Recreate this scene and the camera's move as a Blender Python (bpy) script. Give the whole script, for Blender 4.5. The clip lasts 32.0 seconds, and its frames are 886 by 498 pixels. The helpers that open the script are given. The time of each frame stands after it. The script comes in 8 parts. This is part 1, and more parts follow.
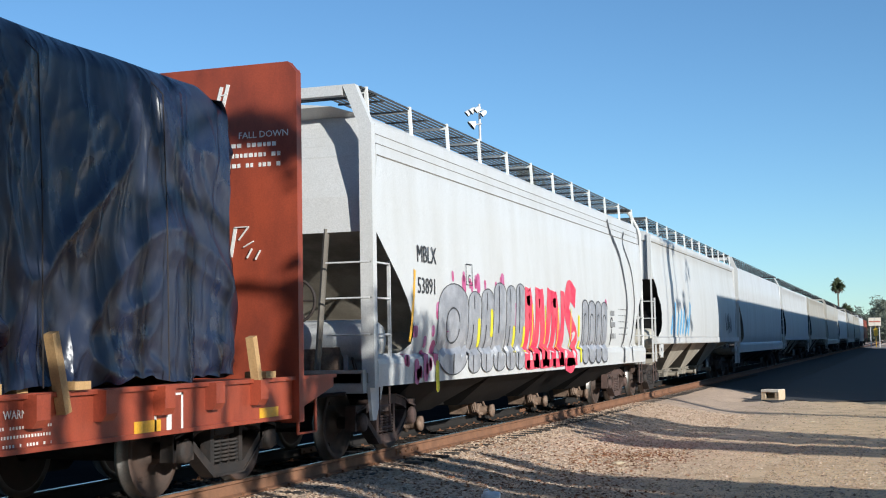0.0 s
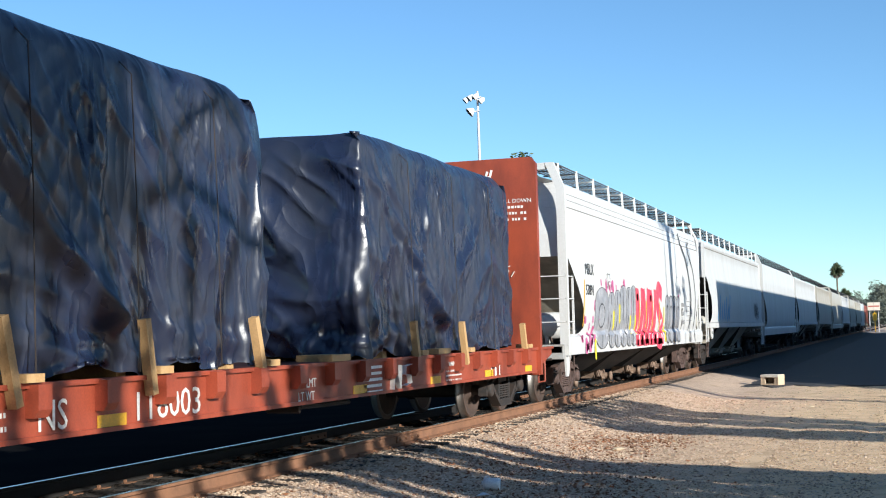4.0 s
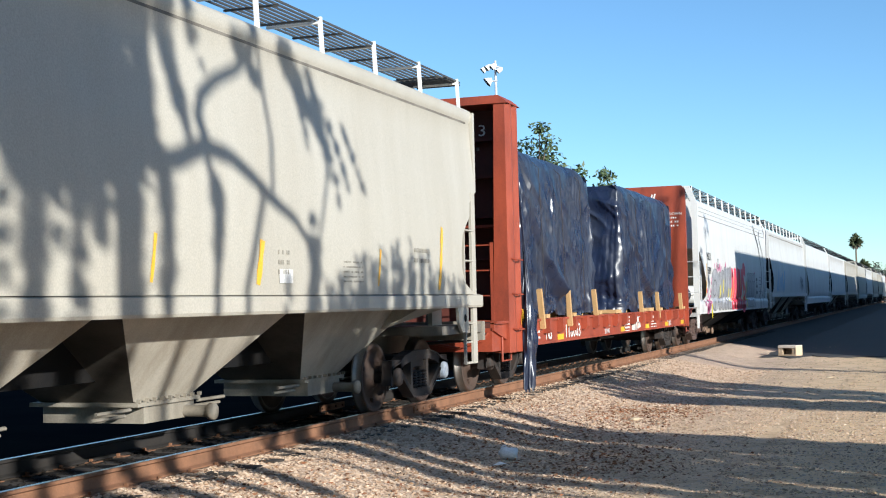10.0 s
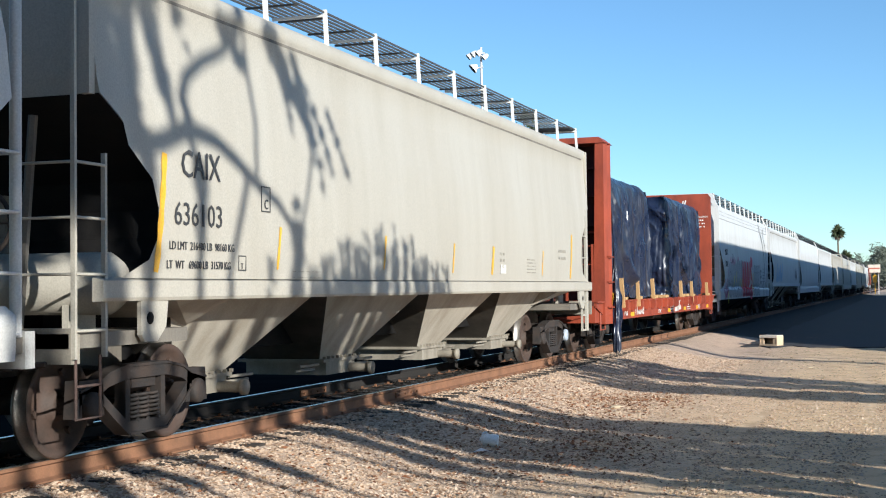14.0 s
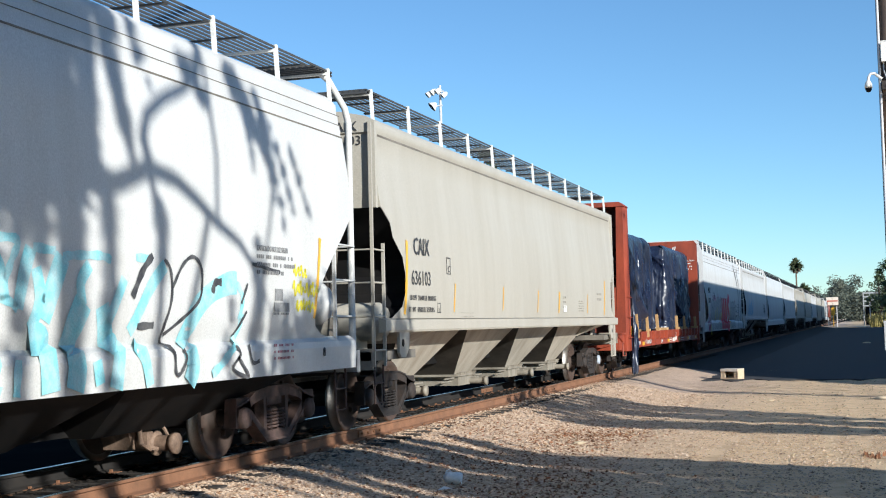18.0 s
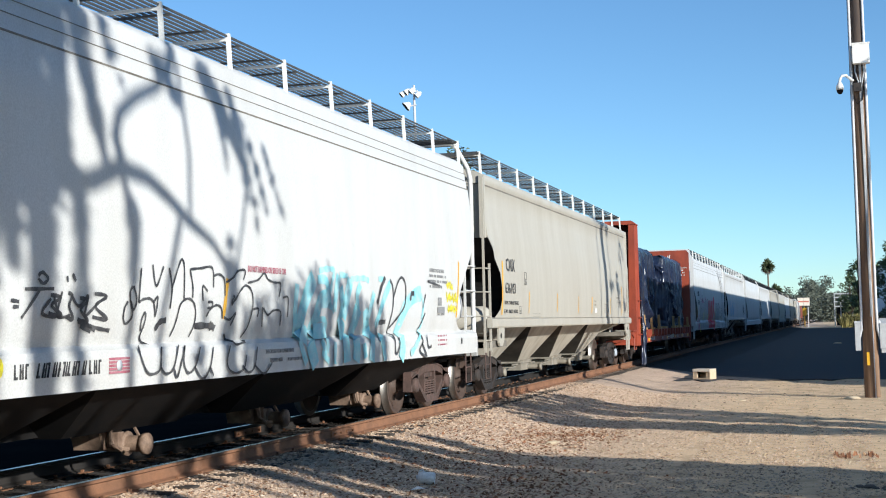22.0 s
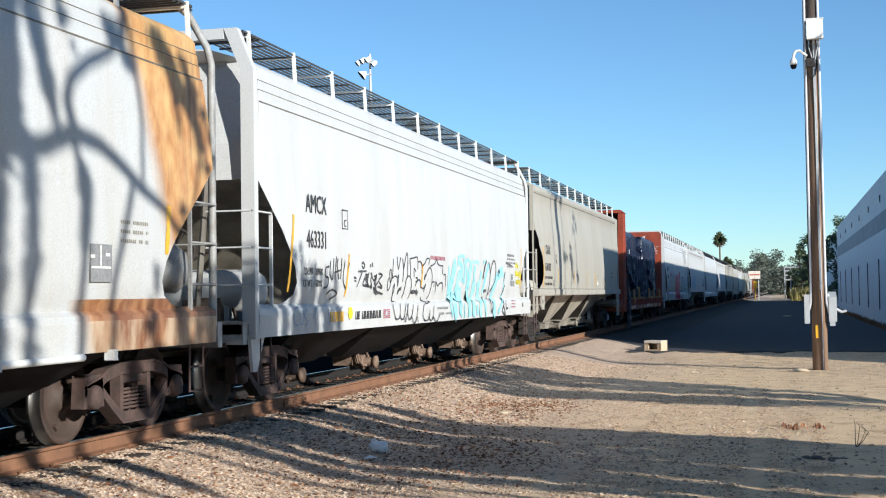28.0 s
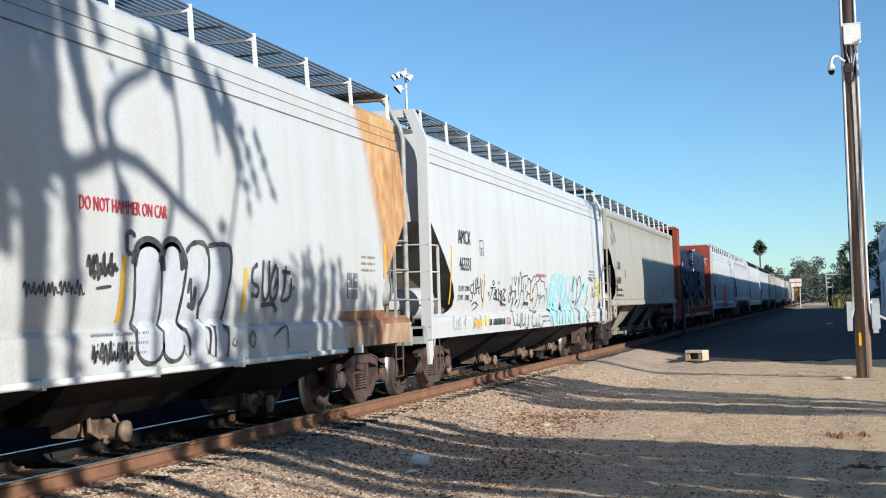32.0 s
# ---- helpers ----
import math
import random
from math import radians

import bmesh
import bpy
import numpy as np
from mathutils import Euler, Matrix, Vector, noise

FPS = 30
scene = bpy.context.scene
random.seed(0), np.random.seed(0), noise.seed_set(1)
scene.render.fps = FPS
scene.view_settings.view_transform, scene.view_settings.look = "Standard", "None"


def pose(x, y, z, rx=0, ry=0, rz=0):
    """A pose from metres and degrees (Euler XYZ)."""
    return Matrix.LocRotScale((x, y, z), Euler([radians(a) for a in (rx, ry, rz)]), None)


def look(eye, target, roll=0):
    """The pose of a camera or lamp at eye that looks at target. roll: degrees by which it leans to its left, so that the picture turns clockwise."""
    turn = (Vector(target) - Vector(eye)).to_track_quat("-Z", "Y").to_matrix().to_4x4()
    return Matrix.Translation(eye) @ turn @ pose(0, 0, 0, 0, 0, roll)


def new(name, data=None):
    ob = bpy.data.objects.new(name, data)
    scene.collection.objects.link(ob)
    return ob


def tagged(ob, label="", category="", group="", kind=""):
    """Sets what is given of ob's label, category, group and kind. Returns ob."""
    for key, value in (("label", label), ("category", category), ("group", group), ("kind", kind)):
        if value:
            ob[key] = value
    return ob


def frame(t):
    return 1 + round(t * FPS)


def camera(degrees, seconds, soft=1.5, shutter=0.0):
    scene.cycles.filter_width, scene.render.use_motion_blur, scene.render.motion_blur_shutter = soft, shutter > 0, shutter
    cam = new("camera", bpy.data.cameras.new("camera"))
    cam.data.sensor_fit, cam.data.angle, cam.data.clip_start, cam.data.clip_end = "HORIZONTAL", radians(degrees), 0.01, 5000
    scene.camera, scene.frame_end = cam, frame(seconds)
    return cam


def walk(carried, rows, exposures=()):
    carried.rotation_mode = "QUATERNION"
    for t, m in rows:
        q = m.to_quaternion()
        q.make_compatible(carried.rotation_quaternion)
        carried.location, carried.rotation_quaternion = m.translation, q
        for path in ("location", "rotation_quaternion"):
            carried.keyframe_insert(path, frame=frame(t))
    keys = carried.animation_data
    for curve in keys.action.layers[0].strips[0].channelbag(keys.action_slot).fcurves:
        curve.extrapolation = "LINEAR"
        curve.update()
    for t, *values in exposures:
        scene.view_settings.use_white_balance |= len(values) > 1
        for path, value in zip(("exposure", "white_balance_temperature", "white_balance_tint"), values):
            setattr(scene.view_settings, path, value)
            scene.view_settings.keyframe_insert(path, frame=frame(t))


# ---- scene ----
# Train yard lane beside a single track. The track's axis is x = 0, the rail tops lie at z = 0, y runs along the train.
cam = camera(37.0, 32.0, soft=1.1)
EYE = (7.70, 0.0, 1.42)
SWAY = [
    (0, 94.16, 1.04, 19.23),
    (0.5, 93.93, 0.90, 19.25),
    (1, 93.81, 0.91, 19.34),
    (1.5, 93.52, 1.01, 19.24),
    (2, 93.53, 1.01, 19.19),
    (2.5, 93.62, 0.98, 19.12),
    (3, 93.52, 1.01, 19.21),
    (3.5, 93.63, 1.34, 19.40),
    (5.5, 93.30, 1.10, 18.37),
    (6, 93.15, 0.98, 18.16),
    (6.5, 92.93, 0.93, 17.83),
    (7, 92.71, 0.81, 17.76),
    (7.5, 92.56, 0.75, 18.84),
    (8, 93.01, 0.92, 19.45),
    (8.5, 92.55, 0.93, 19.82),
    (9, 92.22, 1.03, 19.56),
    (9.5, 92.24, 1.05, 19.75),
    (10, 92.34, 1.29, 19.96),
    (10.5, 91.32, 0.96, 20.36),
    (11, 90.98, 0.76, 20.51),
    (11.5, 91.44, 0.89, 20.84),
    (12, 91.43, 0.74, 20.81),
    (12.5, 91.68, 0.58, 20.64),
    (13, 91.72, 0.71, 20.38),
    (13.5, 91.71, 0.71, 19.95),
    (15.5, 91.95, 0.50, 17.36),
    (16, 92.40, 0.60, 17.54),
    (16.5, 93.43, 0.94, 17.89),
    (17, 93.44, 1.24, 17.79),
    (17.5, 93.36, 1.56, 17.70),
    (18, 93.33, 1.37, 17.57),
    (18.5, 93.52, 1.21, 16.74),
    (19, 93.59, 1.15, 16.61),
    (19.5, 93.58, 1.16, 16.38),
    (20, 93.43, 1.03, 16.86),
    (20.5, 93.43, 1.14, 16.84),
    (21, 93.10, 1.15, 16.69),
    (21.5, 93.19, 1.04, 16.62),
    (22, 93.30, 1.29, 16.42),
    (22.5, 93.23, 1.51, 16.49),
    (23, 93.42, 1.13, 15.42),
    (23.5, 92.83, 0.75, 14.44),
    (24, 92.17, 0.45, 13.63),
    (24.5, 91.98, 0.62, 14.14),
    (25, 92.19, 0.77, 14.52),
    (25.5, 92.17, 0.93, 14.35),
    (27.5, 91.80, 0.79, 14.48),
    (28, 91.97, 0.80, 14.42),
    (28.5, 92.52, 1.23, 14.62),
    (29, 92.96, 1.10, 13.99),
    (29.5, 92.97, 1.35, 15.55),
    (30, 92.63, 1.44, 15.51),
    (30.5, 92.59, 1.63, 15.68),
    (31, 92.43, 1.45, 15.77),
    (31.5, 92.37, 1.43, 15.87),
    (32, 92.56, 1.64, 16.11),
]
walk(cam, [(t, pose(*EYE, rx, ry, rz)) for t, rx, ry, rz in SWAY], exposures=[(0, 0.30, 5900, 8), (1.2, 0.37, 5900, 8), (2, 0.50, 5900, 8), (3, 0.60, 5950, 8), (5, 0.68, 6000, 8), (7, 0.68, 6100, 8), (10, 0.66, 5950, 8), (14, 0.62, 5950, 8), (18, 0.51, 5900, 8), (28, 0.47, 5900, 8), (32, 0.35, 5900, 8)])

# ---- light ----
SUN_EL, SUN_AZ = radians(16.7), radians(35.0)   # azimuth from +x towards -y
TO_SUN = Vector((math.cos(SUN_EL) * math.cos(SUN_AZ), -math.cos(SUN_EL) * math.sin(SUN_AZ), math.sin(SUN_EL)))
world = bpy.data.worlds.new("sky")
scene.world = world
world.use_nodes = True
wn = world.node_tree
sky = wn.nodes.new("ShaderNodeTexSky")
sky.sky_type, sky.sun_disc = "NISHITA", False
sky.sun_elevation, sky.sun_rotation = SUN_EL, radians(90) + SUN_AZ
sky.altitude, sky.air_density, sky.dust_density, sky.ozone_density = 1500, 1.0, 0.25, 2.2
bg = wn.nodes["Background"]
bg.inputs["Strength"].default_value = 0.094
tint = wn.nodes.new("ShaderNodeMix")
tint.data_type, tint.blend_type = "RGBA", "MULTIPLY"
tint.inputs[0].default_value = 1.0
tint.inputs[7].default_value = (0.85, 1.03, 1.11, 1)
wn.links.new(sky.outputs[0], tint.inputs[6])
wn.links.new(tint.outputs[2], bg.inputs["Color"])
sun_data = bpy.data.lights.new("sun", "SUN")
sun_data.energy, sun_data.angle, sun_data.color = 5.0, radians(0.53), (1.0, 0.93, 0.81)
sun = new("sun", sun_data)
sun.matrix_world = look(TO_SUN * 60, (0, 0, 0))


# ---- materials ----
def material(name, color, rough=0.6, metal=0.0, second=None, scale=3.0, amount=0.35, grain=60.0, bump=0.15, streak=(1, 1, 1), spread=(0.4, 0.65), gloss=0.5, coat=0.0):
    """Base colour mottled by a large and a fine noise in the object's own metres."""
    m = bpy.data.materials.new(name)
    m.use_nodes = True
    nt = m.node_tree
    b = nt.nodes["Principled BSDF"]
    b.inputs["Metallic"].default_value = metal
    b.inputs["Specular IOR Level"].default_value = gloss
    b.inputs["Coat Weight"].default_value = coat
    tc = nt.nodes.new("ShaderNodeTexCoord")
    mp = nt.nodes.new("ShaderNodeMapping")
    mp.inputs["Scale"].default_value = streak
    nt.links.new(tc.outputs["Object"], mp.inputs["Vector"])
    n1 = nt.nodes.new("ShaderNodeTexNoise")
    n1.inputs["Scale"].default_value, n1.inputs["Detail"].default_value = scale, 7
    n1.inputs["Roughness"].default_value = 0.62
    n2 = nt.nodes.new("ShaderNodeTexNoise")
    n2.inputs["Scale"].default_value, n2.inputs["Detail"].default_value = grain, 4
    nt.links.new(mp.outputs[0], n1.inputs["Vector"])
    nt.links.new(tc.outputs["Object"], n2.inputs["Vector"])
    ramp = nt.nodes.new("ShaderNodeMapRange")
    ramp.inputs["From Min"].default_value, ramp.inputs["From Max"].default_value = spread
    ramp.inputs["To Max"].default_value = amount
    nt.links.new(n1.outputs["Fac"], ramp.inputs["Value"])
    mix = nt.nodes.new("ShaderNodeMix")
    mix.data_type = "RGBA"
    second = second or tuple(c * 0.55 for c in color)
    mix.inputs[6].default_value = (*color, 1)
    mix.inputs[7].default_value = (*second, 1)
    nt.links.new(ramp.outputs[0], mix.inputs[0])
    fine = nt.nodes.new("ShaderNodeMix")
    fine.data_type, fine.blend_type = "RGBA", "MULTIPLY"
    fine.inputs[0].default_value = 1.0
    g = nt.nodes.new("ShaderNodeMapRange")
    g.inputs["From Min"].default_value, g.inputs["From Max"].default_value = 0.3, 0.7
    g.inputs["To Min"].default_value, g.inputs["To Max"].default_value = 0.86, 1.08
    nt.links.new(n2.outputs["Fac"], g.inputs["Value"])
    nt.links.new(mix.outputs[2], fine.inputs[6])
    nt.links.new(g.outputs[0], fine.inputs[7])
    nt.links.new(fine.outputs[2], b.inputs["Base Color"])
    rr = nt.nodes.new("ShaderNodeMapRange")
    rr.inputs["To Min"].default_value, rr.inputs["To Max"].default_value = max(0.02, rough - 0.1), min(1, rough + 0.12)
    nt.links.new(n1.outputs["Fac"], rr.inputs["Value"])
    nt.links.new(rr.outputs[0], b.inputs["Roughness"])
    bp = nt.nodes.new("ShaderNodeBump")
    bp.inputs["Strength"].default_value, bp.inputs["Distance"].default_value = bump, 0.01
    nt.links.new(n2.outputs["Fac"], bp.inputs["Height"])
    nt.links.new(bp.outputs[0], b.inputs["Normal"])
    return m


WHITE = material("white_paint", (0.60, 0.60, 0.59), 0.42, second=(0.49, 0.475, 0.44), scale=1.2, amount=0.5, streak=(1, 1.2, 0.25), bump=0.04)
WHITE_OLD = material("old_white_paint", (0.54, 0.545, 0.54), 0.5, second=(0.48, 0.45, 0.40), scale=1.4, amount=0.55, streak=(1, 1.5, 0.2), bump=0.06)
CREAM = material("cream_paint", (0.44, 0.41, 0.35), 0.45, second=(0.375, 0.34, 0.28), scale=1.0, amount=0.55, streak=(1, 1.5, 0.2), bump=0.04)
UNDER_DARK = material("dark_underside_paint", (0.20, 0.18, 0.15), 0.7, second=(0.10, 0.085, 0.07), scale=1.5, amount=0.8, streak=(1, 1.5, 0.4), bump=0.1)
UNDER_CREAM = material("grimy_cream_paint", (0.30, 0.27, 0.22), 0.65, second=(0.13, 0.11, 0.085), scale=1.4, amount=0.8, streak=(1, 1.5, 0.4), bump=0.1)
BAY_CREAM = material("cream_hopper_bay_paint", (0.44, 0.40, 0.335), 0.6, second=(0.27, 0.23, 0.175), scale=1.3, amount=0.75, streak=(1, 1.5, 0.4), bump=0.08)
# slope paint that carries the shade between the bays in its colour
SLOPE_SHADE = material("shaded_slope_paint", (0.075, 0.065, 0.052), 0.75, second=(0.03, 0.026, 0.022), scale=1.5, amount=0.8, streak=(1, 1.5, 0.4), bump=0.1)
ROAD = material("dark_street_asphalt", (0.013, 0.013, 0.014), 0.75, second=(0.018, 0.018, 0.017), scale=0.8, amount=0.7, grain=40, bump=0.25, gloss=0.0)
GEAR = material("grey_gear_paint", (0.36, 0.36, 0.35), 0.55, second=(0.20, 0.17, 0.14), scale=4, amount=0.7)
FAINT_PRINT = material("worn_off_small_lettering", (0.30, 0.28, 0.24), 0.6, amount=0.6, second=(0.38, 0.35, 0.29), scale=20)
GREY_PRINT = material("faded_small_lettering", (0.27, 0.27, 0.27), 0.6, amount=0.5, scale=20)
BLACK = material("black_paint_and_shade", (0.011, 0.011, 0.012), 0.7, amount=0.4, second=(0.026, 0.023, 0.02), gloss=0.1)
STEEL_DARK = material("grimy_cast_steel", (0.022, 0.019, 0.018), 0.75, second=(0.055, 0.036, 0.027), scale=5, amount=0.7, bump=0.3)
STEEL_RUST = material("rusty_cast_steel", (0.10, 0.06, 0.05), 0.8, second=(0.04, 0.03, 0.025), scale=6, amount=0.7, bump=0.3)
OUTLET = material("rust_streaked_pale_steel", (0.25, 0.17, 0.12), 0.75, second=(0.07, 0.04, 0.027), scale=6, amount=0.8, bump=0.3)
WHEEL = material("worn_wheel_steel", (0.072, 0.044, 0.033), 0.7, 0.0, second=(0.04, 0.03, 0.024), scale=4, amount=0.6)
TREAD = material("polished_wheel_tread", (0.30, 0.28, 0.26), 0.45, 1.0)
GRATE = material("galvanised_grating", (0.10, 0.10, 0.10), 0.6, 0.5)
BRACKET = material("white_bracket_paint", (0.78, 0.78, 0.75), 0.5)
OXIDE = material("oxide_red_paint", (0.32, 0.060, 0.027), 0.5, second=(0.15, 0.03, 0.017), scale=2.2, amount=0.7, streak=(1, 1, 0.4), bump=0.12)
# darker copy of OXIDE with the shade put into its colour
OXIDE_DARK = material("shaded_oxide_paint", (0.10, 0.022, 0.014), 0.75, second=(0.06, 0.018, 0.013), scale=2.0, amount=0.6, bump=0.1)
TARP_NAVY, TARP_WORN = (0.012, 0.018, 0.042), (0.024, 0.029, 0.047)
LUMBER = material("sawn_lumber", (0.50, 0.31, 0.14), 0.75, second=(0.42, 0.25, 0.10), scale=3, amount=0.6, streak=(3, 3, 0.4))
DECAL_BLACK = material("black_lettering", (0.03, 0.03, 0.032), 0.5, amount=0.3, second=(0.12, 0.12, 0.12), scale=20)
DECAL_WHITE = material("white_lettering", (0.78, 0.76, 0.72), 0.5, amount=0.3, scale=20)
DECAL_YELLOW = material("yellow_reflector", (0.80, 0.43, 0.025), 0.4, amount=0.25, scale=12)
DECAL_RED = material("red_lettering", (0.55, 0.03, 0.05), 0.5, amount=0.3, scale=15)
SPRAY_BLACK = material("black_spray", (0.03, 0.03, 0.035), 0.55, amount=0.5, second=(0.18, 0.18, 0.18), scale=8)
SPRAY_CYAN = material("cyan_spray", (0.24, 0.60, 0.66), 0.5, amount=0.8, second=(0.50, 0.66, 0.68), scale=5)
MARKER = material("grey_blue_marker", (0.26, 0.33, 0.48), 0.55, amount=0.6, second=(0.45, 0.5, 0.58), scale=6)
FADED_RED = material("faded_maroon_print", (0.36, 0.10, 0.14), 0.6, amount=0.5, second=(0.5, 0.3, 0.32), scale=14)
SPRAY_BLUE = material("blue_spray", (0.08, 0.33, 0.62), 0.5, amount=0.7, second=(0.3, 0.55, 0.7), scale=5)
SPRAY_RED = material("crimson_spray", (0.72, 0.04, 0.09), 0.5, amount=0.4, second=(0.8, 0.2, 0.2), scale=4)
SPRAY_SILVER = material("silver_spray", (0.36, 0.36, 0.38), 0.4, 0.3, amount=0.6, second=(0.6, 0.6, 0.62), scale=4)
SPRAY_PALE = material("pale_grey_spray", (0.54, 0.55, 0.58), 0.5, amount=0.5, second=(0.45, 0.46, 0.50), scale=4)
SPRAY_YELLOW = material("lemon_spray", (0.80, 0.70, 0.03), 0.5, amount=0.4, scale=6)
SPRAY_VIOLET = material("magenta_spray", (0.46, 0.05, 0.17), 0.5, amount=0.6, second=(0.6, 0.3, 0.5), scale=6)
RAIL = material("rusty_rail_side", (0.24, 0.115, 0.06), 0.8, second=(0.15, 0.075, 0.042), scale=4, amount=0.7, bump=0.3)
RAIL_TOP = material("polished_rail_head", (0.50, 0.48, 0.46), 0.28, 1.0)
TIE = material("weathered_tie_timber", (0.05, 0.04, 0.032), 0.9, second=(0.025, 0.02, 0.017), scale=5, amount=0.7, streak=(0.4, 3, 3), bump=0.4)
POLE_WOOD = material("weathered_pole_timber", (0.22, 0.13, 0.075), 0.85, second=(0.12, 0.07, 0.045), scale=4, amount=0.8, streak=(6, 6, 0.25), bump=0.4)
POLE_TAR = material("creosote_pole_top", (0.05, 0.035, 0.03), 0.85, second=(0.10, 0.07, 0.05), scale=4, amount=0.7, streak=(6, 6, 0.3))
CONDUIT = material("grey_conduit", (0.60, 0.60, 0.62), 0.5, amount=0.3)
BOX_GREY = material("pale_grey_enclosure", (0.44, 0.45, 0.46), 0.5, amount=0.4)
WALL_WHITE = material("white_tilt_up_wall", (0.74, 0.77, 0.80), 0.75, second=(0.66, 0.69, 0.72), scale=0.25, amount=0.4, grain=4, bump=0.02)
WALL_GREY = material("grey_wall_band", (0.34, 0.36, 0.42), 0.75, scale=0.5, amount=0.4)
LEAF = material("dark_leaf", (0.055, 0.085, 0.035), 0.6, second=(0.10, 0.13, 0.05), scale=2, amount=0.7)
# far leaves, with the distance haze mixed into their colour
LEAF_HAZE = material("hazed_leaf", (0.085, 0.10, 0.075), 0.7, second=(0.12, 0.13, 0.10), scale=0.2, amount=0.7)
LEAF_PALM = material("palm_leaf", (0.06, 0.08, 0.04), 0.6, second=(0.10, 0.11, 0.05), scale=2, amount=0.6)
LEAF_DRY = material("dry_grass_leaf", (0.34, 0.28, 0.10), 0.8, second=(0.22, 0.22, 0.06), scale=3, amount=0.7)
BARK = material("grey_bark", (0.15, 0.11, 0.08), 0.9, second=(0.08, 0.06, 0.045), scale=5, amount=0.7, bump=0.4)
PLASTIC = material("translucent_white_plastic", (0.80, 0.80, 0.80), 0.35, amount=0.2)
PINE_PALE = material("paler_pine_board", (0.74, 0.66, 0.56), 0.75, second=(0.62, 0.52, 0.41), scale=4, amount=0.6, streak=(0.5, 4, 4))
PINE = material("pale_pine_board", (0.62, 0.47, 0.32), 0.75, second=(0.48, 0.34, 0.21), scale=4, amount=0.6, streak=(0.5, 4, 4))


def rusted_paint():
    """White paint whose front end has bled rust: the stain's edge wanders with noise along the car."""
    m = WHITE_OLD.copy()
    m.name = "white_paint_with_rust_bleed"
    nt = m.node_tree
    b = nt.nodes["Principled BSDF"]
    old = b.inputs["Base Color"].links[0].from_socket
    tc = nt.nodes.new("ShaderNodeTexCoord")
    sep = nt.nodes.new("ShaderNodeSeparateXYZ")
    nt.links.new(tc.outputs["Object"], sep.inputs[0])

    def noise_node(scale, stretch):
        mp = nt.nodes.new("ShaderNodeMapping")
        mp.inputs["Scale"].default_value = stretch
        nt.links.new(tc.outputs["Object"], mp.inputs["Vector"])
        n = nt.nodes.new("ShaderNodeTexNoise")
        n.inputs["Scale"].default_value, n.inputs["Detail"].default_value, n.inputs["Roughness"].default_value = scale, 8, 0.62
        nt.links.new(mp.outputs[0], n.inputs["Vector"])
        return n.outputs["Fac"]

    def math_node(op, a, c, d=None):
        n = nt.nodes.new("ShaderNodeMath")
        n.operation = op
        for i, val in enumerate((a, c, d)):
            if val is None:
                continue
            if isinstance(val, (int, float)):
                n.inputs[i].default_value = val
            else:
                nt.links.new(val, n.inputs[i])
        return n.outputs[0]

    edge, streak, fine = noise_node(0.8, (1, 0.6, 0.6)), noise_node(1.0, (1, 1.0, 0.8)), noise_node(3.2, (1, 1.2, 0.7))
    low = math_node("MULTIPLY", math_node("LESS_THAN", sep.outputs["Z"], 1.42), 1.0)
    along = math_node("ADD", sep.outputs["Y"], math_node("MULTIPLY_ADD", edge, 0.5, -0.25))
    along = math_node("ADD", along, math_node("MULTIPLY_ADD", streak, 0.2, -0.10))
    along = math_node("ADD", along, math_node("MULTIPLY", low, 2.0))
    along = math_node("ADD", along, math_node("MULTIPLY_ADD", sep.outputs["Z"], 0.39, -1.63))
    ramp = nt.nodes.new("ShaderNodeMapRange")
    ramp.inputs["From Min"].default_value, ramp.inputs["From Max"].default_value = 7.10, 7.40
    nt.links.new(along, ramp.inputs["Value"])
    tone = nt.nodes.new("ShaderNodeValToRGB")
    el = tone.color_ramp.elements
    el[0].position, el[0].color = 0.40, (0.62, 0.37, 0.13, 1)
    el[1].position, el[1].color = 0.70, (0.20, 0.075, 0.03, 1)
    el.new(0.53).color = (0.47, 0.225, 0.08, 1)
    deep = math_node("ADD", math_node("MULTIPLY", low, 0.05), math_node("MULTIPLY", math_node("SUBTRACT", sep.outputs["Z"], 2.6), -0.05))
    nt.links.new(math_node("ADD", deep, math_node("ADD", math_node("MULTIPLY", streak, 0.5), math_node("MULTIPLY", fine, 0.5))), tone.inputs[0])
    mx = nt.nodes.new("ShaderNodeMix")
    mx.data_type = "RGBA"
    nt.links.new(math_node("MULTIPLY", ramp.outputs[0], math_node("MULTIPLY_ADD", fine, 0.35, 0.78)), mx.inputs[0])
    nt.links.new(old, mx.inputs[6])
    drip = nt.nodes.new("ShaderNodeMapRange")
    drip.inputs["From Min"].default_value, drip.inputs["From Max"].default_value = 0.50, 0.66
    nt.links.new(noise_node(2.0, (1, 3.2, 0.35)), drip.inputs["Value"])
    dark_rust = nt.nodes.new("ShaderNodeMix")
    dark_rust.data_type = "RGBA"
    dark_rust.inputs[7].default_value = (0.16, 0.06, 0.025, 1)
    nt.links.new(math_node("MULTIPLY", drip.outputs[0], 0.5), dark_rust.inputs[0])
    nt.links.new(tone.outputs[0], dark_rust.inputs[6])
    bare = nt.nodes.new("ShaderNodeMapRange")      # old tan paint left on the skirt below its rusted lip
    bare.inputs["From Min"].default_value, bare.inputs["From Max"].default_value = 0.44, 0.58
    nt.links.new(noise_node(1.5, (1, 1.3, 0.5)), bare.inputs["Value"])
    tan = nt.nodes.new("ShaderNodeMix")
    tan.data_type = "RGBA"
    tan.inputs[7].default_value = (0.50, 0.37, 0.24, 1)
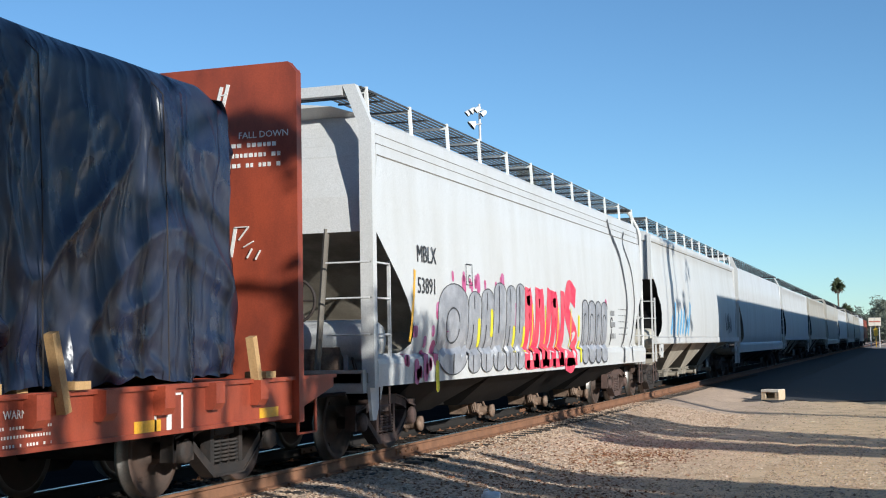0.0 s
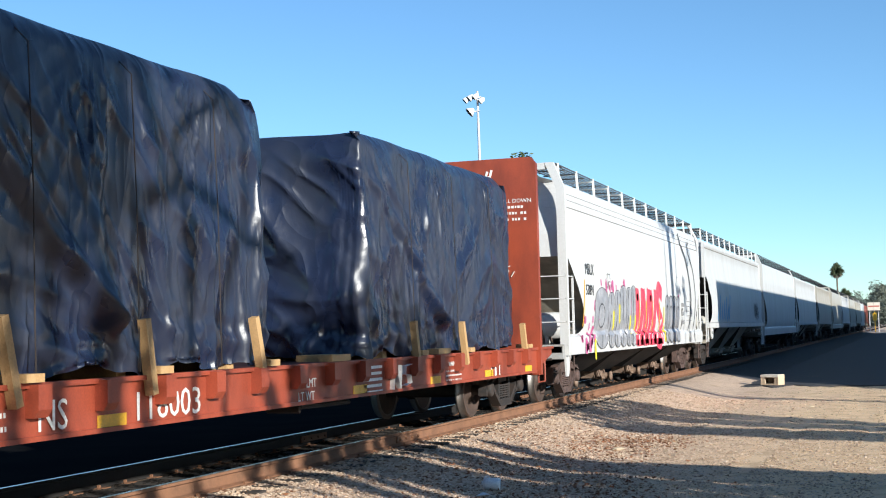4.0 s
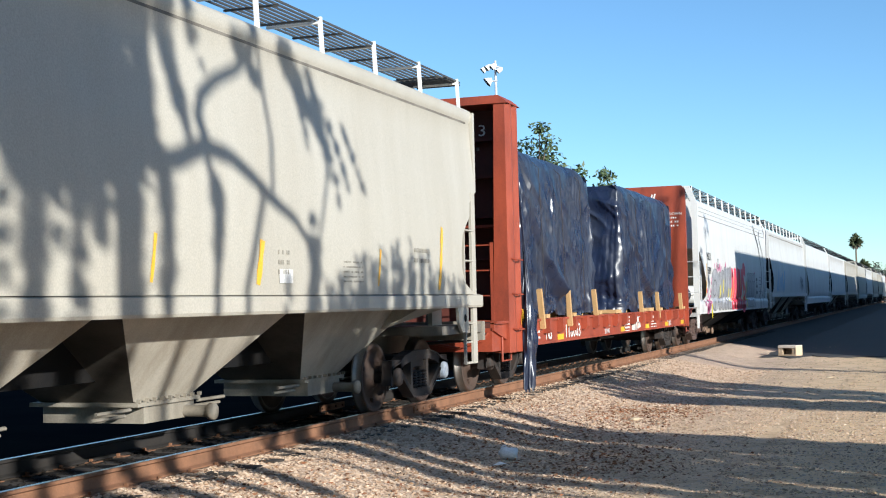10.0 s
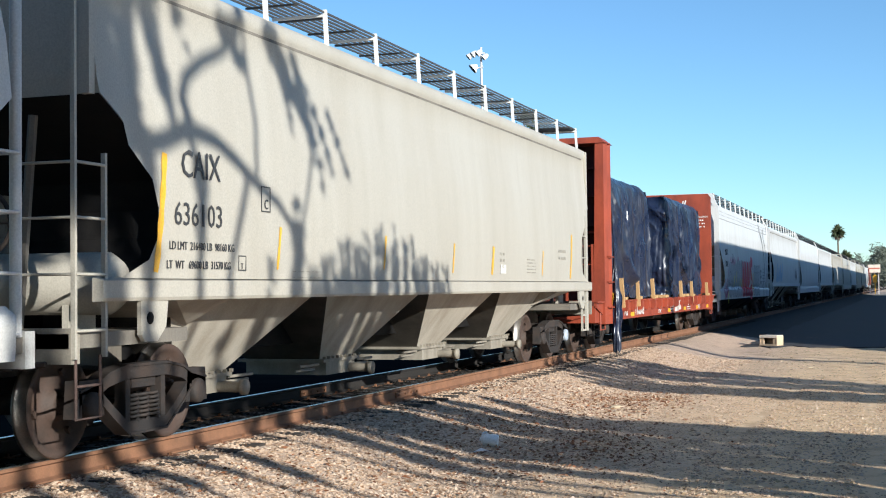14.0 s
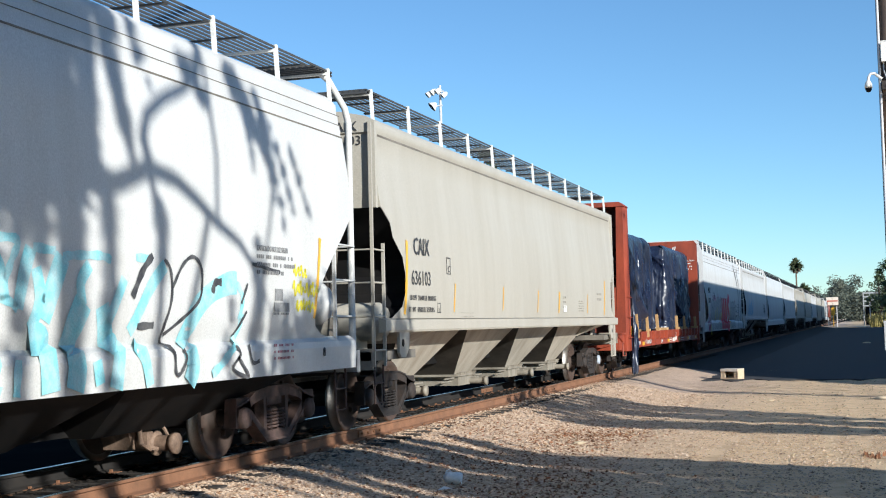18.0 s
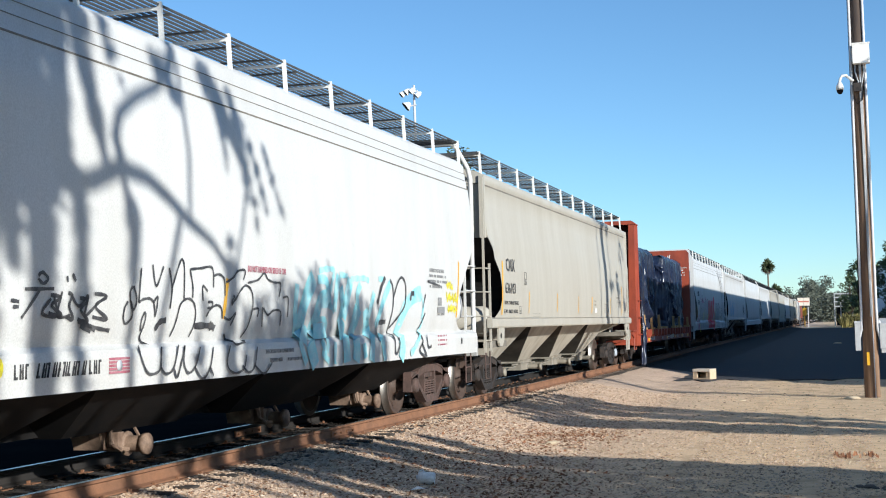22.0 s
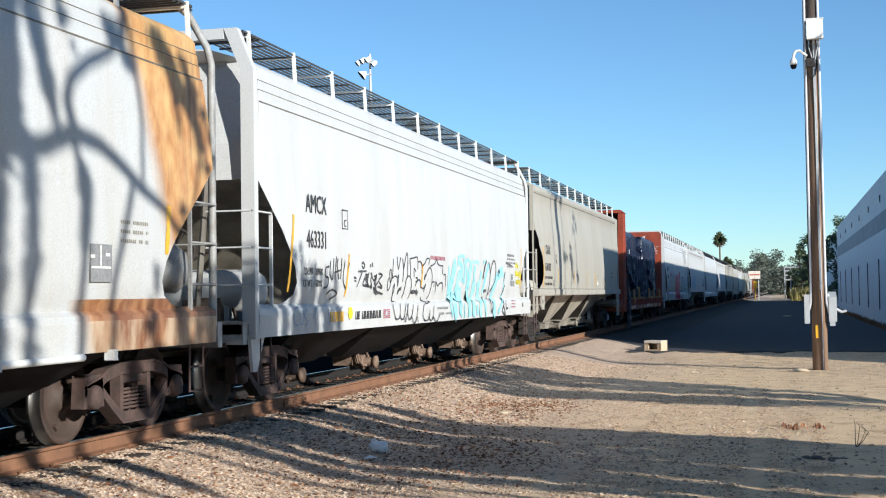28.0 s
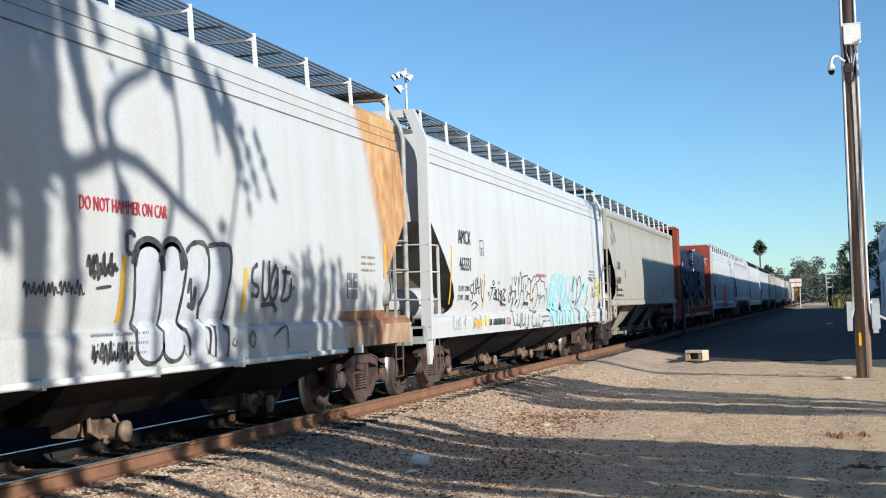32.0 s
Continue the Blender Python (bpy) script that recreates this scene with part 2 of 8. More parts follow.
    nt.links.new(math_node("MULTIPLY", math_node("MULTIPLY", bare.outputs[0], 0.8), math_node("LESS_THAN", sep.outputs["Z"], 1.22)), tan.inputs[0])
    nt.links.new(dark_rust.outputs[2], tan.inputs[6])
    nt.links.new(tan.outputs[2], mx.inputs[7])
    nt.links.new(mx.outputs[2], b.inputs["Base Color"])
    return m


WHITE_RUST = rusted_paint()


def tarp_material():
    """Black polythene with a blue cast: glossy film, fine long creases and crumples, dusty where it has been walked on."""
    m = bpy.data.materials.new("black_poly_tarp")
    m.use_nodes = True
    nt = m.node_tree
    b = nt.nodes["Principled BSDF"]
    b.inputs["Specular IOR Level"].default_value = 0.6
    tc = nt.nodes.new("ShaderNodeTexCoord")

    def field(scale, stretch, detail, turn=0.0):
        mp = nt.nodes.new("ShaderNodeMapping")
        mp.inputs["Scale"].default_value = stretch
        mp.inputs["Rotation"].default_value = (turn, 0, 0)
        nt.links.new(tc.outputs["Object"], mp.inputs["Vector"])
        n = nt.nodes.new("ShaderNodeTexNoise")
        n.inputs["Scale"].default_value, n.inputs["Detail"].default_value = scale, detail
        nt.links.new(mp.outputs[0], n.inputs["Vector"])
        return n.outputs["Fac"]

    def calc(op, a, c):
        n = nt.nodes.new("ShaderNodeMath")
        n.operation = op
        for k, val in enumerate((a, c)):
            if isinstance(val, (int, float)):
                n.inputs[k].default_value = val
            else:
                nt.links.new(val, n.inputs[k])
        return n.outputs[0]

    def crease(src, width):
        return calc("MAXIMUM", calc("SUBTRACT", 1.0, calc("MULTIPLY", calc("ABSOLUTE", calc("SUBTRACT", src, 0.5), 0.0), width)), 0.0)

    tall = calc("POWER", crease(field(0.9, (1, 2.2, 0.42), 2), 11.0), 2.0)
    slant = calc("POWER", crease(field(0.8, (1, 2.2, 0.40), 2, 0.6), 11.0), 2.0)
    crumple = crease(field(6.0, (1, 1, 0.8), 4), 5.0)
    height = calc("ADD", calc("ADD", calc("MULTIPLY", tall, 1.0), calc("MULTIPLY", slant, 1.0)), calc("MULTIPLY", crumple, 0.16))
    bp = nt.nodes.new("ShaderNodeBump")
    bp.inputs["Strength"].default_value, bp.inputs["Distance"].default_value = 0.55, 0.022
    nt.links.new(height, bp.inputs["Height"])
    nt.links.new(bp.outputs[0], b.inputs["Normal"])
    mx = nt.nodes.new("ShaderNodeMix")
    mx.data_type = "RGBA"
    mx.inputs[6].default_value, mx.inputs[7].default_value = (*TARP_NAVY, 1), (*TARP_WORN, 1)
    dusty = nt.nodes.new("ShaderNodeMapRange")
    dusty.inputs["From Min"].default_value, dusty.inputs["From Max"].default_value = 0.42, 0.66
    nt.links.new(field(1.4, (1, 1, 0.7), 6), dusty.inputs["Value"])
    nt.links.new(dusty.outputs[0], mx.inputs[0])
    nt.links.new(mx.outputs[2], b.inputs["Base Color"])
    rr = nt.nodes.new("ShaderNodeMapRange")
    rr.inputs["To Min"].default_value, rr.inputs["To Max"].default_value = 0.27, 0.47
    nt.links.new(dusty.outputs[0], rr.inputs["Value"])
    nt.links.new(rr.outputs[0], b.inputs["Roughness"])
    return m


TARP = tarp_material()


# ---- geometry helpers ----
class Geo:
    """Vertices and faces of one mesh."""

    def __init__(self):
        self.v, self.f, self.sm = [], [], []

    def add(self, verts, faces, smooth=False):
        n = len(self.v)
        self.v += [tuple(p) for p in verts]
        self.f += [tuple(i + n for i in fc) for fc in faces]
        self.sm += [smooth] * len(faces)
        return self

    def box(self, x0, x1, y0, y1, z0, z1):
        v = [(x, y, zz) for zz in (z0, z1) for y in (y0, y1) for x in (x0, x1)]
        return self.add(v, [(0, 2, 3, 1), (4, 5, 7, 6), (0, 1, 5, 4), (2, 6, 7, 3), (0, 4, 6, 2), (1, 3, 7, 5)])

    def beam(self, a, b, w, hh):
        """A square bar from a to b."""
        return self.tube([a, b], [w / 2 * 1.414, w / 2 * 1.414], 4, flat=hh / w)

    def tube(self, pts, radii, n=8, smooth=False, flat=1.0, caps=True):
        pts = [Vector(p) for p in pts]
        if isinstance(radii, (int, float)):
            radii = [radii] * len(pts)
        rings = []
        side = None
        for i, p in enumerate(pts):
            d = (pts[min(i + 1, len(pts) - 1)] - pts[max(i - 1, 0)]).normalized()
            if side is None:
                ref = Vector((0, 0, 1)) if abs(d.z) < 0.9 else Vector((0, 1, 0))
                side = d.cross(ref).normalized()
            side = (side - d * side.dot(d)).normalized()
            up = side.cross(d)
            rings.append([p + (side * math.cos(a) + up * math.sin(a) * flat) * radii[i] for a in [(k + 0.5) * 2 * math.pi / n for k in range(n)]])
        v = [q for r in rings for q in r]
        f = []
        for i in range(len(rings) - 1):
            for k in range(n):
                k2 = (k + 1) % n
                f.append((i * n + k, i * n + k2, (i + 1) * n + k2, (i + 1) * n + k))
        self.add(v, f, smooth)
        if caps:
            m = (len(rings) - 1) * n
            self.add(v, [tuple(range(n - 1, -1, -1)), tuple(m + k for k in range(n))])
        return self

    def prism(self, poly, axis, a, b):
        """A polygon swept along x, y or z from a to b; poly holds the other two coordinates in order."""
        def at(p, q):
            return {"x": (q, p[0], p[1]), "y": (p[0], q, p[1]), "z": (p[0], p[1], q)}[axis]
        n = len(poly)
        v = [at(p, a) for p in poly] + [at(p, b) for p in poly]
        f = [tuple(range(n)), tuple(range(2 * n - 1, n - 1, -1))] + [(i, i + n, (i + 1) % n + n, (i + 1) % n) for i in range(n)]
        return self.add(v, f)

    def lathe(self, prof, n=20, axis="x", center=(0, 0, 0), smooth=True):
        """A profile of (along, radius) turned about an axis."""
        v, f = [], []
        for a, r in prof:
            for k in range(n):
                c, s = r * math.cos(2 * math.pi * k / n), r * math.sin(2 * math.pi * k / n)
                p = {"x": (a, c, s), "y": (c, a, s), "z": (c, s, a)}[axis]
                v.append(tuple(p[i] + center[i] for i in range(3)))
        for i in range(len(prof) - 1):
            for k in range(n):
                f.append((i * n + k, i * n + (k + 1) % n, (i + 1) * n + (k + 1) % n, (i + 1) * n + k))
        return self.add(v, f, smooth)

    def mesh(self, name, mat, fix=True):
        me = bpy.data.meshes.new(name)
        me.from_pydata(self.v, [], self.f)
        me.polygons.foreach_set("use_smooth", self.sm)
        if fix and len(self.f) < 60000:
            bm = bmesh.new()
            bm.from_mesh(me)
            bmesh.ops.recalc_face_normals(bm, faces=bm.faces)
            bm.to_mesh(me)
            bm.free()
        me.materials.append(mat)
        me.update()
        return me


def part(name, geo, mat, parent=None, label="", at=None, fix=True):
    """One mesh object, under a thing or a part."""
    ob = new(name, geo if isinstance(geo, bpy.types.Mesh) else geo.mesh(name, mat, fix))
    if parent is not None:
        ob.parent = parent
    if at is not None:
        ob.matrix_basis = at
    if label:
        ob["label"] = label
    return ob


def thing(name, label, category, group="", kind="", at=None):
    ob = tagged(new(name), label, category, group, kind)
    if at is not None:
        ob.matrix_basis = at
    return ob


def text_mesh(name, words, size, mat, stretch=1.0, shear=0.0):
    """Flat lettering with the built-in font, thin, centred on its left base point."""
    cu = bpy.data.curves.new(name, "FONT")
    cu.body, cu.size, cu.extrude, cu.shear = words, size, 0.002, shear
    cu.resolution_u = 2
    ob = bpy.data.objects.new(name, cu)
    scene.collection.objects.link(ob)
    me = bpy.data.meshes.new_from_object(ob.evaluated_get(bpy.context.evaluated_depsgraph_get()))
    bpy.data.objects.remove(ob)
    for v in me.vertices:
        v.co.x *= stretch
    me.materials.clear()
    me.materials.append(mat)
    return me


TURN_SIDE = Matrix(((0, 0, 1, 0), (1, 0, 0, 0), (0, 1, 0, 0), (0, 0, 0, 1)))    # text x along +y, text y up, facing +x
TURN_END = Matrix(((1, 0, 0, 0), (0, 0, -1, 0), (0, 1, 0, 0), (0, 0, 0, 1)))    # text x along +x, facing -y


def lettering(parent, words, s, zz, size, mat, depth, stretch=1.0, tilt=0.0):
    """Words on a car's side: s along the car, zz the base line, depth the side's x."""
    ob = new("lettering", text_mesh("lettering", words, size, mat, stretch))
    ob.parent = parent
    ob.matrix_basis = Matrix.Translation((depth + 0.006, s, zz)) @ pose(0, 0, 0, 0, tilt, 0) @ TURN_SIDE
    return ob


# ---- train: how far it has rolled, in metres, at each half second ----
ROLL = [(0, -0.00), (0.5, 1.27), (1, 2.58), (1.5, 3.87), (2, 5.17), (2.5, 6.40), (3, 7.61), (3.5, 8.71), (5.5, 13.49), (6, 14.83), (6.5, 15.96), (7, 17.10), (7.5, 18.22), (8, 19.31), (8.5, 20.33), (9, 21.50), (9.5, 22.57), (10, 23.66), (10.5, 24.76), (11, 25.82), (11.5, 26.90), (12, 27.92), (12.5, 28.97), (13, 30.00), (13.5, 31.02), (15.5, 34.87), (16, 35.88), (16.5, 36.80), (17, 37.75), (17.5, 38.67), (18, 39.54), (18.5, 40.53), (19, 41.44), (19.5, 42.31), (20, 43.22), (20.5, 44.12), (21, 45.02), (21.5, 45.89), (22, 46.76), (22.5, 47.61), (23, 48.50), (23.5, 49.36), (24, 50.18), (24.5, 50.98), (25, 51.72), (25.5, 52.57), (27.5, 55.62), (28, 56.38), (28.5, 57.12), (29, 57.86), (29.5, 58.61), (30, 59.34), (30.5, 60.06), (31, 60.75), (31.5, 61.47), (32, 62.09)]
ROLL_T, ROLL_D = np.array([r[0] for r in ROLL]), np.array([r[1] for r in ROLL])


def rolled(t):
    return float(np.interp(t, ROLL_T, ROLL_D))


WHEEL_R = 0.457
GAUGE = 0.7525


def wheel_meshes():
    """Wheel and axle of one wheelset, about the origin, axle along x."""
    out = []
    for sgn in (-1, 1):
        x = sgn * GAUGE
        tread, disc = Geo(), Geo()
        tread.lathe([(x - sgn * 0.065, WHEEL_R - 0.05), (x - sgn * 0.065, WHEEL_R + 0.028), (x - sgn * 0.035, WHEEL_R + 0.024), (x - sgn * 0.028, WHEEL_R + 0.002), (x + sgn * 0.064, WHEEL_R - 0.004)], 32)
        disc.lathe([(x + sgn * 0.064, WHEEL_R - 0.004), (x + sgn * 0.07, WHEEL_R - 0.01), (x + sgn * 0.068, WHEEL_R - 0.065), (x + sgn * 0.02, WHEEL_R - 0.085), (x - sgn * 0.015, 0.24), (x + sgn * 0.03, 0.14), (x + sgn * 0.085, 0.125), (x + sgn * 0.085, 0.08)], 32)
        disc.lathe([(x - sgn * 0.066, WHEEL_R - 0.05), (x - sgn * 0.045, 0.24), (x - sgn * 0.07, 0.12)], 32)
        for k in range(3):      # foundry marks cast on the plate
            a = k * 2.094
            disc.box(x + sgn * 0.02 - 0.02, x + sgn * 0.02 + 0.02, 0.3 * math.cos(a) - 0.03, 0.3 * math.cos(a) + 0.03, 0.3 * math.sin(a) - 0.02, 0.3 * math.sin(a) + 0.02)
        out += [("wheel_tread", tread.mesh("wheel_tread", TREAD)), ("wheel", disc.mesh("wheel", WHEEL))]
    axle = Geo().lathe([(-1.08, 0.0), (-1.08, 0.07), (-0.9, 0.08), (-0.6, 0.09), (0.6, 0.09), (0.9, 0.08), (1.08, 0.07), (1.08, 0.0)], 14)
    return out + [("axle", axle.mesh("axle", STEEL_DARK))]


WHEEL_SET = wheel_meshes()
SPINNING = []


def side_frame(sgn):
    """A cast side frame with its two windows, seen from outside; y along, z up from the rail."""
    g = Geo()
    x0, x1 = sgn * 1.00, sgn * 1.14
    cols = [(-1.06, 0.37, 0.60), (-0.78, 0.36, 0.66), (-0.62, 0.30, 0.73), (-0.34, 0.20, 0.78), (0.34, 0.20, 0.78), (0.62, 0.30, 0.73), (0.78, 0.36, 0.66), (1.06, 0.37, 0.60)]
    top = [(y, zt) for y, zb, zt in cols]
    for i in range(len(cols) - 1):      # top chord
        (ya, _, za), (yb, _, zb) = cols[i], cols[i + 1]
        g.prism([(ya, za - 0.13), (yb, zb - 0.13), (yb, zb), (ya, za)], "x", x0, x1)
    low = [(-0.80, 0.50), (-0.55, 0.31), (-0.32, 0.15), (0.32, 0.15), (0.55, 0.31), (0.80, 0.50)]
    for (ya, za), (yb, zb) in zip(low, low[1:]):    # tension member
        g.prism([(ya, za), (yb, zb), (yb, zb + 0.12), (ya, za + 0.12)], "x", x0, x1)
    for y in (-0.335, 0.26):     # columns beside the springs
        g.box(min(x0 * 1.01, x1 * 0.985), max(x0 * 1.01, x1 * 0.985), y, y + 0.075, 0.2, 0.72)
    xf = sgn * 1.155
    for (ya, za), (yb, zb) in zip(low, low[1:]):    # raised flanges of the channel section
        g.prism([(ya, za), (yb, zb), (yb, zb + 0.022), (ya, za + 0.022)], "x", x1, xf)
    for i in range(len(top) - 1):
        (ya, za), (yb, zb) = top[i], top[i + 1]
        g.prism([(ya, za - 0.024), (yb, zb - 0.024), (yb, zb), (ya, za)], "x", x1, xf)
    for y in (-0.889, 0.889):   # pedestal jaws
        g.prism([(y - 0.2, 0.36), (y - 0.13, 0.36), (y - 0.13, 0.56), (y + 0.13, 0.56), (y + 0.13, 0.36), (y + 0.2, 0.36), (y + 0.17, 0.68), (y - 0.17, 0.68)], "x", x0, x1)
    return g


def spring_nest(sgn):
    g = Geo()
    for y in (-0.17, 0.0, 0.17):
        pts, n = [], 60
        for k in range(n + 1):
            a = k / n * 2 * math.pi * 6
            pts.append((sgn * (1.07 + 0.068 * math.cos(a)), y + 0.068 * math.sin(a), 0.27 + 0.23 * k / n))
        g.tube(pts, 0.016, 5, True)
    return g


def truck_meshes(rusty):
    cast = STEEL_RUST if rusty else STEEL_DARK
    out = []
    for sgn in (-1, 1):
        out.append(("side_frame", side_frame(sgn).mesh("side_frame", cast)))
        out.append(("spring", spring_nest(sgn).mesh("spring", cast)))
        for y in (-0.889, 0.889):
            cap = Geo().lathe([(sgn * 0.98, 0.0), (sgn * 0.98, 0.12), (sgn * 1.17, 0.12), (sgn * 1.19, 0.105), (sgn * 1.20, 0.05), (sgn * 1.20, 0.0)], 16, center=(0, y, 0.46))
            out.append(("bearing", cap.mesh("bearing", cast)))
    bol = Geo().prism([(-1.1, 0.56), (-0.9, 0.50), (-0.3, 0.42), (0.3, 0.42), (0.9, 0.50), (1.1, 0.56), (1.1, 0.70), (0.3, 0.74), (-0.3, 0.74), (-1.1, 0.70)], "y", -0.2, 0.2)
    out.append(("bolster", bol.mesh("bolster", cast)))
    shoe = Geo()
    for y in (-0.40, 0.40):
        shoe.tube([(-0.85, y, 0.36), (0.85, y, 0.36)], 0.05, 6)
        for x in (-0.75, 0.75):
            shoe.box(x - 0.05, x + 0.05, y - 0.05, y + 0.05, 0.24, 0.52)
    out.append(("brake_beam", shoe.mesh("brake_beam", STEEL_DARK)))
    return out


TRUCKS = {False: truck_meshes(False), True: truck_meshes(True)}


def add_truck(car, s, rusty=False, spin=True):
    """A two-axle truck under a car at s."""
    tr = new("truck")
    tr.parent = car
    tr.location = (0, s, 0)
    for name, me in TRUCKS[rusty]:
        part(name, me, None, tr)
    for y in (-0.889, 0.889):
        for name, me in WHEEL_SET:
            w = part(name, me, None, tr, at=pose(0, y, WHEEL_R))
            if spin and name == "wheel":
                SPINNING.append((w, y))
    return tr


# ---- covered hopper cars ----
def smooth_step(a):
    a = min(1.0, max(0.0, a))
    return a * a * (3 - 2 * a)


def hopper_shape(kind):
    """Profile of the side from eave to sill as (x, z, inset of the end), and the roof's profile."""
    if kind == "round":
        side = [(1.36, 4.34, 0.30), (1.44, 4.28, 0.29), (1.485, 4.22, 0.27), (1.485, 4.10, 0.25), (1.50, 4.09, 0.25), (1.50, 3.98, 0.23), (1.515, 3.97, 0.23), (1.515, 3.84, 0.20), (1.535, 3.82, 0.20),
                (1.555, 3.3, 0.06), (1.575, 2.85, 0.02), (1.59, 2.56, 0.38), (1.60, 2.28, 0.74), (1.60, 2.02, 1.03), (1.595, 1.80, 1.22), (1.585, 1.60, 1.30), (1.565, 1.45, 1.22), (1.535, 1.36, 1.0), (1.52, 1.31, 0.7)]
        roof = [(0.0, 4.52), (0.5, 4.50), (1.0, 4.44), (1.36, 4.34)]
    else:
        side = [(1.36, 4.30, 0.0), (1.47, 4.24, 0.0), (1.49, 4.16, 0.0), (1.47, 4.08, 0.0), (1.455, 4.06, 0.04), (1.47, 3.7, 0.04), (1.52, 3.2, 0.04), (1.545, 3.05, 0.05), (1.555, 2.86, 0.37), (1.57, 2.66, 0.43), (1.585, 2.40, 0.78), (1.59, 2.15, 0.87), (1.59, 1.90, 0.86), (1.585, 1.70, 0.72), (1.575, 1.54, 0.3)]
        roof = [(0.0, 4.46), (0.5, 4.44), (1.0, 4.38), (1.36, 4.30)]
    return side, roof


def body_geo(kind, half):
    side, roof = hopper_shape(kind)
    ring = [(x, zz, 0.0) for x, zz in roof[:-1]] + side
    n = len(ring)
    steps = 24
    g = Geo()
    for sgn in (1, -1):
        v, f = [], []
        for j in range(steps + 1):
            q = -1 + 2 * j / steps
            for x, zz, inset in ring:
                v.append((sgn * x, q * (half - inset), zz))
        for j in range(steps):
            for i in range(n - 1):
                f.append((j * n + i, j * n + i + 1, (j + 1) * n + i + 1, (j + 1) * n + i))
        g.add(v, f, True)
    for e in (-1, 1):   # upright end sheets
        v = []
        for x, zz, inset in ring:
            v += [(-x, e * (half - inset), zz), (x, e * (half - inset), zz)]
        g.add(v, [(2 * i, 2 * i + 1, 2 * i + 3, 2 * i + 2) for i in range(n - 1) if ring[i + 1][1] > (3.0 if kind == "ribbed" else 2.6)])
    return g


def slope_geo(kind, half, e):
    """The sloping sheet under one end."""
    ring = [r for r in hopper_shape(kind)[0] if r[1] < (2.9 if kind == "round" else 3.1)]
    v = []
    for x, zz, inset in ring:
        deep = inset + 0.26 * smooth_step((2.86 - zz) / 0.25)
        v += [(-x + 0.012, e * (half - deep), zz), (x - 0.012, e * (half - deep), zz)]
    return Geo().add(v, [(2 * i, 2 * i + 1, 2 * i + 3, 2 * i + 2) for i in range(len(ring) - 1)])


def side_x(kind, zz):
    side, _ = hopper_shape(kind)
    for (xa, za, _), (xb, zb, _) in zip(side, side[1:]):
        if zb <= zz <= za:
            return xa + (xb - xa) * (za - zz) / max(1e-6, za - zb)
    return 1.60 if zz < side[-1][1] else side[0][0]


def bay_geo(kind, s, length):
    """One hopper bay that narrows to its outlet."""
    top, low = (1.42, 0.52) if kind == "ribbed" else (0.93, 0.42)
    xt, xb = (1.18, 0.52) if kind == "ribbed" else (1.42, 0.62)
    a, b = 1.68 if kind == "ribbed" else length / 2 * 0.99, 0.50 if kind == "ribbed" else 1.15
    v = [(-xt, s - a, top), (xt, s - a, top), (xt, s + a, top), (-xt, s + a, top), (-xb, s - b, low), (xb, s - b, low), (xb, s + b, low), (-xb, s + b, low)]
    return [Geo().add([v[i] for i in quad], [(0, 1, 2, 3)]) for quad in ((1, 2, 6, 5), (3, 0, 4, 7), (0, 1, 5, 4), (2, 3, 7, 6))]


def outlet_geo(kind, s):
    g = Geo()
    if kind == "ribbed":
        g.box(-0.62, 0.62, s - 0.58, s + 0.58, 0.49, 0.53)
        g.box(-0.58, 0.58, s - 0.42, s + 0.52, 0.32, 0.49)
        g.tube([(0.58, s + 0.35, 0.38), (0.86, s + 0.35, 0.38)], 0.06, 10, True)
        g.lathe([(0.86, 0.0), (0.86, 0.085), (0.92, 0.085), (0.92, 0.0)], 12, center=(0, s + 0.35, 0.38))
        for k in range(9):
            y = s - 0.56 + k * 0.14
            g.box(0.60, 0.64, y - 0.012, y + 0.012, 0.53, 0.565)
        for y in (-0.62, 0.62):
            g.tube([(0.56, s + y, 0.47), (0.56, s + y * 1.9, 0.47)], 0.018, 6)
            g.tube([(0.50, s + y, 0.41), (0.50, s + y * 1.9, 0.41)], 0.018, 6)
    else:
        g.box(0.08, 0.54, s - 0.32, s + 0.32, 0.47, 0.51)
        g.prism([(s - 0.26, 0.47), (s + 0.26, 0.47), (s + 0.15, 0.22), (s - 0.15, 0.22)], "x", 0.14, 0.48)
        g.tube([(0.30, s + 0.1, 0.27), (0.80, s + 0.1, 0.27)], 0.085, 12, True)
        g.lathe([(0.80, 0.0), (0.80, 0.11), (0.86, 0.11), (0.88, 0.0)], 12, center=(0, s + 0.1, 0.27))
        for x in (0.56, 0.66):
            g.tube([(x, s - 0.55, 0.53), (x, s + 0.5, 0.53)], 0.016, 6)
        for k in range(4):
            g.box(0.54, 0.68, s - 0.5 + 0.3 * k, s - 0.47 + 0.3 * k, 0.50, 0.545)
        g.box(0.49, 0.62, s - 0.10, s + 0.02, 0.24, 0.40).tube([(0.55, s - 0.16, 0.44), (0.60, s - 0.16, 0.26), (0.70, s - 0.02, 0.22)], 0.025, 6)
        g.lathe([(0.60, 0.0), (0.60, 0.13), (0.63, 0.13), (0.63, 0.0)], 12, center=(0, s + 0.1, 0.27))
        for k in (-1, 1):
            g.tube([(0.60, s + k * 0.2, 0.50), (0.66, s + k * 0.3, 0.30), (0.66, s + k * 0.1, 0.22)], 0.02, 6)
    return g


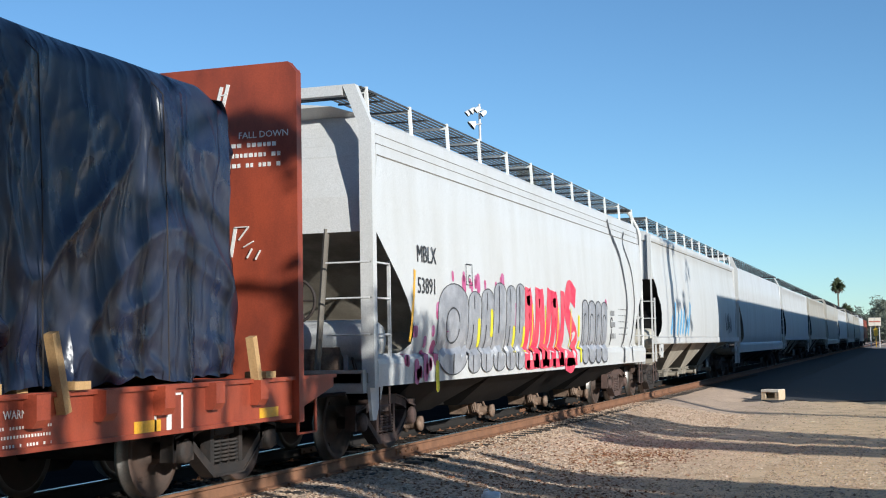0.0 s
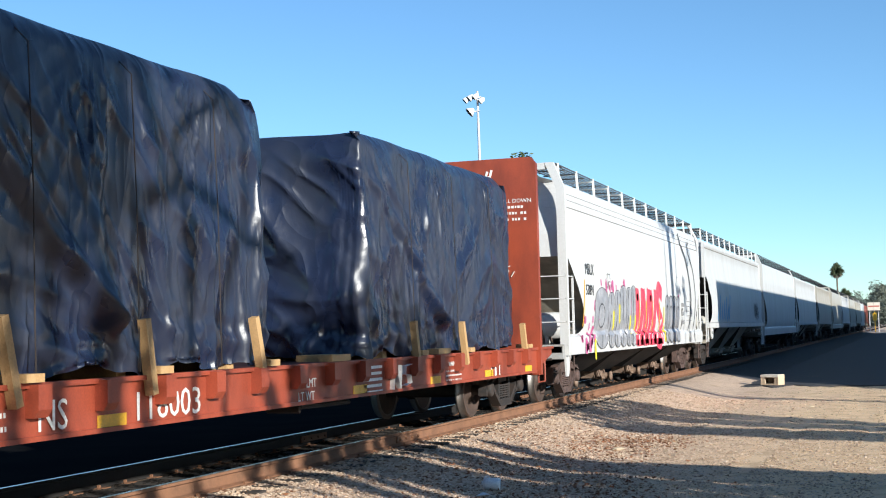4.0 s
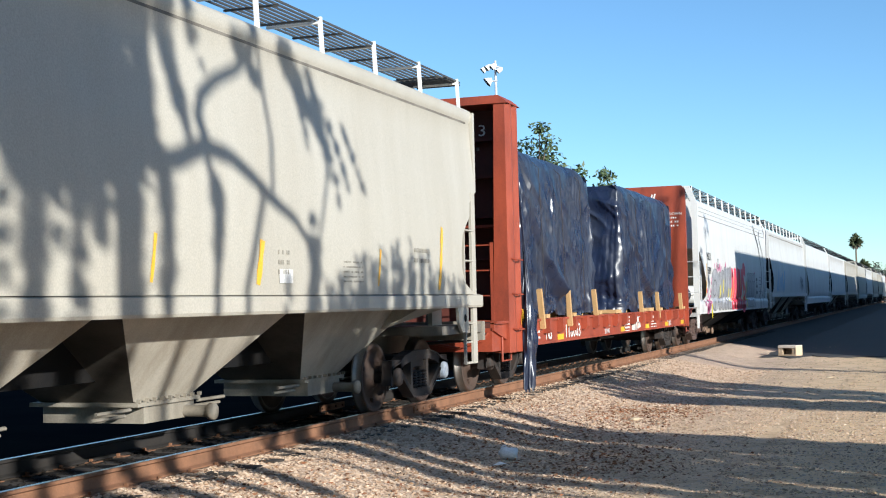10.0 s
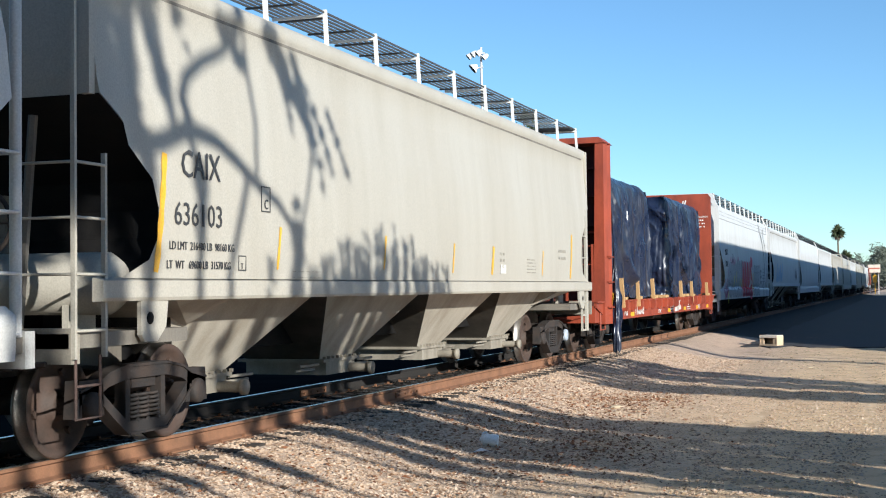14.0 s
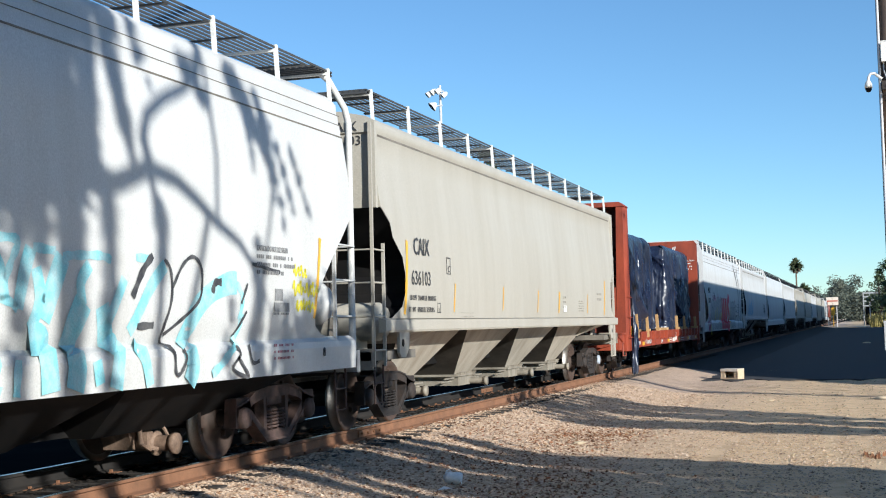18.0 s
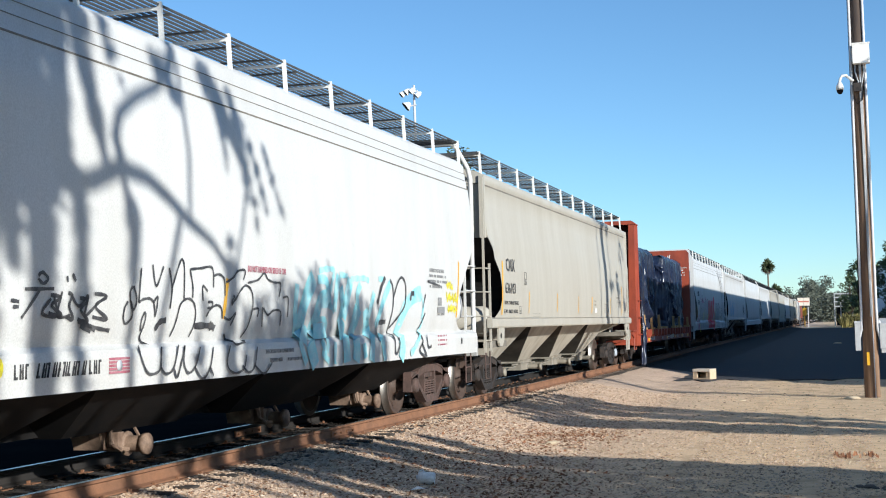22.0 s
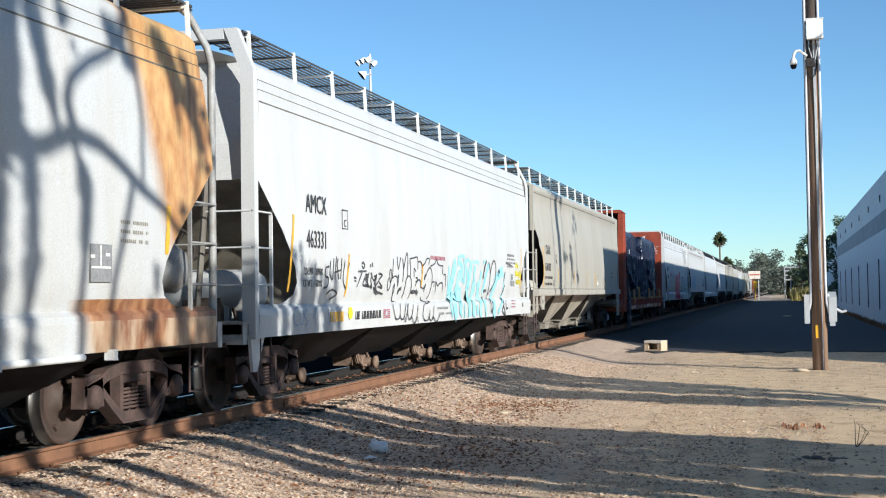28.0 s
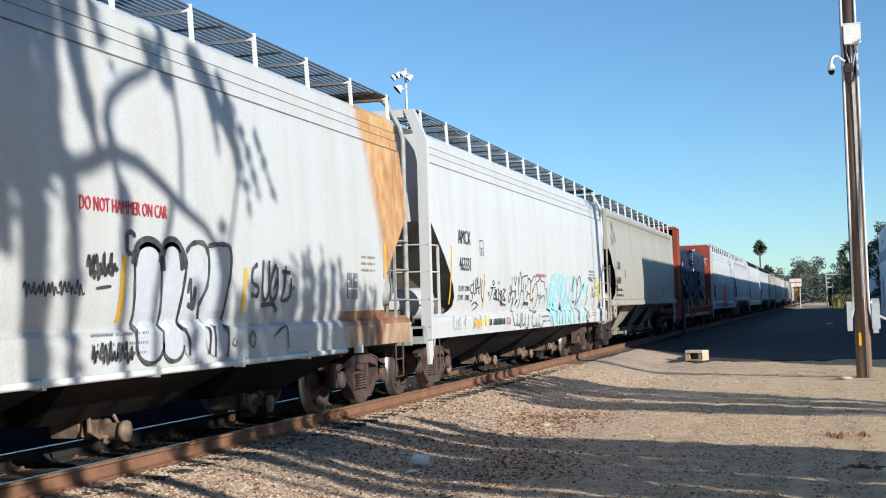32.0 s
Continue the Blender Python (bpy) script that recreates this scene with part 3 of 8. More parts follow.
def running_board(half, kind):
    """Two grating walkways along the roof and the ends, on brackets."""
    z = 4.66
    x0, x1 = (0.70, 1.37) if kind == "round" else (0.68, 1.35)
    grate, cross = Geo(), Geo()
    for sgn in (-1, 1):
        for k in range(9):
            x = sgn * (x0 + (x1 - x0) * k / 8)
            grate.box(x - 0.009, x + 0.009, -half + 0.1, half - 0.1, z, z + 0.024)
        n = int(half * 2 / 0.82)
        for k in range(n + 1):
            y = -half + 0.1 + (2 * half - 0.2) * k / n
            grate.box(min(sgn * x0, sgn * x1), max(sgn * x0, sgn * x1), y - 0.02, y + 0.02, z - 0.035, z - 0.015)
    for e in (-1, 1):
        for k in range(6):
            y = e * (half - 0.12 - 0.1 * k)
            grate.box(-x1, x1, y - 0.012, y + 0.012, z - 0.02, z + 0.03)
    return grate


def brackets(half, kind):
    x1 = 1.375 if kind == "round" else 1.355
    xe, ze = (1.40, 4.30) if kind == "round" else (1.38, 4.27)
    out = []
    n = int(round(half * 2 / 1.62))
    for k in range(n + 1):
        y = -half + 0.25 + (2 * half - 0.5) * k / n
        for sgn in (1, -1):
            out.append(Geo().beam((sgn * xe, y, ze - 0.02), (sgn * x1, y, 4.70), 0.042, 0.042).beam((sgn * x1, y, 4.635), (sgn * 0.68, y, 4.635), 0.04, 0.03))
    return out


def end_gear(kind, half, e, paint):
    """Posts, ladder, platform and coupler beyond one end; e is -1 or 1."""
    parts = []
    yb = e * half
    over = 0.05 if kind == "round" else 0.16
    reach = e * (half + 0.32)
    plat = Geo().box(-1.5, 1.5, min(e * (half - 1.5), reach), max(e * (half - 1.5), reach), 0.98, 1.10)
    plat.box(-0.35, 0.35, min(e * (half - 2.2), reach), max(e * (half - 2.2), reach), 0.70, 1.0)
    parts.append(("end_platform", plat, UNDER_DARK))
    sillg = Geo().box(-1.52, 1.52, min(reach, reach - e * 0.12), max(reach, reach - e * 0.12), 0.86, 1.14)
    parts.append(("end_sill", sillg, UNDER_CREAM if kind == "ribbed" else GEAR))
    cpl = Geo().box(-0.13, 0.13, min(reach, reach + e * 0.40), max(reach, reach + e * 0.40), 0.74, 0.96)
    cpl.box(-0.22, 0.22, min(reach + e * 0.34, reach + e * 0.56), max(reach + e * 0.34, reach + e * 0.56), 0.70, 1.0)
    cpl.tube([(0.28, reach, 0.8), (0.30, reach + e * 0.25, 0.55), (0.15, reach + e * 0.5, 0.5)], 0.03, 6, True)
    cpl.tube([(-1.1, reach, 0.82), (0.1, reach + e * 0.05, 0.78)], 0.025, 6)
    cpl.tube([(0.1, reach + e * 0.05, 0.78), (1.3, reach + e * 0.02, 0.86)], 0.025, 6)
    parts.append(("coupler", cpl, STEEL_DARK))
    for sgn in (-1, 1):
        if kind == "round":
            post = Geo()
            if e < 0:       # a pressed channel that bends in to the roof beam
                post.box(sgn * 1.50 - 0.085, sgn * 1.50 + 0.085, yb - 0.10, yb + 0.02, 0.92, 4.16)
                post.prism([(sgn * 1.415, 4.16), (sgn * 1.585, 4.16), (sgn * 1.37, 4.68), (sgn * 1.20, 4.68)], "y", yb - 0.10, yb + 0.02)
                if sgn > 0:
                    post.box(-1.20, 1.20, yb - 0.10, yb + 0.02, 4.55, 4.68)
            else:           # a bent pipe from the walkway down to the end sill
                post.tube([(sgn * 1.20, yb - 0.25, 4.72), (sgn * 1.30, yb - 0.05, 4.60), (sgn * 1.46, yb + 0.10, 4.24), (sgn * 1.50, yb + 0.12, 4.05), (sgn * 1.50, yb + 0.12, 1.1)], 0.045, 8, True)
            parts.append(("corner_post", post, paint))
        else:
            post = Geo().box(sgn * 1.46 - 0.05, sgn * 1.46 + 0.05, min(yb - e * 0.03, yb + e * 0.05), max(yb - e * 0.03, yb + e * 0.05), 3.04, 4.22)
            parts.append(("corner_post", post, paint))
        lad = Geo()
        ya, yc = (reach - e * 0.02, yb + e * 0.10 - e * 0.22) if kind == "ribbed" else (yb + e * 0.10, yb - e * 0.54)
        if kind == "ribbed" and e > 0:
            ya, yc = yb - 0.23, yb - 0.64
        for y in (ya, yc) if kind == "ribbed" else (yc,):
            wide = 0.085 if kind == "ribbed" and e > 0 and y == ya else 0.016
            foot = 1.0 if kind == "round" else 0.54 if e > 0 else 0.9
            lad.box(sgn * 1.535 - 0.02, sgn * 1.535 + 0.02, y - wide, y + wide, foot, 2.5 if kind == "round" else ((4.15 if e < 0 else 3.02) if y == ya else 2.56))
        for zz in (1.12, 1.57, 2.02, 2.46):
            lad.tube([(sgn * 1.55, ya, zz), (sgn * 1.55, yc, zz)], 0.013, 6)
        for zz in (1.57, 2.02, 2.46):
            lad.tube([(sgn * 1.53, ya, zz), (sgn * 0.95, ya, zz)], 0.012, 6)
        if kind == "ribbed" and e > 0:
            lad.box(sgn * 1.52 - 0.02, sgn * 1.52 + 0.02, yc, ya, 0.54, 0.57).box(sgn * 1.52 - 0.02, sgn * 1.52 + 0.02, yc, ya, 0.84, 0.86)
        parts.append(("ladder", lad, paint))
        p, q = (yb - e * 0.54, yb - e * 0.20) if kind == "round" else (reach - e * 0.06, reach - e * 0.40)
        step = Geo().tube([(sgn * 1.52, p, 0.92), (sgn * 1.52, p, 0.42), (sgn * 1.52, q, 0.42), (sgn * 1.52, q, 0.92)], 0.014, 6)
        step.tube([(sgn * 1.52, p, 0.68), (sgn * 1.52, q, 0.68)], 0.012, 6)
        if kind == "round" or e < 0:
            parts.append(("stirrup_step", step, STEEL_RUST))
        if kind == "round" and e < 0:
            parts.append(("post_gusset", Geo().prism([(yb - 0.10, 0.93), (yb + 0.34, 0.93), (yb + 0.10, 0.52), (yb - 0.02, 0.52)], "x", sgn * 1.50 - 0.02, sgn * 1.50 + 0.02), paint))
    brace = Geo()
    for sgn in (-1, 1):
        brace.tube([(sgn * 0.9, yb - e * 0.05, 2.9), (sgn * 0.75, yb - e * 0.05, 1.1)], 0.04, 6)
    brace.tube([(0.0, yb - e * 0.75, 1.1), (0.0, yb - e * 0.75, 2.3)], 0.12, 10)
    parts.append(("end_brace", brace, UNDER_DARK))
    zt = 1.50 if e < 0 else 1.74
    tank = Geo().lathe([(-0.35, 0.0), (-0.33, 0.2), (-0.25, 0.27), (1.32, 0.27), (1.42, 0.20), (1.45, 0.0)], 18, center=(0, yb - e * 0.5, zt))
    tank.box(0.2, 0.26, yb - e * 0.5 - 0.2, yb - e * 0.5 + 0.2, 1.10, zt).box(1.0, 1.06, yb - e * 0.5 - 0.2, yb - e * 0.5 + 0.2, 1.10, zt)
    parts.append(("air_reservoir", tank, paint if kind == "round" else CREAM))
    if e < 0:
        if kind == "round":
            valve = Geo().tube([(0.55, yb + 0.30, 1.12), (0.55, yb + 0.30, 1.40)], 0.10, 10, True).box(0.72, 0.98, yb + 0.22, yb + 0.42, 1.12, 1.42)
            valve.tube([(0.55, yb + 0.30, 1.36), (0.85, yb + 0.30, 1.50), (1.1, yb + 0.35, 1.3), (1.15, yb + 0.35, 1.1)], 0.022, 6, True)
            parts.append(("brake_valve", valve, OUTLET))
        wheel = Geo()
        pts = [(0.55 + 0.27 * math.cos(a), yb + e * 0.14, 2.0 + 0.27 * math.sin(a)) for a in [k * math.pi / 10 for k in range(21)]]
        wheel.tube(pts, 0.02, 6, True)
        for k in range(3):
            a = k * math.pi / 3
            wheel.tube([(0.55 + 0.27 * math.cos(a), yb + e * 0.14, 2.0 + 0.27 * math.sin(a)), (0.55 - 0.27 * math.cos(a), yb + e * 0.14, 2.0 - 0.27 * math.sin(a))], 0.012, 5)
        parts.append(("hand_brake_wheel", wheel, STEEL_DARK))
    return parts


MESH_STORE = {}


def stored(key, maker):
    if key not in MESH_STORE:
        MESH_STORE[key] = maker()
    return MESH_STORE[key]


def hopper_car(kind, half, paint, label, rusty=False, near=True, truck_in=1.4, gear=None):
    """A covered hopper car about its middle; half is half the body's length."""
    car = thing("hopper_car", label, "freight car", "cars of the train")
    key = (kind, round(half, 2), paint.name)
    part("body", stored(key + ("body",), lambda: body_geo(kind, half).mesh("body", paint)), None, car)
    for e in (-1, 1):
        # ribbed cars: the end's deep shade is put in as black paint
        part("slope_sheet", stored(key + ("slope_sheet", e), lambda: slope_geo(kind, half, e).mesh("slope_sheet", BLACK if kind == "ribbed" else UNDER_CREAM)), None, car, "sloping sheet under the car's end")
    sill = Geo()
    for sgn in (-1, 1):
        if kind == "round":
            prof = [(sgn * 1.50, 1.33), (sgn * 1.585, 1.27), (sgn * 1.60, 1.20), (sgn * 1.585, 0.93), (sgn * 1.50, 0.93)]
        else:
            prof = [(sgn * 1.50, 1.55), (sgn * 1.605, 1.52), (sgn * 1.605, 1.38), (sgn * 1.59, 1.35), (sgn * 1.50, 1.35)]
        sill.prism(prof, "y", -half, half)
    part("side_sill", stored(key + ("sill",), lambda: sill.mesh("side_sill", paint)), None, car)
    if kind == "ribbed":
        for e in (-1, 1):
            for sgn in (-1, 1):
                skirt = Geo().prism([(e * (half - 0.60), 1.36), (e * (half - 0.60), 1.06), (e * (half - 0.66), 1.00), (e * (half - 0.86), 1.00), (e * (half - 1.00), 1.12), (e * (half - 1.04), 1.36)], "x", sgn * 1.56 - 0.02, sgn * 1.56 + 0.02)
                # no opening: the hole's dark is a black disc on the pad
                hole = Geo().lathe([(sgn * 1.575, 0.0), (sgn * 1.575, 0.055), (sgn * 1.583, 0.055), (sgn * 1.583, 0.0)], 12, center=(0, e * (half - 0.74), 1.2))
                part("pad_hole", stored(key + ("pad_hole", e, sgn), lambda: hole.mesh("pad_hole", BLACK)), None, car, "black disc painted for the hole in the jacking pad")
                part("jacking_pad", stored(key + ("pad", e, sgn), lambda: skirt.mesh("jacking_pad", paint)), None, car)
    else:
        # black slab added to keep the underside dark; these cars have no such sill
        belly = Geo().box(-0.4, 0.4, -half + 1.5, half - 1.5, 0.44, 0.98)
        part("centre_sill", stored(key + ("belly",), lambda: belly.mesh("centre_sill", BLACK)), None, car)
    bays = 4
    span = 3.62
    # round cars: the shade under the body is painted on as black bays
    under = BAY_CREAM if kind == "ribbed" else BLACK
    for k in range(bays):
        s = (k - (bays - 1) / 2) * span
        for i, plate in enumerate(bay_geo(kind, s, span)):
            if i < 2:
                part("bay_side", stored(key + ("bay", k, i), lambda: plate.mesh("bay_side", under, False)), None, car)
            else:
                part("bay_slope", stored(key + ("bay", k, i), lambda: plate.mesh("bay_slope", SLOPE_SHADE if kind == "ribbed" else BLACK, False)), None, car, "dark slope of the hopper bay, shade in its paint")
        if near:
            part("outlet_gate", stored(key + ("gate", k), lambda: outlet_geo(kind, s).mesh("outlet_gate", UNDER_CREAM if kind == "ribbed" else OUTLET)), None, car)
    if kind == "ribbed":    # unseen floor added above the bays to block light, slope above the trucks
        floor = Geo().box(-1.5, 1.5, -half + 1.0, half - 1.0, 1.42, 1.46).box(-0.3, 0.3, -half + 1.0, half - 1.0, 0.75, 1.42)
        part("centre_sill", stored(key + ("belly",), lambda: floor.mesh("centre_sill", BLACK)), None, car)
        for e in (-1, 1):
            a, b = e * (half - 2.35), e * (half - 1.3)
            sl = Geo().add([(-1.5, a, 1.36), (1.5, a, 1.36), (1.5, b, 1.36), (-1.5, b, 1.36), (-1.0, a, 1.1), (1.0, a, 1.1)], [(0, 1, 2, 3), (0, 4, 5, 1), (4, 3, 2, 5), (0, 3, 4), (1, 5, 2)])
            part("end_slope", stored(key + ("slope", e), lambda: sl.mesh("end_slope", under)), None, car)
    if near:    # lap seams under the eave; on ribbed cars the rim's shadow painted as a strip
        for i, zz in enumerate((4.095, 3.972, 3.825) if kind == "round" else (4.065,)):
            x = side_x(kind, zz - 0.01) + 0.004
            dp = 0.008 if i < 2 and kind == "round" else 0.018 if kind == "round" else 0.03
            seam = Geo()
            for sgn in (-1, 1):
                seam.box(min(sgn * (x - 0.01), sgn * x), max(sgn * (x - 0.01), sgn * x), -half + 0.2, half - 0.2, zz - dp, zz)
            part("seam_shade_line", stored(key + ("seam", i), lambda: seam.mesh("seam_shade_line", UNDER_DARK)), None, car)
    part("running_board", stored(key + ("board",), lambda: running_board(half, kind).mesh("running_board", GRATE)), None, car, "dark steel grating walkway")
    if near:
        for i, g in enumerate(brackets(half, kind)):
            part("bracket", stored(key + ("bracket", i), lambda: g.mesh("bracket", BRACKET)), None, car)
        hatch = Geo()
        for k in range(4):
            s = (k - 1.5) * half * 0.45
            hatch.box(-0.36, 0.36, s - half * 0.2, s + half * 0.2, 4.5, 4.6)
        part("hatch_cover", stored(key + ("hatch",), lambda: hatch.mesh("hatch_cover", paint)), None, car)
    for e in (-1, 1):
        for i, (name, g, mat) in enumerate(end_gear(kind, half, e, gear or paint)):
            part(name, stored(key + (name, e, i), lambda: g.mesh(name, mat)), None, car)
    for e in (-1, 1):
        add_truck(car, e * (half - truck_in), rusty, near)
    return car


# ---- bulkhead flat car with its tarped load ----
def flat_car(half_in):
    """Bulkheads at -half_in and +half_in (outer faces), about the middle."""
    car = thing("bulkhead_flat_car", "rust-red steel bulkhead flat car loaded with black tarped bundles", "freight car", "cars of the train")
    end = half_in + 0.95
    deck = Geo().box(-1.46, 1.46, -end, end, 1.02, 1.10)
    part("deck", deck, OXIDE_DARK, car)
    for sgn in (-1, 1):
        g = Geo().prism([(-end, 0.98), (-half_in + 0.2, 0.70), (half_in - 0.2, 0.70), (end, 0.98), (end, 1.10), (-end, 1.10)], "x", sgn * 1.46, sgn * 1.52)
        g.box(min(sgn * 1.46, sgn * 1.56), max(sgn * 1.46, sgn * 1.56), -end, end, 1.08, 1.12)
        g.box(min(sgn * 1.44, sgn * 1.55), max(sgn * 1.44, sgn * 1.55), -half_in + 0.2, half_in - 0.2, 0.68, 0.72)
        part("side_sill", g, OXIDE, car)
        n = 17
        for k in range(n):
            y = -half_in + 1.0 + (2 * half_in - 2.0) * k / (n - 1)
            pk = Geo().prism([(1.50, 1.11), (1.64, 1.11), (1.64, 0.92), (1.60, 0.86), (1.50, 0.86)] if sgn > 0 else [(-1.50, 1.11), (-1.64, 1.11), (-1.64, 0.92), (-1.60, 0.86), (-1.50, 0.86)], "y", y - 0.085, y + 0.085)
            part("stake_pocket", pk, OXIDE, car)
    part("centre_sill", Geo().box(-0.35, 0.35, -end, end, 0.62, 1.02), BLACK, car)
    part("brake_rigging", Geo().tube([(1.2, -1.0, 0.62), (1.2, 0.4, 0.60)], 0.03, 6).tube([(0.9, -1.2, 0.6), (1.3, -1.2, 0.6)], 0.04, 6), STEEL_DARK, car)
    for e in (-1, 1):
        y0, y1 = e * (half_in - 0.22), e * (half_in - 0.52)
        wide = 1.60 if e > 0 else 1.40
        g = Geo()
        if e > 0:       # plain plate towards the load, corners cut
            g.prism([(-wide, 0.64), (wide, 0.64), (wide, 4.40), (wide - 0.10, 4.52), (-wide + 0.10, 4.52), (-wide, 4.40)], "y", half_in - 0.12, half_in)
        else:
            g.box(-wide, wide, -half_in + 0.33, -half_in + 0.37, 1.10, 4.60)
        # rear plate and its stiffeners take the oxide with painted-in shade
        part("bulkhead_plate", g, OXIDE if e > 0 else OXIDE_DARK, car, "" if e > 0 else "dark red plate between the posts, shade put into its paint")
        for sgn in (-1, 1):     # tapered corner posts
            v = []
            for zz, w, xi in ((0.62, 0.70, 1.32), (1.10, 0.70, 1.32), (4.60 if e < 0 else 4.48, 0.68 if e < 0 else 0.44, 1.39)):
                yo = e * (half_in + 0.32)
                yi = e * (half_in + 0.32 - w)
                if e > 0:
                    yo, yi = half_in + 0.25, half_in + 0.02
                ym = (yo + yi) / 2
                o = 0.0 if e < 0 else -0.12
                for x, yy in ((xi, yo), (1.57 + o, yo), (1.62 + o, yo * 0.75 + yi * 0.25), (1.58 + o, ym), (1.62 + o, yo * 0.25 + yi * 0.75), (1.57 + o, yi), (xi, yi)):
                    v.append((sgn * x, yy, zz))
            f = [(i, (i + 1) % 7, (i + 1) % 7 + 7, i + 7) for i in range(7)] + [(i + 7, (i + 1) % 7 + 7, (i + 1) % 7 + 14, i + 14) for i in range(7)] + [tuple(range(7)), tuple(range(14, 21))]
            part("corner_post", Geo().add(v, f), OXIDE, car)
            for zz in (1.0, 1.55, 2.1):
                yg = (half_in + 0.22, half_in - 0.12)
                grab = Geo().tube([(sgn * 1.58, e * yg[0], zz), (sgn * 1.68, e * yg[0], zz - 0.02), (sgn * 1.68, e * yg[1], zz - 0.02), (sgn * 1.58, e * yg[1], zz)], 0.013, 5)
                if e < 0:
                    part("grab_iron", grab, OXIDE, car)
            step = Geo().tube([(sgn * 1.5, e * (half_in + 0.5), 1.0), (sgn * 1.5, e * (half_in + 0.5), 0.5), (sgn * 1.5, e * (half_in + 0.05), 0.5), (sgn * 1.5, e * (half_in + 0.05), 0.9)], 0.018, 6)
            part("stirrup_step", step, OXIDE, car)
        if e < 0:
            cap = Geo().prism([(-1.63, 4.56), (1.63, 4.56), (1.48, 4.69), (-1.48, 4.69)], "y", -half_in - 0.35, -half_in + 0.36)
            part("top_beam", cap, OXIDE, car)
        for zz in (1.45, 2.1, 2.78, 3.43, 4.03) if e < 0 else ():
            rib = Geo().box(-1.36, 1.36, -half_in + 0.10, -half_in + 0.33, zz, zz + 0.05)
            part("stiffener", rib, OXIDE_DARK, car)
        if e < 0:
            part("end_sill", Geo().box(-1.48, 1.48, -end, -half_in - 0.34, 0.66, 1.02), OXIDE, car)
            part("end_sill_print", Geo().box(0.55, 1.25, -end - 0.004, -end, 0.90, 0.925).box(0.6, 1.35, -end - 0.004, -end, 0.83, 0.855), DECAL_WHITE, car)
            lever = Geo().tube([(0.5, -end - 0.03, 0.80), (0.95, -end - 0.06, 0.72), (1.35, -end - 0.04, 0.84), (1.42, -end - 0.02, 0.95)], 0.02, 6, True)
            part("cut_lever", lever, OXIDE, car)
            shelf = Geo().box(0.30, 1.30, -half_in - 0.02, -half_in + 0.33, 2.62, 2.66)
            part("brake_step", shelf, OXIDE, car)
        lad = Geo()
        for x in (0.72, 1.30) if e < 0 else (0.36, 0.96):
            lad.beam((x, e * (half_in + 0.30), 1.0), (x, e * (half_in + 0.30), 2.36), 0.05, 0.05)
        for k in range(4):
            lad.tube([(0.72 if e < 0 else 0.36, e * (half_in + 0.30), 1.12 + 0.4 * k), (1.30 if e < 0 else 0.96, e * (half_in + 0.30), 1.12 + 0.4 * k)], 0.013, 6)
        part("ladder", lad, OXIDE, car)
        cpl = Geo().box(-0.13, 0.13, min(e * end, e * (end + 0.36)), max(e * end, e * (end + 0.36)), 0.74, 0.96).box(-0.22, 0.22, min(e * (end + 0.3), e * (end + 0.5)), max(e * (end + 0.3), e * (end + 0.5)), 0.7, 1.0)
        cpl.tube([(0.28, e * end, 0.8), (0.3, e * (end + 0.25), 0.5), (0.1, e * (end + 0.45), 0.48)], 0.03, 6, True)
        part("coupler", cpl, STEEL_DARK, car)
        add_truck(car, e * (half_in - 0.84), False)
    return car


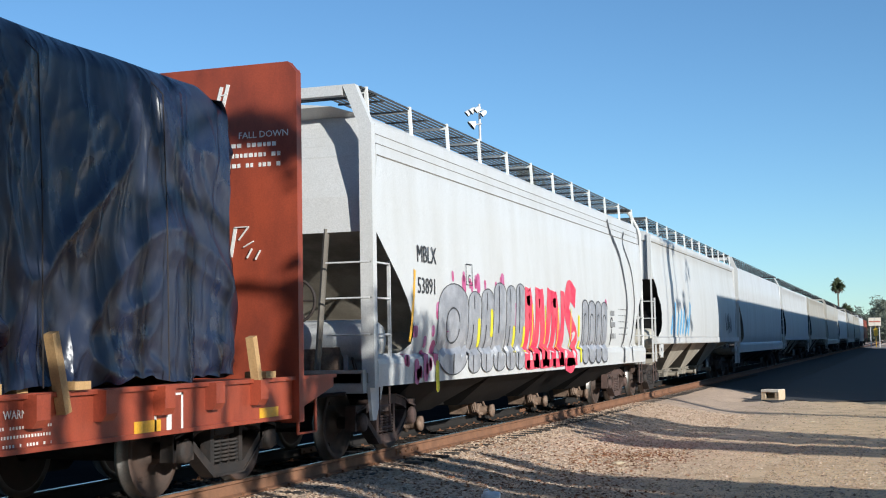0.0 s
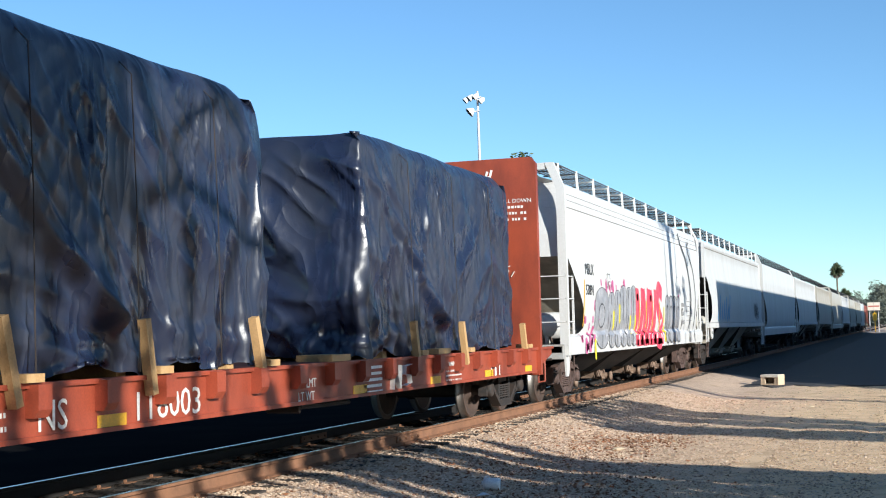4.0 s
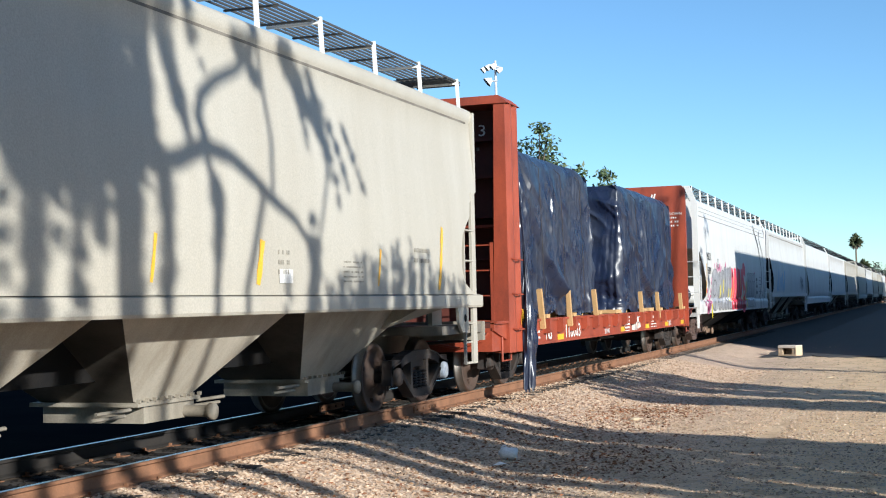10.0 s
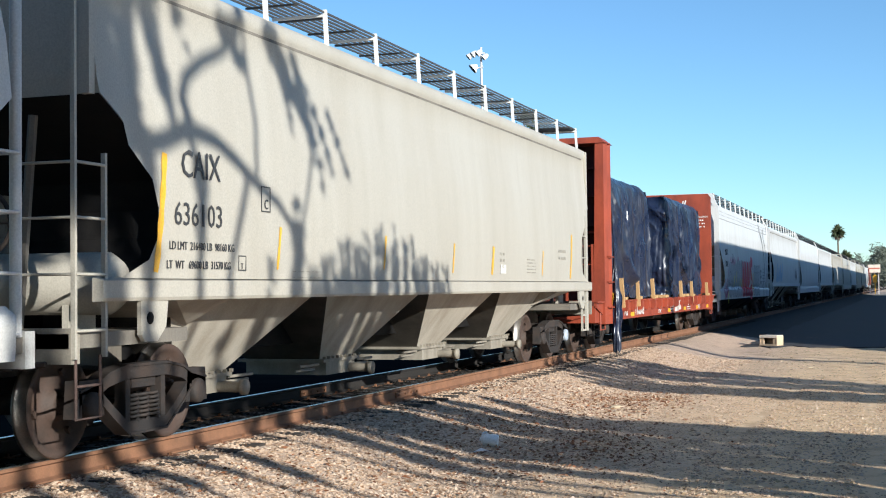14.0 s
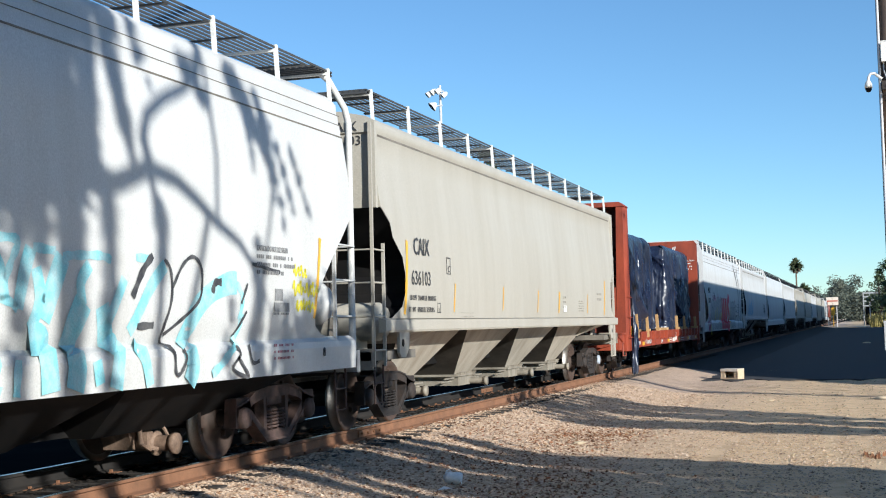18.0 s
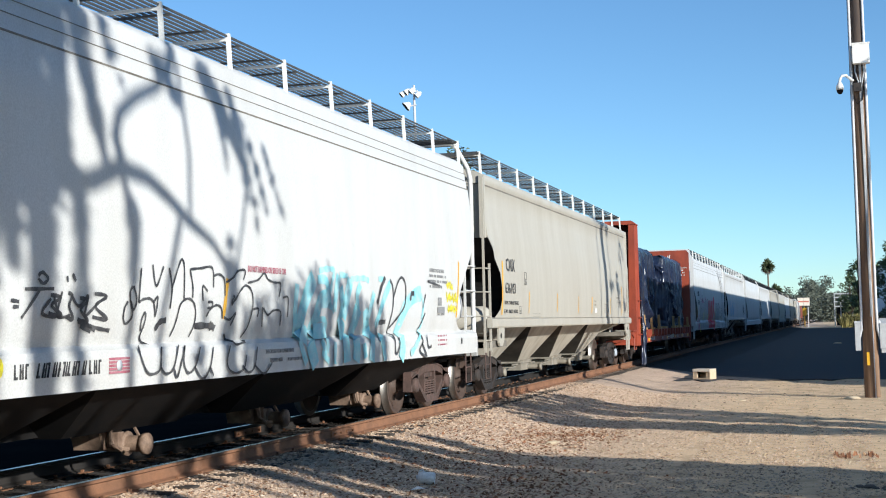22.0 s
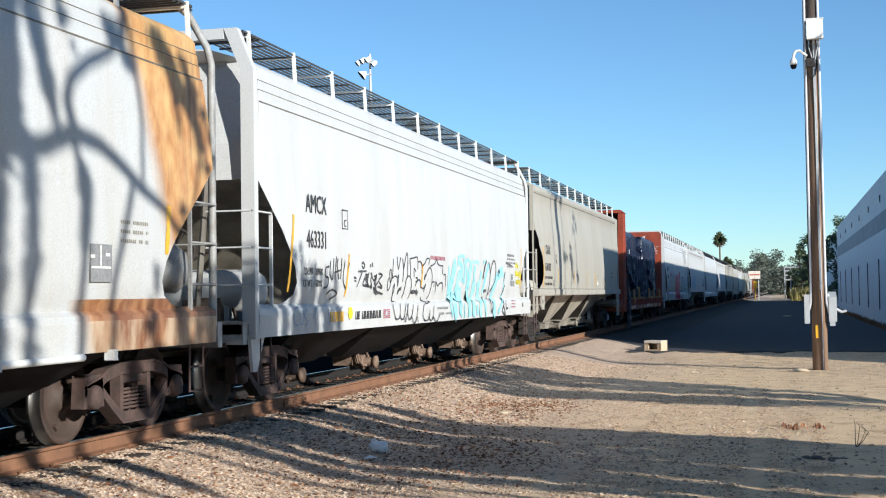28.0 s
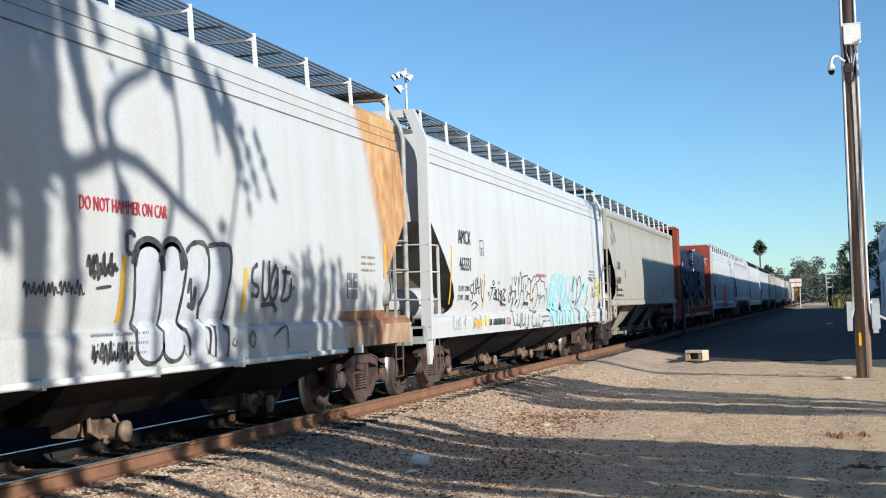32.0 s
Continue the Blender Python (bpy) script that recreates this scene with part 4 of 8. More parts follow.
def tarp_geo(y0, y1, half_w, z0, z1, seed, sag=0.03):
    """A sheet pulled over a bundle: taut sides with wrinkles that fan out from the corners, a slack end, crumpled hem."""
    rnd = random.Random(seed)
    ph = [rnd.uniform(0, 6.28) for _ in range(8)]
    nu, nv, caps = 700, 84, 8
    span, mid_y = y1 - y0, (y0 + y1) / 2
    pulls = [(y0 + 0.05, 0.0, 1.0), (y0 + span * 0.42, 0.05, 0.5), (y0 + span * 0.78, 0.0, 0.7)]     # where the sheet is tied at the top

    def plan(u):
        d = u * (2 * span + 4 * half_w)
        if d <= span:
            return half_w, y0 + d, 1, 0
        d -= span
        if d <= 2 * half_w:
            return half_w - d, y1, 0, 1
        d -= 2 * half_w
        if d <= span:
            return -half_w, y1 - d, -1, 0
        return -half_w + (d - span), y0, 0, -1

    def ridge(p, power):
        return max(0.0, 1 - abs(noise.noise(p)) * 2.6) ** power

    def side_point(i, w):
        x, y, nx, ny = plan(i / nu)
        zz = z1 - (z1 - z0) * w
        along = y if nx else x + 7.0
        low = smooth_step(w / 0.25)
        out = 0.045 * noise.noise((along * 0.5 + seed, zz * 0.4, seed)) * low
        if nx:
            for py, pw, amp in pulls:       # creases that run down and away from each tie
                dy, dz = y - py, (w - pw) * (z1 - z0) + 0.25
                ang = math.atan2(dy, dz)
                r = math.hypot(dy, dz)
                fade = math.exp(-(ang / 0.75) ** 2) * smooth_step((r - 0.2) / 0.5) * max(0.0, 1 - r / 3.4)
                out += amp * fade * 0.10 * ridge((ang * 5.0 + ph[2], r * 0.5, seed + py), 3)
            for k in range(9):
                ya, focus = y0 + span * (-0.12 + 0.062 * k), y0 + span * 0.44
                mid = ya + (focus - ya) * (w / 0.9) ** (0.9 + 0.08 * k)
                dline = (y - mid + 0.05 * noise.noise((zz * 1.3, k, seed))) / (0.07 + 0.02 * (k % 3))
                if abs(dline) < 3:
                    out += (0.035 + 0.02 * (k % 2)) * math.exp(-dline * dline) * smooth_step((w - 0.08) / 0.3) * smooth_step((0.92 - w) / 0.1)
            slant = along + (zz - z1) * (0.45 * math.sin(along * 0.9 + ph[1]))
            out += low * (0.075 * ridge((slant * 1.0, zz * 0.4, seed + 3), 3) + 0.032 * ridge((slant * 2.6 + zz * 0.8, zz * 0.9, seed + 9), 3) + 0.05 * noise.noise((along * 1.2, zz * 0.9 + along * 0.5, seed + 41)) + 0.012 * noise.noise((slant * 6, zz * 4, seed + 14)))
        else:       # the end hangs slack between its corners
            cat = zz - 0.8 * (1 - (x / half_w) ** 2) + 0.35 * noise.noise((x * 0.8, zz * 0.6, seed + 31))
            out += low * (0.15 * ridge((x * 0.35, cat * 0.75, seed + 17), 2) + 0.05 * ridge((x * 0.9, cat * 1.8, seed + 19), 3))
        near = abs(y - y0) if nx > 0 else (half_w - x if ny < 0 else 9.0)
        wide = 0.16 + 0.42 * w
        pleat = math.exp(-(near / wide) ** 2) * smooth_step((w - 0.03) / 0.2)
        out += pleat * (0.009 * math.sin(near * 46 / (0.35 + w) + ph[3] + 2 * noise.noise((zz * 2.0, near, seed))) + 0.016 * noise.noise((near * 20, zz * 7, seed + 6)) + 0.02 * noise.noise((near * 7, zz * 2.2, seed + 16)))
        hemmed = smooth_step((w - 0.72) / 0.28)
        out += hemmed * (0.075 * noise.noise((along * 1.3 + zz, zz * 3.0, seed + 5)) + 0.06 * ridge((along * 1.8, zz * 2.6 + along * 0.3, seed + 25), 2) + 0.03 * noise.noise((along * 6, zz * 6, seed + 8)))
        out += 0.04 * w
        if w < 0.07:
            out -= 0.12 * (1 - w / 0.07) ** 2
        hem = 0.12 * noise.noise((along * 1.4, 0.3, seed + 2)) + 0.05 * noise.noise((along * 5, 0.9, seed)) if w > 0.985 else 0.0
        edge = min(abs(y - y0), abs(y1 - y)) if nx else half_w - abs(x)
        top = sag * noise.noise((along * 0.8, 1.0, seed + 4)) * smooth_step(edge / 0.6) - 0.10 * smooth_step((y - (y1 - 0.5)) / 0.5) - 0.02 * smooth_step(((y0 + 0.6) - y) / 0.6)
        return x + nx * out, y + ny * out, zz + hem + top * (1 - w)

    v = []
    for j in range(1, caps + 1):    # over the top, from the middle out
        q = j / (caps + 1)
        for i in range(nu):
            x, y, zz = side_point(i, 0.0)
            yy = mid_y + (y - mid_y) * q
            v.append((x * q, yy, zz * q + (z1 - 0.02) * (1 - q) + 0.02 * noise.noise((x * q * 1.5, yy * 1.5, seed))))
    for j in range(nv + 1):
        for i in range(nu):
            v.append(side_point(i, (j / nv) ** 1.15))
    rows = caps + nv + 1
    f = [(j * nu + i, j * nu + (i + 1) % nu, (j + 1) * nu + (i + 1) % nu, (j + 1) * nu + i) for j in range(rows - 1) for i in range(nu)]
    for i in range(nu // 2 - 1):
        f.append((i, i + 1, nu - 2 - i, nu - 1 - i))
    return Geo().add(v, f, True)


# ---- the consist: middle of each car along the train ----
def place_car(car, s):
    car.location = (0, s, 0)
    CARS.append((car, s))
    return car


CARS = []
car_b = place_car(hopper_car("round", 9.2, WHITE_RUST, "white covered hopper car with rust-stained end and bubble graffiti", True, truck_in=1.0, gear=GEAR), -51.95)
car_a = place_car(hopper_car("round", 8.8, WHITE, "white covered hopper car with cyan and black graffiti", True), -32.705)
car_c = place_car(hopper_car("ribbed", 8.83, CREAM, "cream covered hopper car with black lettering and yellow reflectors"), -13.98)
CAP_PALE = material("pale_bearing_cap_paint", (0.42, 0.48, 0.56), 0.6, amount=0.6, second=(0.28, 0.29, 0.30), scale=9)
for tr_ in [o for o in car_c.children if o.name.startswith("truck") and o.location.y > 0]:
    caps = [o for o in tr_.children if o.name.startswith("bearing") and o.data.vertices[0].co.x > 0]
    outer = max(caps, key=lambda o: tr_.location.y + o.data.vertices[0].co.y)
    outer.data = outer.data.copy()
    outer.data.materials[0] = CAP_PALE
    outer["label"] = "pale painted bearing cap"
car_n = place_car(flat_car(8.19), 4.76)
car_m = place_car(hopper_car("round", 8.83, WHITE, "white covered hopper car with silver and crimson graffiti", True), 23.92)
car_d = place_car(hopper_car("ribbed", 8.9, WHITE, "white covered hopper car with a faded blue tag"), 43.3)
for i, (s, kind, paint) in enumerate([(62.2, "round", WHITE), (82.6, "ribbed", WHITE), (103.2, "ribbed", CREAM), (123.9, "round", CREAM), (144.5, "ribbed", WHITE), (165.2, "round", CREAM), (185.8, "ribbed", CREAM), (206.4, "round", WHITE), (227.0, "ribbed", OXIDE)]):
    place_car(hopper_car(kind, 9.4, paint, {"white_paint": "white covered hopper car far down the train", "cream_paint": "cream covered hopper car far down the train"}.get(paint.name, "rust-red covered hopper car at the train's head"), near=False), s)

# bundles under tarps on the flat car
for y0, y1, seed in ((-2.62, 2.5, 2), (5.25, 11.75, 7)):
    tb = thing("covered_load", "bundle under a wrinkled black plastic tarp on the flat car", "cargo", "tarped bundles")
    part("tarp", tarp_geo(y0 - 4.76, y1 - 4.76, 1.36, 1.15, 3.99, seed), TARP, tb)
    for s in (0.22, 0.5, 0.78):
        y = y0 - 4.76 + (y1 - y0) * s
        part("cord", Geo().tube([(1.30, y - 0.02, 3.90), (1.47, y, 3.72), (1.50, y + 0.02, 2.6), (1.53, y - 0.01, 1.5), (1.53, y, 1.15)], 0.006, 5), STEEL_DARK, tb, "dark tie-down cord")
    for s in (0.12, 0.5, 0.88):
        y = y0 - 4.76 + (y1 - y0) * s
        part("bearer", Geo().box(-1.3, 1.34, y - 0.07, y + 0.07, 1.10, 1.20), LUMBER, tb, "sawn timber bearer")
    CARS.append((tb, 4.76))


# ---- lettering and graffiti on the cars ----
class Paint:
    """Spray paint that follows a hopper's side, a few millimetres proud of it."""

    def __init__(self, kind, lift=0.006):
        self.kind, self.lift, self.pieces = kind, lift, []

    def p(self, s, zz):
        return (side_x(self.kind, zz) + self.lift, s, zz)

    def stroke(self, pts, w):
        """A band along a line of (s, z) points."""
        line = []
        for (sa, za), (sb, zb) in zip(pts, pts[1:]):
            n = max(1, int(math.hypot(sb - sa, zb - za) / 0.06))
            line += [(sa + (sb - sa) * k / n, za + (zb - za) * k / n) for k in range(n)]
        line.append(pts[-1])
        v, f = [], []
        for i, (s, zz) in enumerate(line):
            a, b = line[max(0, i - 1)], line[min(len(line) - 1, i + 1)]
            dx, dz = b[0] - a[0], b[1] - a[1]
            ln = math.hypot(dx, dz) or 1
            ww = w / 2 * (0.96 + 0.06 * math.sin(i * 0.4) if w > 0.1 else 0.78 + 0.3 * math.sin(i * 0.7) ** 2)
            for q in (-1, 1):
                v.append(self.p(s - dz / ln * ww * q, zz + dx / ln * ww * q))
        f = [(2 * i, 2 * i + 1, 2 * i + 3, 2 * i + 2) for i in range(len(line) - 1)]
        self.pieces.append(Geo().add(v, f))
        return self

    def curve(self, pts, w):
        """The same along a smooth line through the points."""
        out = []
        for i in range(len(pts) - 1):
            a, b, c, d = pts[max(0, i - 1)], pts[i], pts[i + 1], pts[min(len(pts) - 1, i + 2)]
            for k in range(6):
                t = k / 6
                out.append(tuple(0.5 * (2 * b[j] + (c[j] - a[j]) * t + (2 * a[j] - 5 * b[j] + 4 * c[j] - d[j]) * t * t + (3 * b[j] - a[j] - 3 * c[j] + d[j]) * t ** 3) for j in (0, 1)))
        out.append(pts[-1])
        return self.stroke(out, w)

    def blob(self, s0, s1, z0, z1, lean=0.0, rough=0.0, round_=0.7):
        """A filled bubble: flat sides, round top and foot."""
        cols, rows = 12, 14
        v = []
        for i in range(cols + 1):
            q = -1 + 2 * i / cols
            cap = 1 - math.sqrt(max(0.0, 1 - q * q))
            hw = (s1 - s0) / 2
            r = min(hw * round_, (z1 - z0) / 2)
            for j in range(rows + 1):
                zz = z0 + r * cap + (z1 - z0 - 2 * r * cap) * j / rows
                s = (s0 + s1) / 2 + q * hw + lean * (zz - z0) + rough * noise.noise((zz * 4, s0, i))
                v.append(self.p(s, zz))
        m = rows + 1
        self.pieces.append(Geo().add(v, [(i * m + j, i * m + j + 1, (i + 1) * m + j + 1, (i + 1) * m + j) for i in range(cols) for j in range(rows)]))
        return self

    def ring(self, s0, s1, z0, z1, w, lean=0.0, round_=0.7):
        """A bubble's outline."""
        pts = []
        hw, r = (s1 - s0) / 2, min((s1 - s0) / 2 * round_, (z1 - z0) / 2)
        for k in range(25):
            a = 2 * math.pi * k / 24
            q = math.cos(a)
            zz = (z1 - r if math.sin(a) >= 0 else z0 + r) + r * math.sin(a)
            pts.append(((s0 + s1) / 2 + q * hw + lean * (zz - z0), zz))
        return self.stroke(pts, w)

    def done(self, car, name, mat, label=""):
        for piece in self.pieces:
            part(name, piece, mat, car, label, fix=False)


def scrawl(paint, s0, s1, z0, z1, n, w, seed):
    """Unreadable tag writing: looping letters side by side."""
    rnd = random.Random(seed)
    for k in range(n):
        a = s0 + (s1 - s0) * k / n
        b = (s1 - s0) / n
        h = z1 - z0
        pts = [(a, z0 + h * rnd.uniform(0.2, 0.6)), (a + b * 0.2, z1 - h * rnd.uniform(0, 0.2)), (a + b * rnd.uniform(0.3, 0.5), z0 + h * rnd.uniform(0, 0.2)), (a + b * rnd.uniform(0.5, 0.9), z0 + h * rnd.uniform(0.5, 0.9)), (a + b * 0.85, z0 + h * rnd.uniform(0.1, 0.4)), (a + b * 1.1, z0 + h * rnd.uniform(0.2, 0.5))]
        paint.curve(pts, w)
    return paint


def text_bars(car, s, zz, length, rows, step, hgt, mat, x, seed=1):
    """Small print too fine to read: rows of short bars."""
    rnd = random.Random(seed)
    g = Geo()
    for r in range(rows):
        a = s
        while a < s + length:
            w = rnd.uniform(0.25, 0.6) * hgt * 0.8 + 0.006
            g.box(x, x + 0.004, a, min(a + w, s + length), zz - r * step, zz - r * step + hgt * 0.75)
            a += w + 0.02 + (0.05 if rnd.random() < 0.2 else 0)
    return tagged(part("small_print", g, mat, car), kind="stuff")


def reflector(car, s, zz, kind, w=0.06, h=0.42, lean=0.22):
    g = Paint(kind).stroke([(s - lean * h / 2, zz - h / 2), (s + lean * h / 2, zz + h / 2)], w)
    return g.done(car, "reflector", DECAL_YELLOW)


def frame_mark(car, s, zz, w, h, kind, words):
    x = side_x(kind, zz) + 0.005
    g = Geo()
    for a in (0, 1):
        g.box(x, x + 0.003, s + a * (w - 0.012), s + a * (w - 0.012) + 0.012, zz, zz + h)
        g.box(x, x + 0.003, s, s + w, zz + a * (h - 0.012), zz + a * (h - 0.012) + 0.012)
    part("stencil_box", g, DECAL_BLACK, car)
    lettering(car, words, s + w * 0.28, zz + h * 0.12, h * 0.55, DECAL_BLACK, x, 0.9)


# cream car
K = "ribbed"
lettering(car_c, "CAIX", -7.58, 2.46, 0.36, DECAL_BLACK, 1.587, 0.86)
lettering(car_c, "636103", -7.72, 2.02, 0.30, DECAL_BLACK, 1.592, 1.0)
lettering(car_c, "LD LMT  216400 LB  98160 KG", -7.8, 1.80, 0.105, DECAL_BLACK, 1.592, 0.88)
lettering(car_c, "LT  WT   69600 LB  31570 KG", -7.84, 1.63, 0.105, DECAL_BLACK, 1.588, 0.88)
frame_mark(car_c, -6.02, 2.22, 0.20, 0.26, K, "C")
frame_mark(car_c, -6.5, 1.62, 0.16, 0.15, K, "T")
for s, zz, h in ((-7.92, 2.12, 1.05), (-5.62, 1.86, 0.44), (-2.66, 1.88, 0.42), (0.0, 1.86, 0.42), (1.92, 1.86, 0.44), (4.95, 1.86, 0.44), (7.1, 2.02, 0.85)):
    reflector(car_c, s, zz, K, 0.09 if h > 0.8 else 0.10 if s == 1.92 else 0.05, h, 0.2 if s == 1.92 else 0.16)
text_bars(car_c, -5.3, 1.62, 0.7, 2, 0.06, 0.012, FAINT_PRINT, 1.592, 3)
text_bars(car_c, 2.3, 1.95, 0.25, 3, 0.1, 0.06, FAINT_PRINT, 1.594, 4)
text_bars(car_c, 3.9, 1.9, 0.55, 5, 0.055, 0.025, FAINT_PRINT, 1.594, 5)
text_bars(car_c, 6.1, 2.08, 0.55, 2, 0.13, 0.07, FAINT_PRINT, 1.594, 6)
part("stencil_panel", Geo().box(1.594, 1.597, 2.32, 2.62, 1.66, 1.80), DECAL_WHITE, car_c, "small pale sticker")
part("lettering", text_mesh("lettering", "CAIX", 0.19, DECAL_BLACK, 1.05), None, car_c, at=Matrix.Translation((0.78, -8.845, 4.10)) @ TURN_END)
part("lettering", text_mesh("lettering", "636103", 0.19, DECAL_BLACK, 1.0), None, car_c, at=Matrix.Translation((0.72, -8.80, 3.91)) @ TURN_END)
# white car with cyan graffiti
K = "round"
lettering(car_a, "AMCX", -6.90, 2.54, 0.36, DECAL_BLACK, 1.594, 0.80)
lettering(car_a, "463331", -6.90, 2.07, 0.34, DECAL_BLACK, 1.604, 0.80)
frame_mark(car_a, -5.42, 2.38, 0.26, 0.28, K, "C")
lettering(car_a, "LD LMT   219000", -7.00, 1.71, 0.135, DECAL_BLACK, 1.602, 0.74)
lettering(car_a, "LT  WT     67000", -7.04, 1.55, 0.135, DECAL_BLACK, 1.600, 0.74)
lettering(car_a, "THE CAR HAS FOUR COMPARTMENTS", -0.12, 1.15, 0.065, GREY_PRINT, 1.600, 0.72)
lettering(car_a, "EQUIPPED WITH", 0.0, 1.05, 0.065, GREY_PRINT, 1.600, 0.72)
text_bars(car_a, 0.52, 1.05, 0.5, 1, 0.1, 0.05, GREY_PRINT, 1.602, 25)
lettering(car_a, "CAUTION DO NOT USE STEAM", 6.21, 2.27, 0.085, GREY_PRINT, 1.603, 0.66)
for i_, bar_ in enumerate((0.93, 0.97, 0.72)):
    text_bars(car_a, 6.21, 2.19 - 0.085 * i_, bar_, 1, 0.085, 0.055, GREY_PRINT, 1.606, 10 + i_)
part("stencil_panel", Geo().box(1.602, 1.605, 6.64, 7.03, 1.62, 1.72).box(1.603, 1.606, 6.66, 6.86, 1.74, 1.87), GREY_PRINT, car_a, "grey stencilled test panel")
text_bars(car_a, 6.62, 1.585, 0.42, 1, 0.05, 0.035, GREY_PRINT, 1.602, 26)
text_bars(car_a, 6.62, 1.24, 0.5, 3, 0.07, 0.035, FADED_RED, 1.602, 27)
# the slot's dark is a black mark on the sill, not an opening
part("sill_slot", Geo().lathe([(1.602, 0.0), (1.602, 0.035), (1.607, 0.035), (1.607, 0.0)], 12, center=(0, 8.02, 1.17)).box(1.602, 1.607, 7.985, 8.055, 1.10, 1.17), DECAL_BLACK, car_a, "black mark painted for the slot in the sill")
for a_, n_, lean_ in ((-4.86, 3, 0.0), (-4.56, 6, 0.03), (-4.12, 4, 0.03), (-3.78, 3, 0.0)):
    maker = Geo()
    for k in range(n_):
        y_ = a_ + 0.075 * k
        maker.beam((1.602, y_ + 0.012, 1.07), (1.602, y_ + 0.012 + lean_, 1.19), 0.018, 0.004)
        maker.box(1.6005, 1.6025, y_ + 0.016, y_ + 0.052, 1.07 + 0.05 * (k % 3), 1.092 + 0.05 * (k % 3))
        if k % 2:
            maker.beam((1.602, y_ + 0.046, 1.07), (1.602, y_ + 0.046 + lean_, 1.19), 0.014, 0.004)
    tagged(part("maker_bars", maker, DECAL_BLACK, car_a, "row of short dark bars along the sill"), kind="stuff")
for k in range(5):
    part("builder_mark", Geo().box(1.601, 1.604, -3.45, -3.10, 1.06 + 0.03 * k, 1.082 + 0.03 * k), FADED_RED, car_a, "small red striped panel")
part("builder_mark", Geo().lathe([(1.604, 0.0), (1.604, 0.05), (1.607, 0.05), (1.607, 0.0)], 10, center=(0, -3.28, 1.13)), SPRAY_PALE, car_a)
part("reflector", Geo().box(1.602, 1.606, -5.98, -5.42, 1.06, 1.20), DECAL_YELLOW, car_a)
for s, zz, h in ((-7.45, 1.98, 1.0), (-5.18, 1.72, 0.62), (-1.10, 1.75, 0.42), (7.86, 2.02, 0.95)):
    reflector(car_a, s, zz, K, 0.07, h, 0.2)
g = Paint(K, 0.007)
scrawl(g, 7.16, 7.52, 2.0, 2.16, 2, 0.036, 41)
scrawl(g, 7.14, 7.85, 1.80, 1.97, 4, 0.036, 42)
scrawl(g, 7.24, 7.75, 1.62, 1.77, 3, 0.034, 43)
g.done(car_a, "graffiti", SPRAY_YELLOW, "yellow sprayed writing in three rows")
Paint(K).blob(-5.2, -5.0, 1.08, 1.26).done(car_a, "graffiti", SPRAY_YELLOW, "yellow spray patch")
for ob in car_a.children:   # marks were laid out from the old middle of the car
    if ob.name.split(".")[0] in ("lettering", "stencil_box", "stencil_panel", "sill_slot", "small_print", "builder_mark", "maker_bars", "reflector", "graffiti"):
        ob.location.y -= 0.275

# black outline throw-up, then the cyan letters beside it
g = Paint(K, 0.008)
g.curve([(-3.38, 1.7), (-3.44, 1.64), (-3.45, 1.55), (-3.4, 1.5), (-3.31, 1.55), (-3.3, 1.64), (-3.35, 1.72)], 0.028)
g.curve([(-3.3, 1.84), (-3.35, 1.78), (-3.31, 1.64), (-3.26, 1.64), (-3.23, 1.73), (-3.29, 1.84)], 0.028)
g.curve([(-3.15, 2.01), (-3.17, 1.88), (-3.19, 1.69)], 0.028)
g.curve([(-3.19, 1.69), (-3.12, 1.72), (-2.99, 1.73), (-2.91, 1.69), (-2.88, 1.58)], 0.028)
g.curve([(-2.92, 1.69), (-2.84, 1.75), (-2.85, 1.64), (-2.88, 1.56)], 0.028)
g.curve([(-2.94, 2.05), (-2.87, 1.85), (-2.73, 2.04)], 0.028)
g.curve([(-3.12, 1.43), (-3.12, 1.53), (-3.07, 1.6), (-3.05, 1.54), (-3.1, 1.38), (-3.01, 1.31)], 0.028)
g.curve([(-2.85, 1.44), (-2.77, 1.51), (-2.65, 1.53)], 0.06)
g.curve([(-2.62, 2.03), (-2.56, 1.84), (-2.59, 1.64)], 0.028)
g.curve([(-2.56, 1.84), (-2.41, 2.08), (-2.35, 2.12), (-2.31, 2.04), (-2.31, 1.74)], 0.028)
g.curve([(-2.52, 1.37), (-2.45, 1.52), (-2.38, 1.68), (-2.23, 1.74), (-2.09, 1.69), (-2.05, 1.54), (-2.12, 1.36)], 0.028)
g.curve([(-2.19, 2.03), (-2.13, 1.87), (-2.13, 1.75)], 0.028)
g.curve([(-2.19, 2.03), (-1.95, 2.05), (-1.7, 2.06), (-1.67, 1.86)], 0.028)
g.curve([(-1.9, 1.72), (-1.91, 1.87), (-1.8, 1.82)], 0.028)
g.curve([(-1.79, 1.71), (-1.69, 1.71), (-1.7, 1.66), (-1.8, 1.65)], 0.028)
g.curve([(-1.82, 1.56), (-1.73, 1.64), (-1.59, 1.68), (-1.48, 1.65), (-1.44, 1.54)], 0.028)
g.curve([(-1.67, 1.98), (-1.54, 2), (-1.42, 1.95), (-1.4, 1.78)], 0.028)
g.curve([(-2.05, 1.47), (-1.7, 1.47), (-1.59, 1.44)], 0.07)
g.curve([(-1.7, 1.52), (-1.7, 1.42)], 0.028)
g.curve([(-1.38, 1.92), (-1.2, 1.98), (-1.09, 2.05), (-0.91, 2.06), (-0.95, 1.96)], 0.028)
g.curve([(-1.41, 1.56), (-1.27, 1.53), (-1.13, 1.6), (-1.23, 1.47)], 0.028)
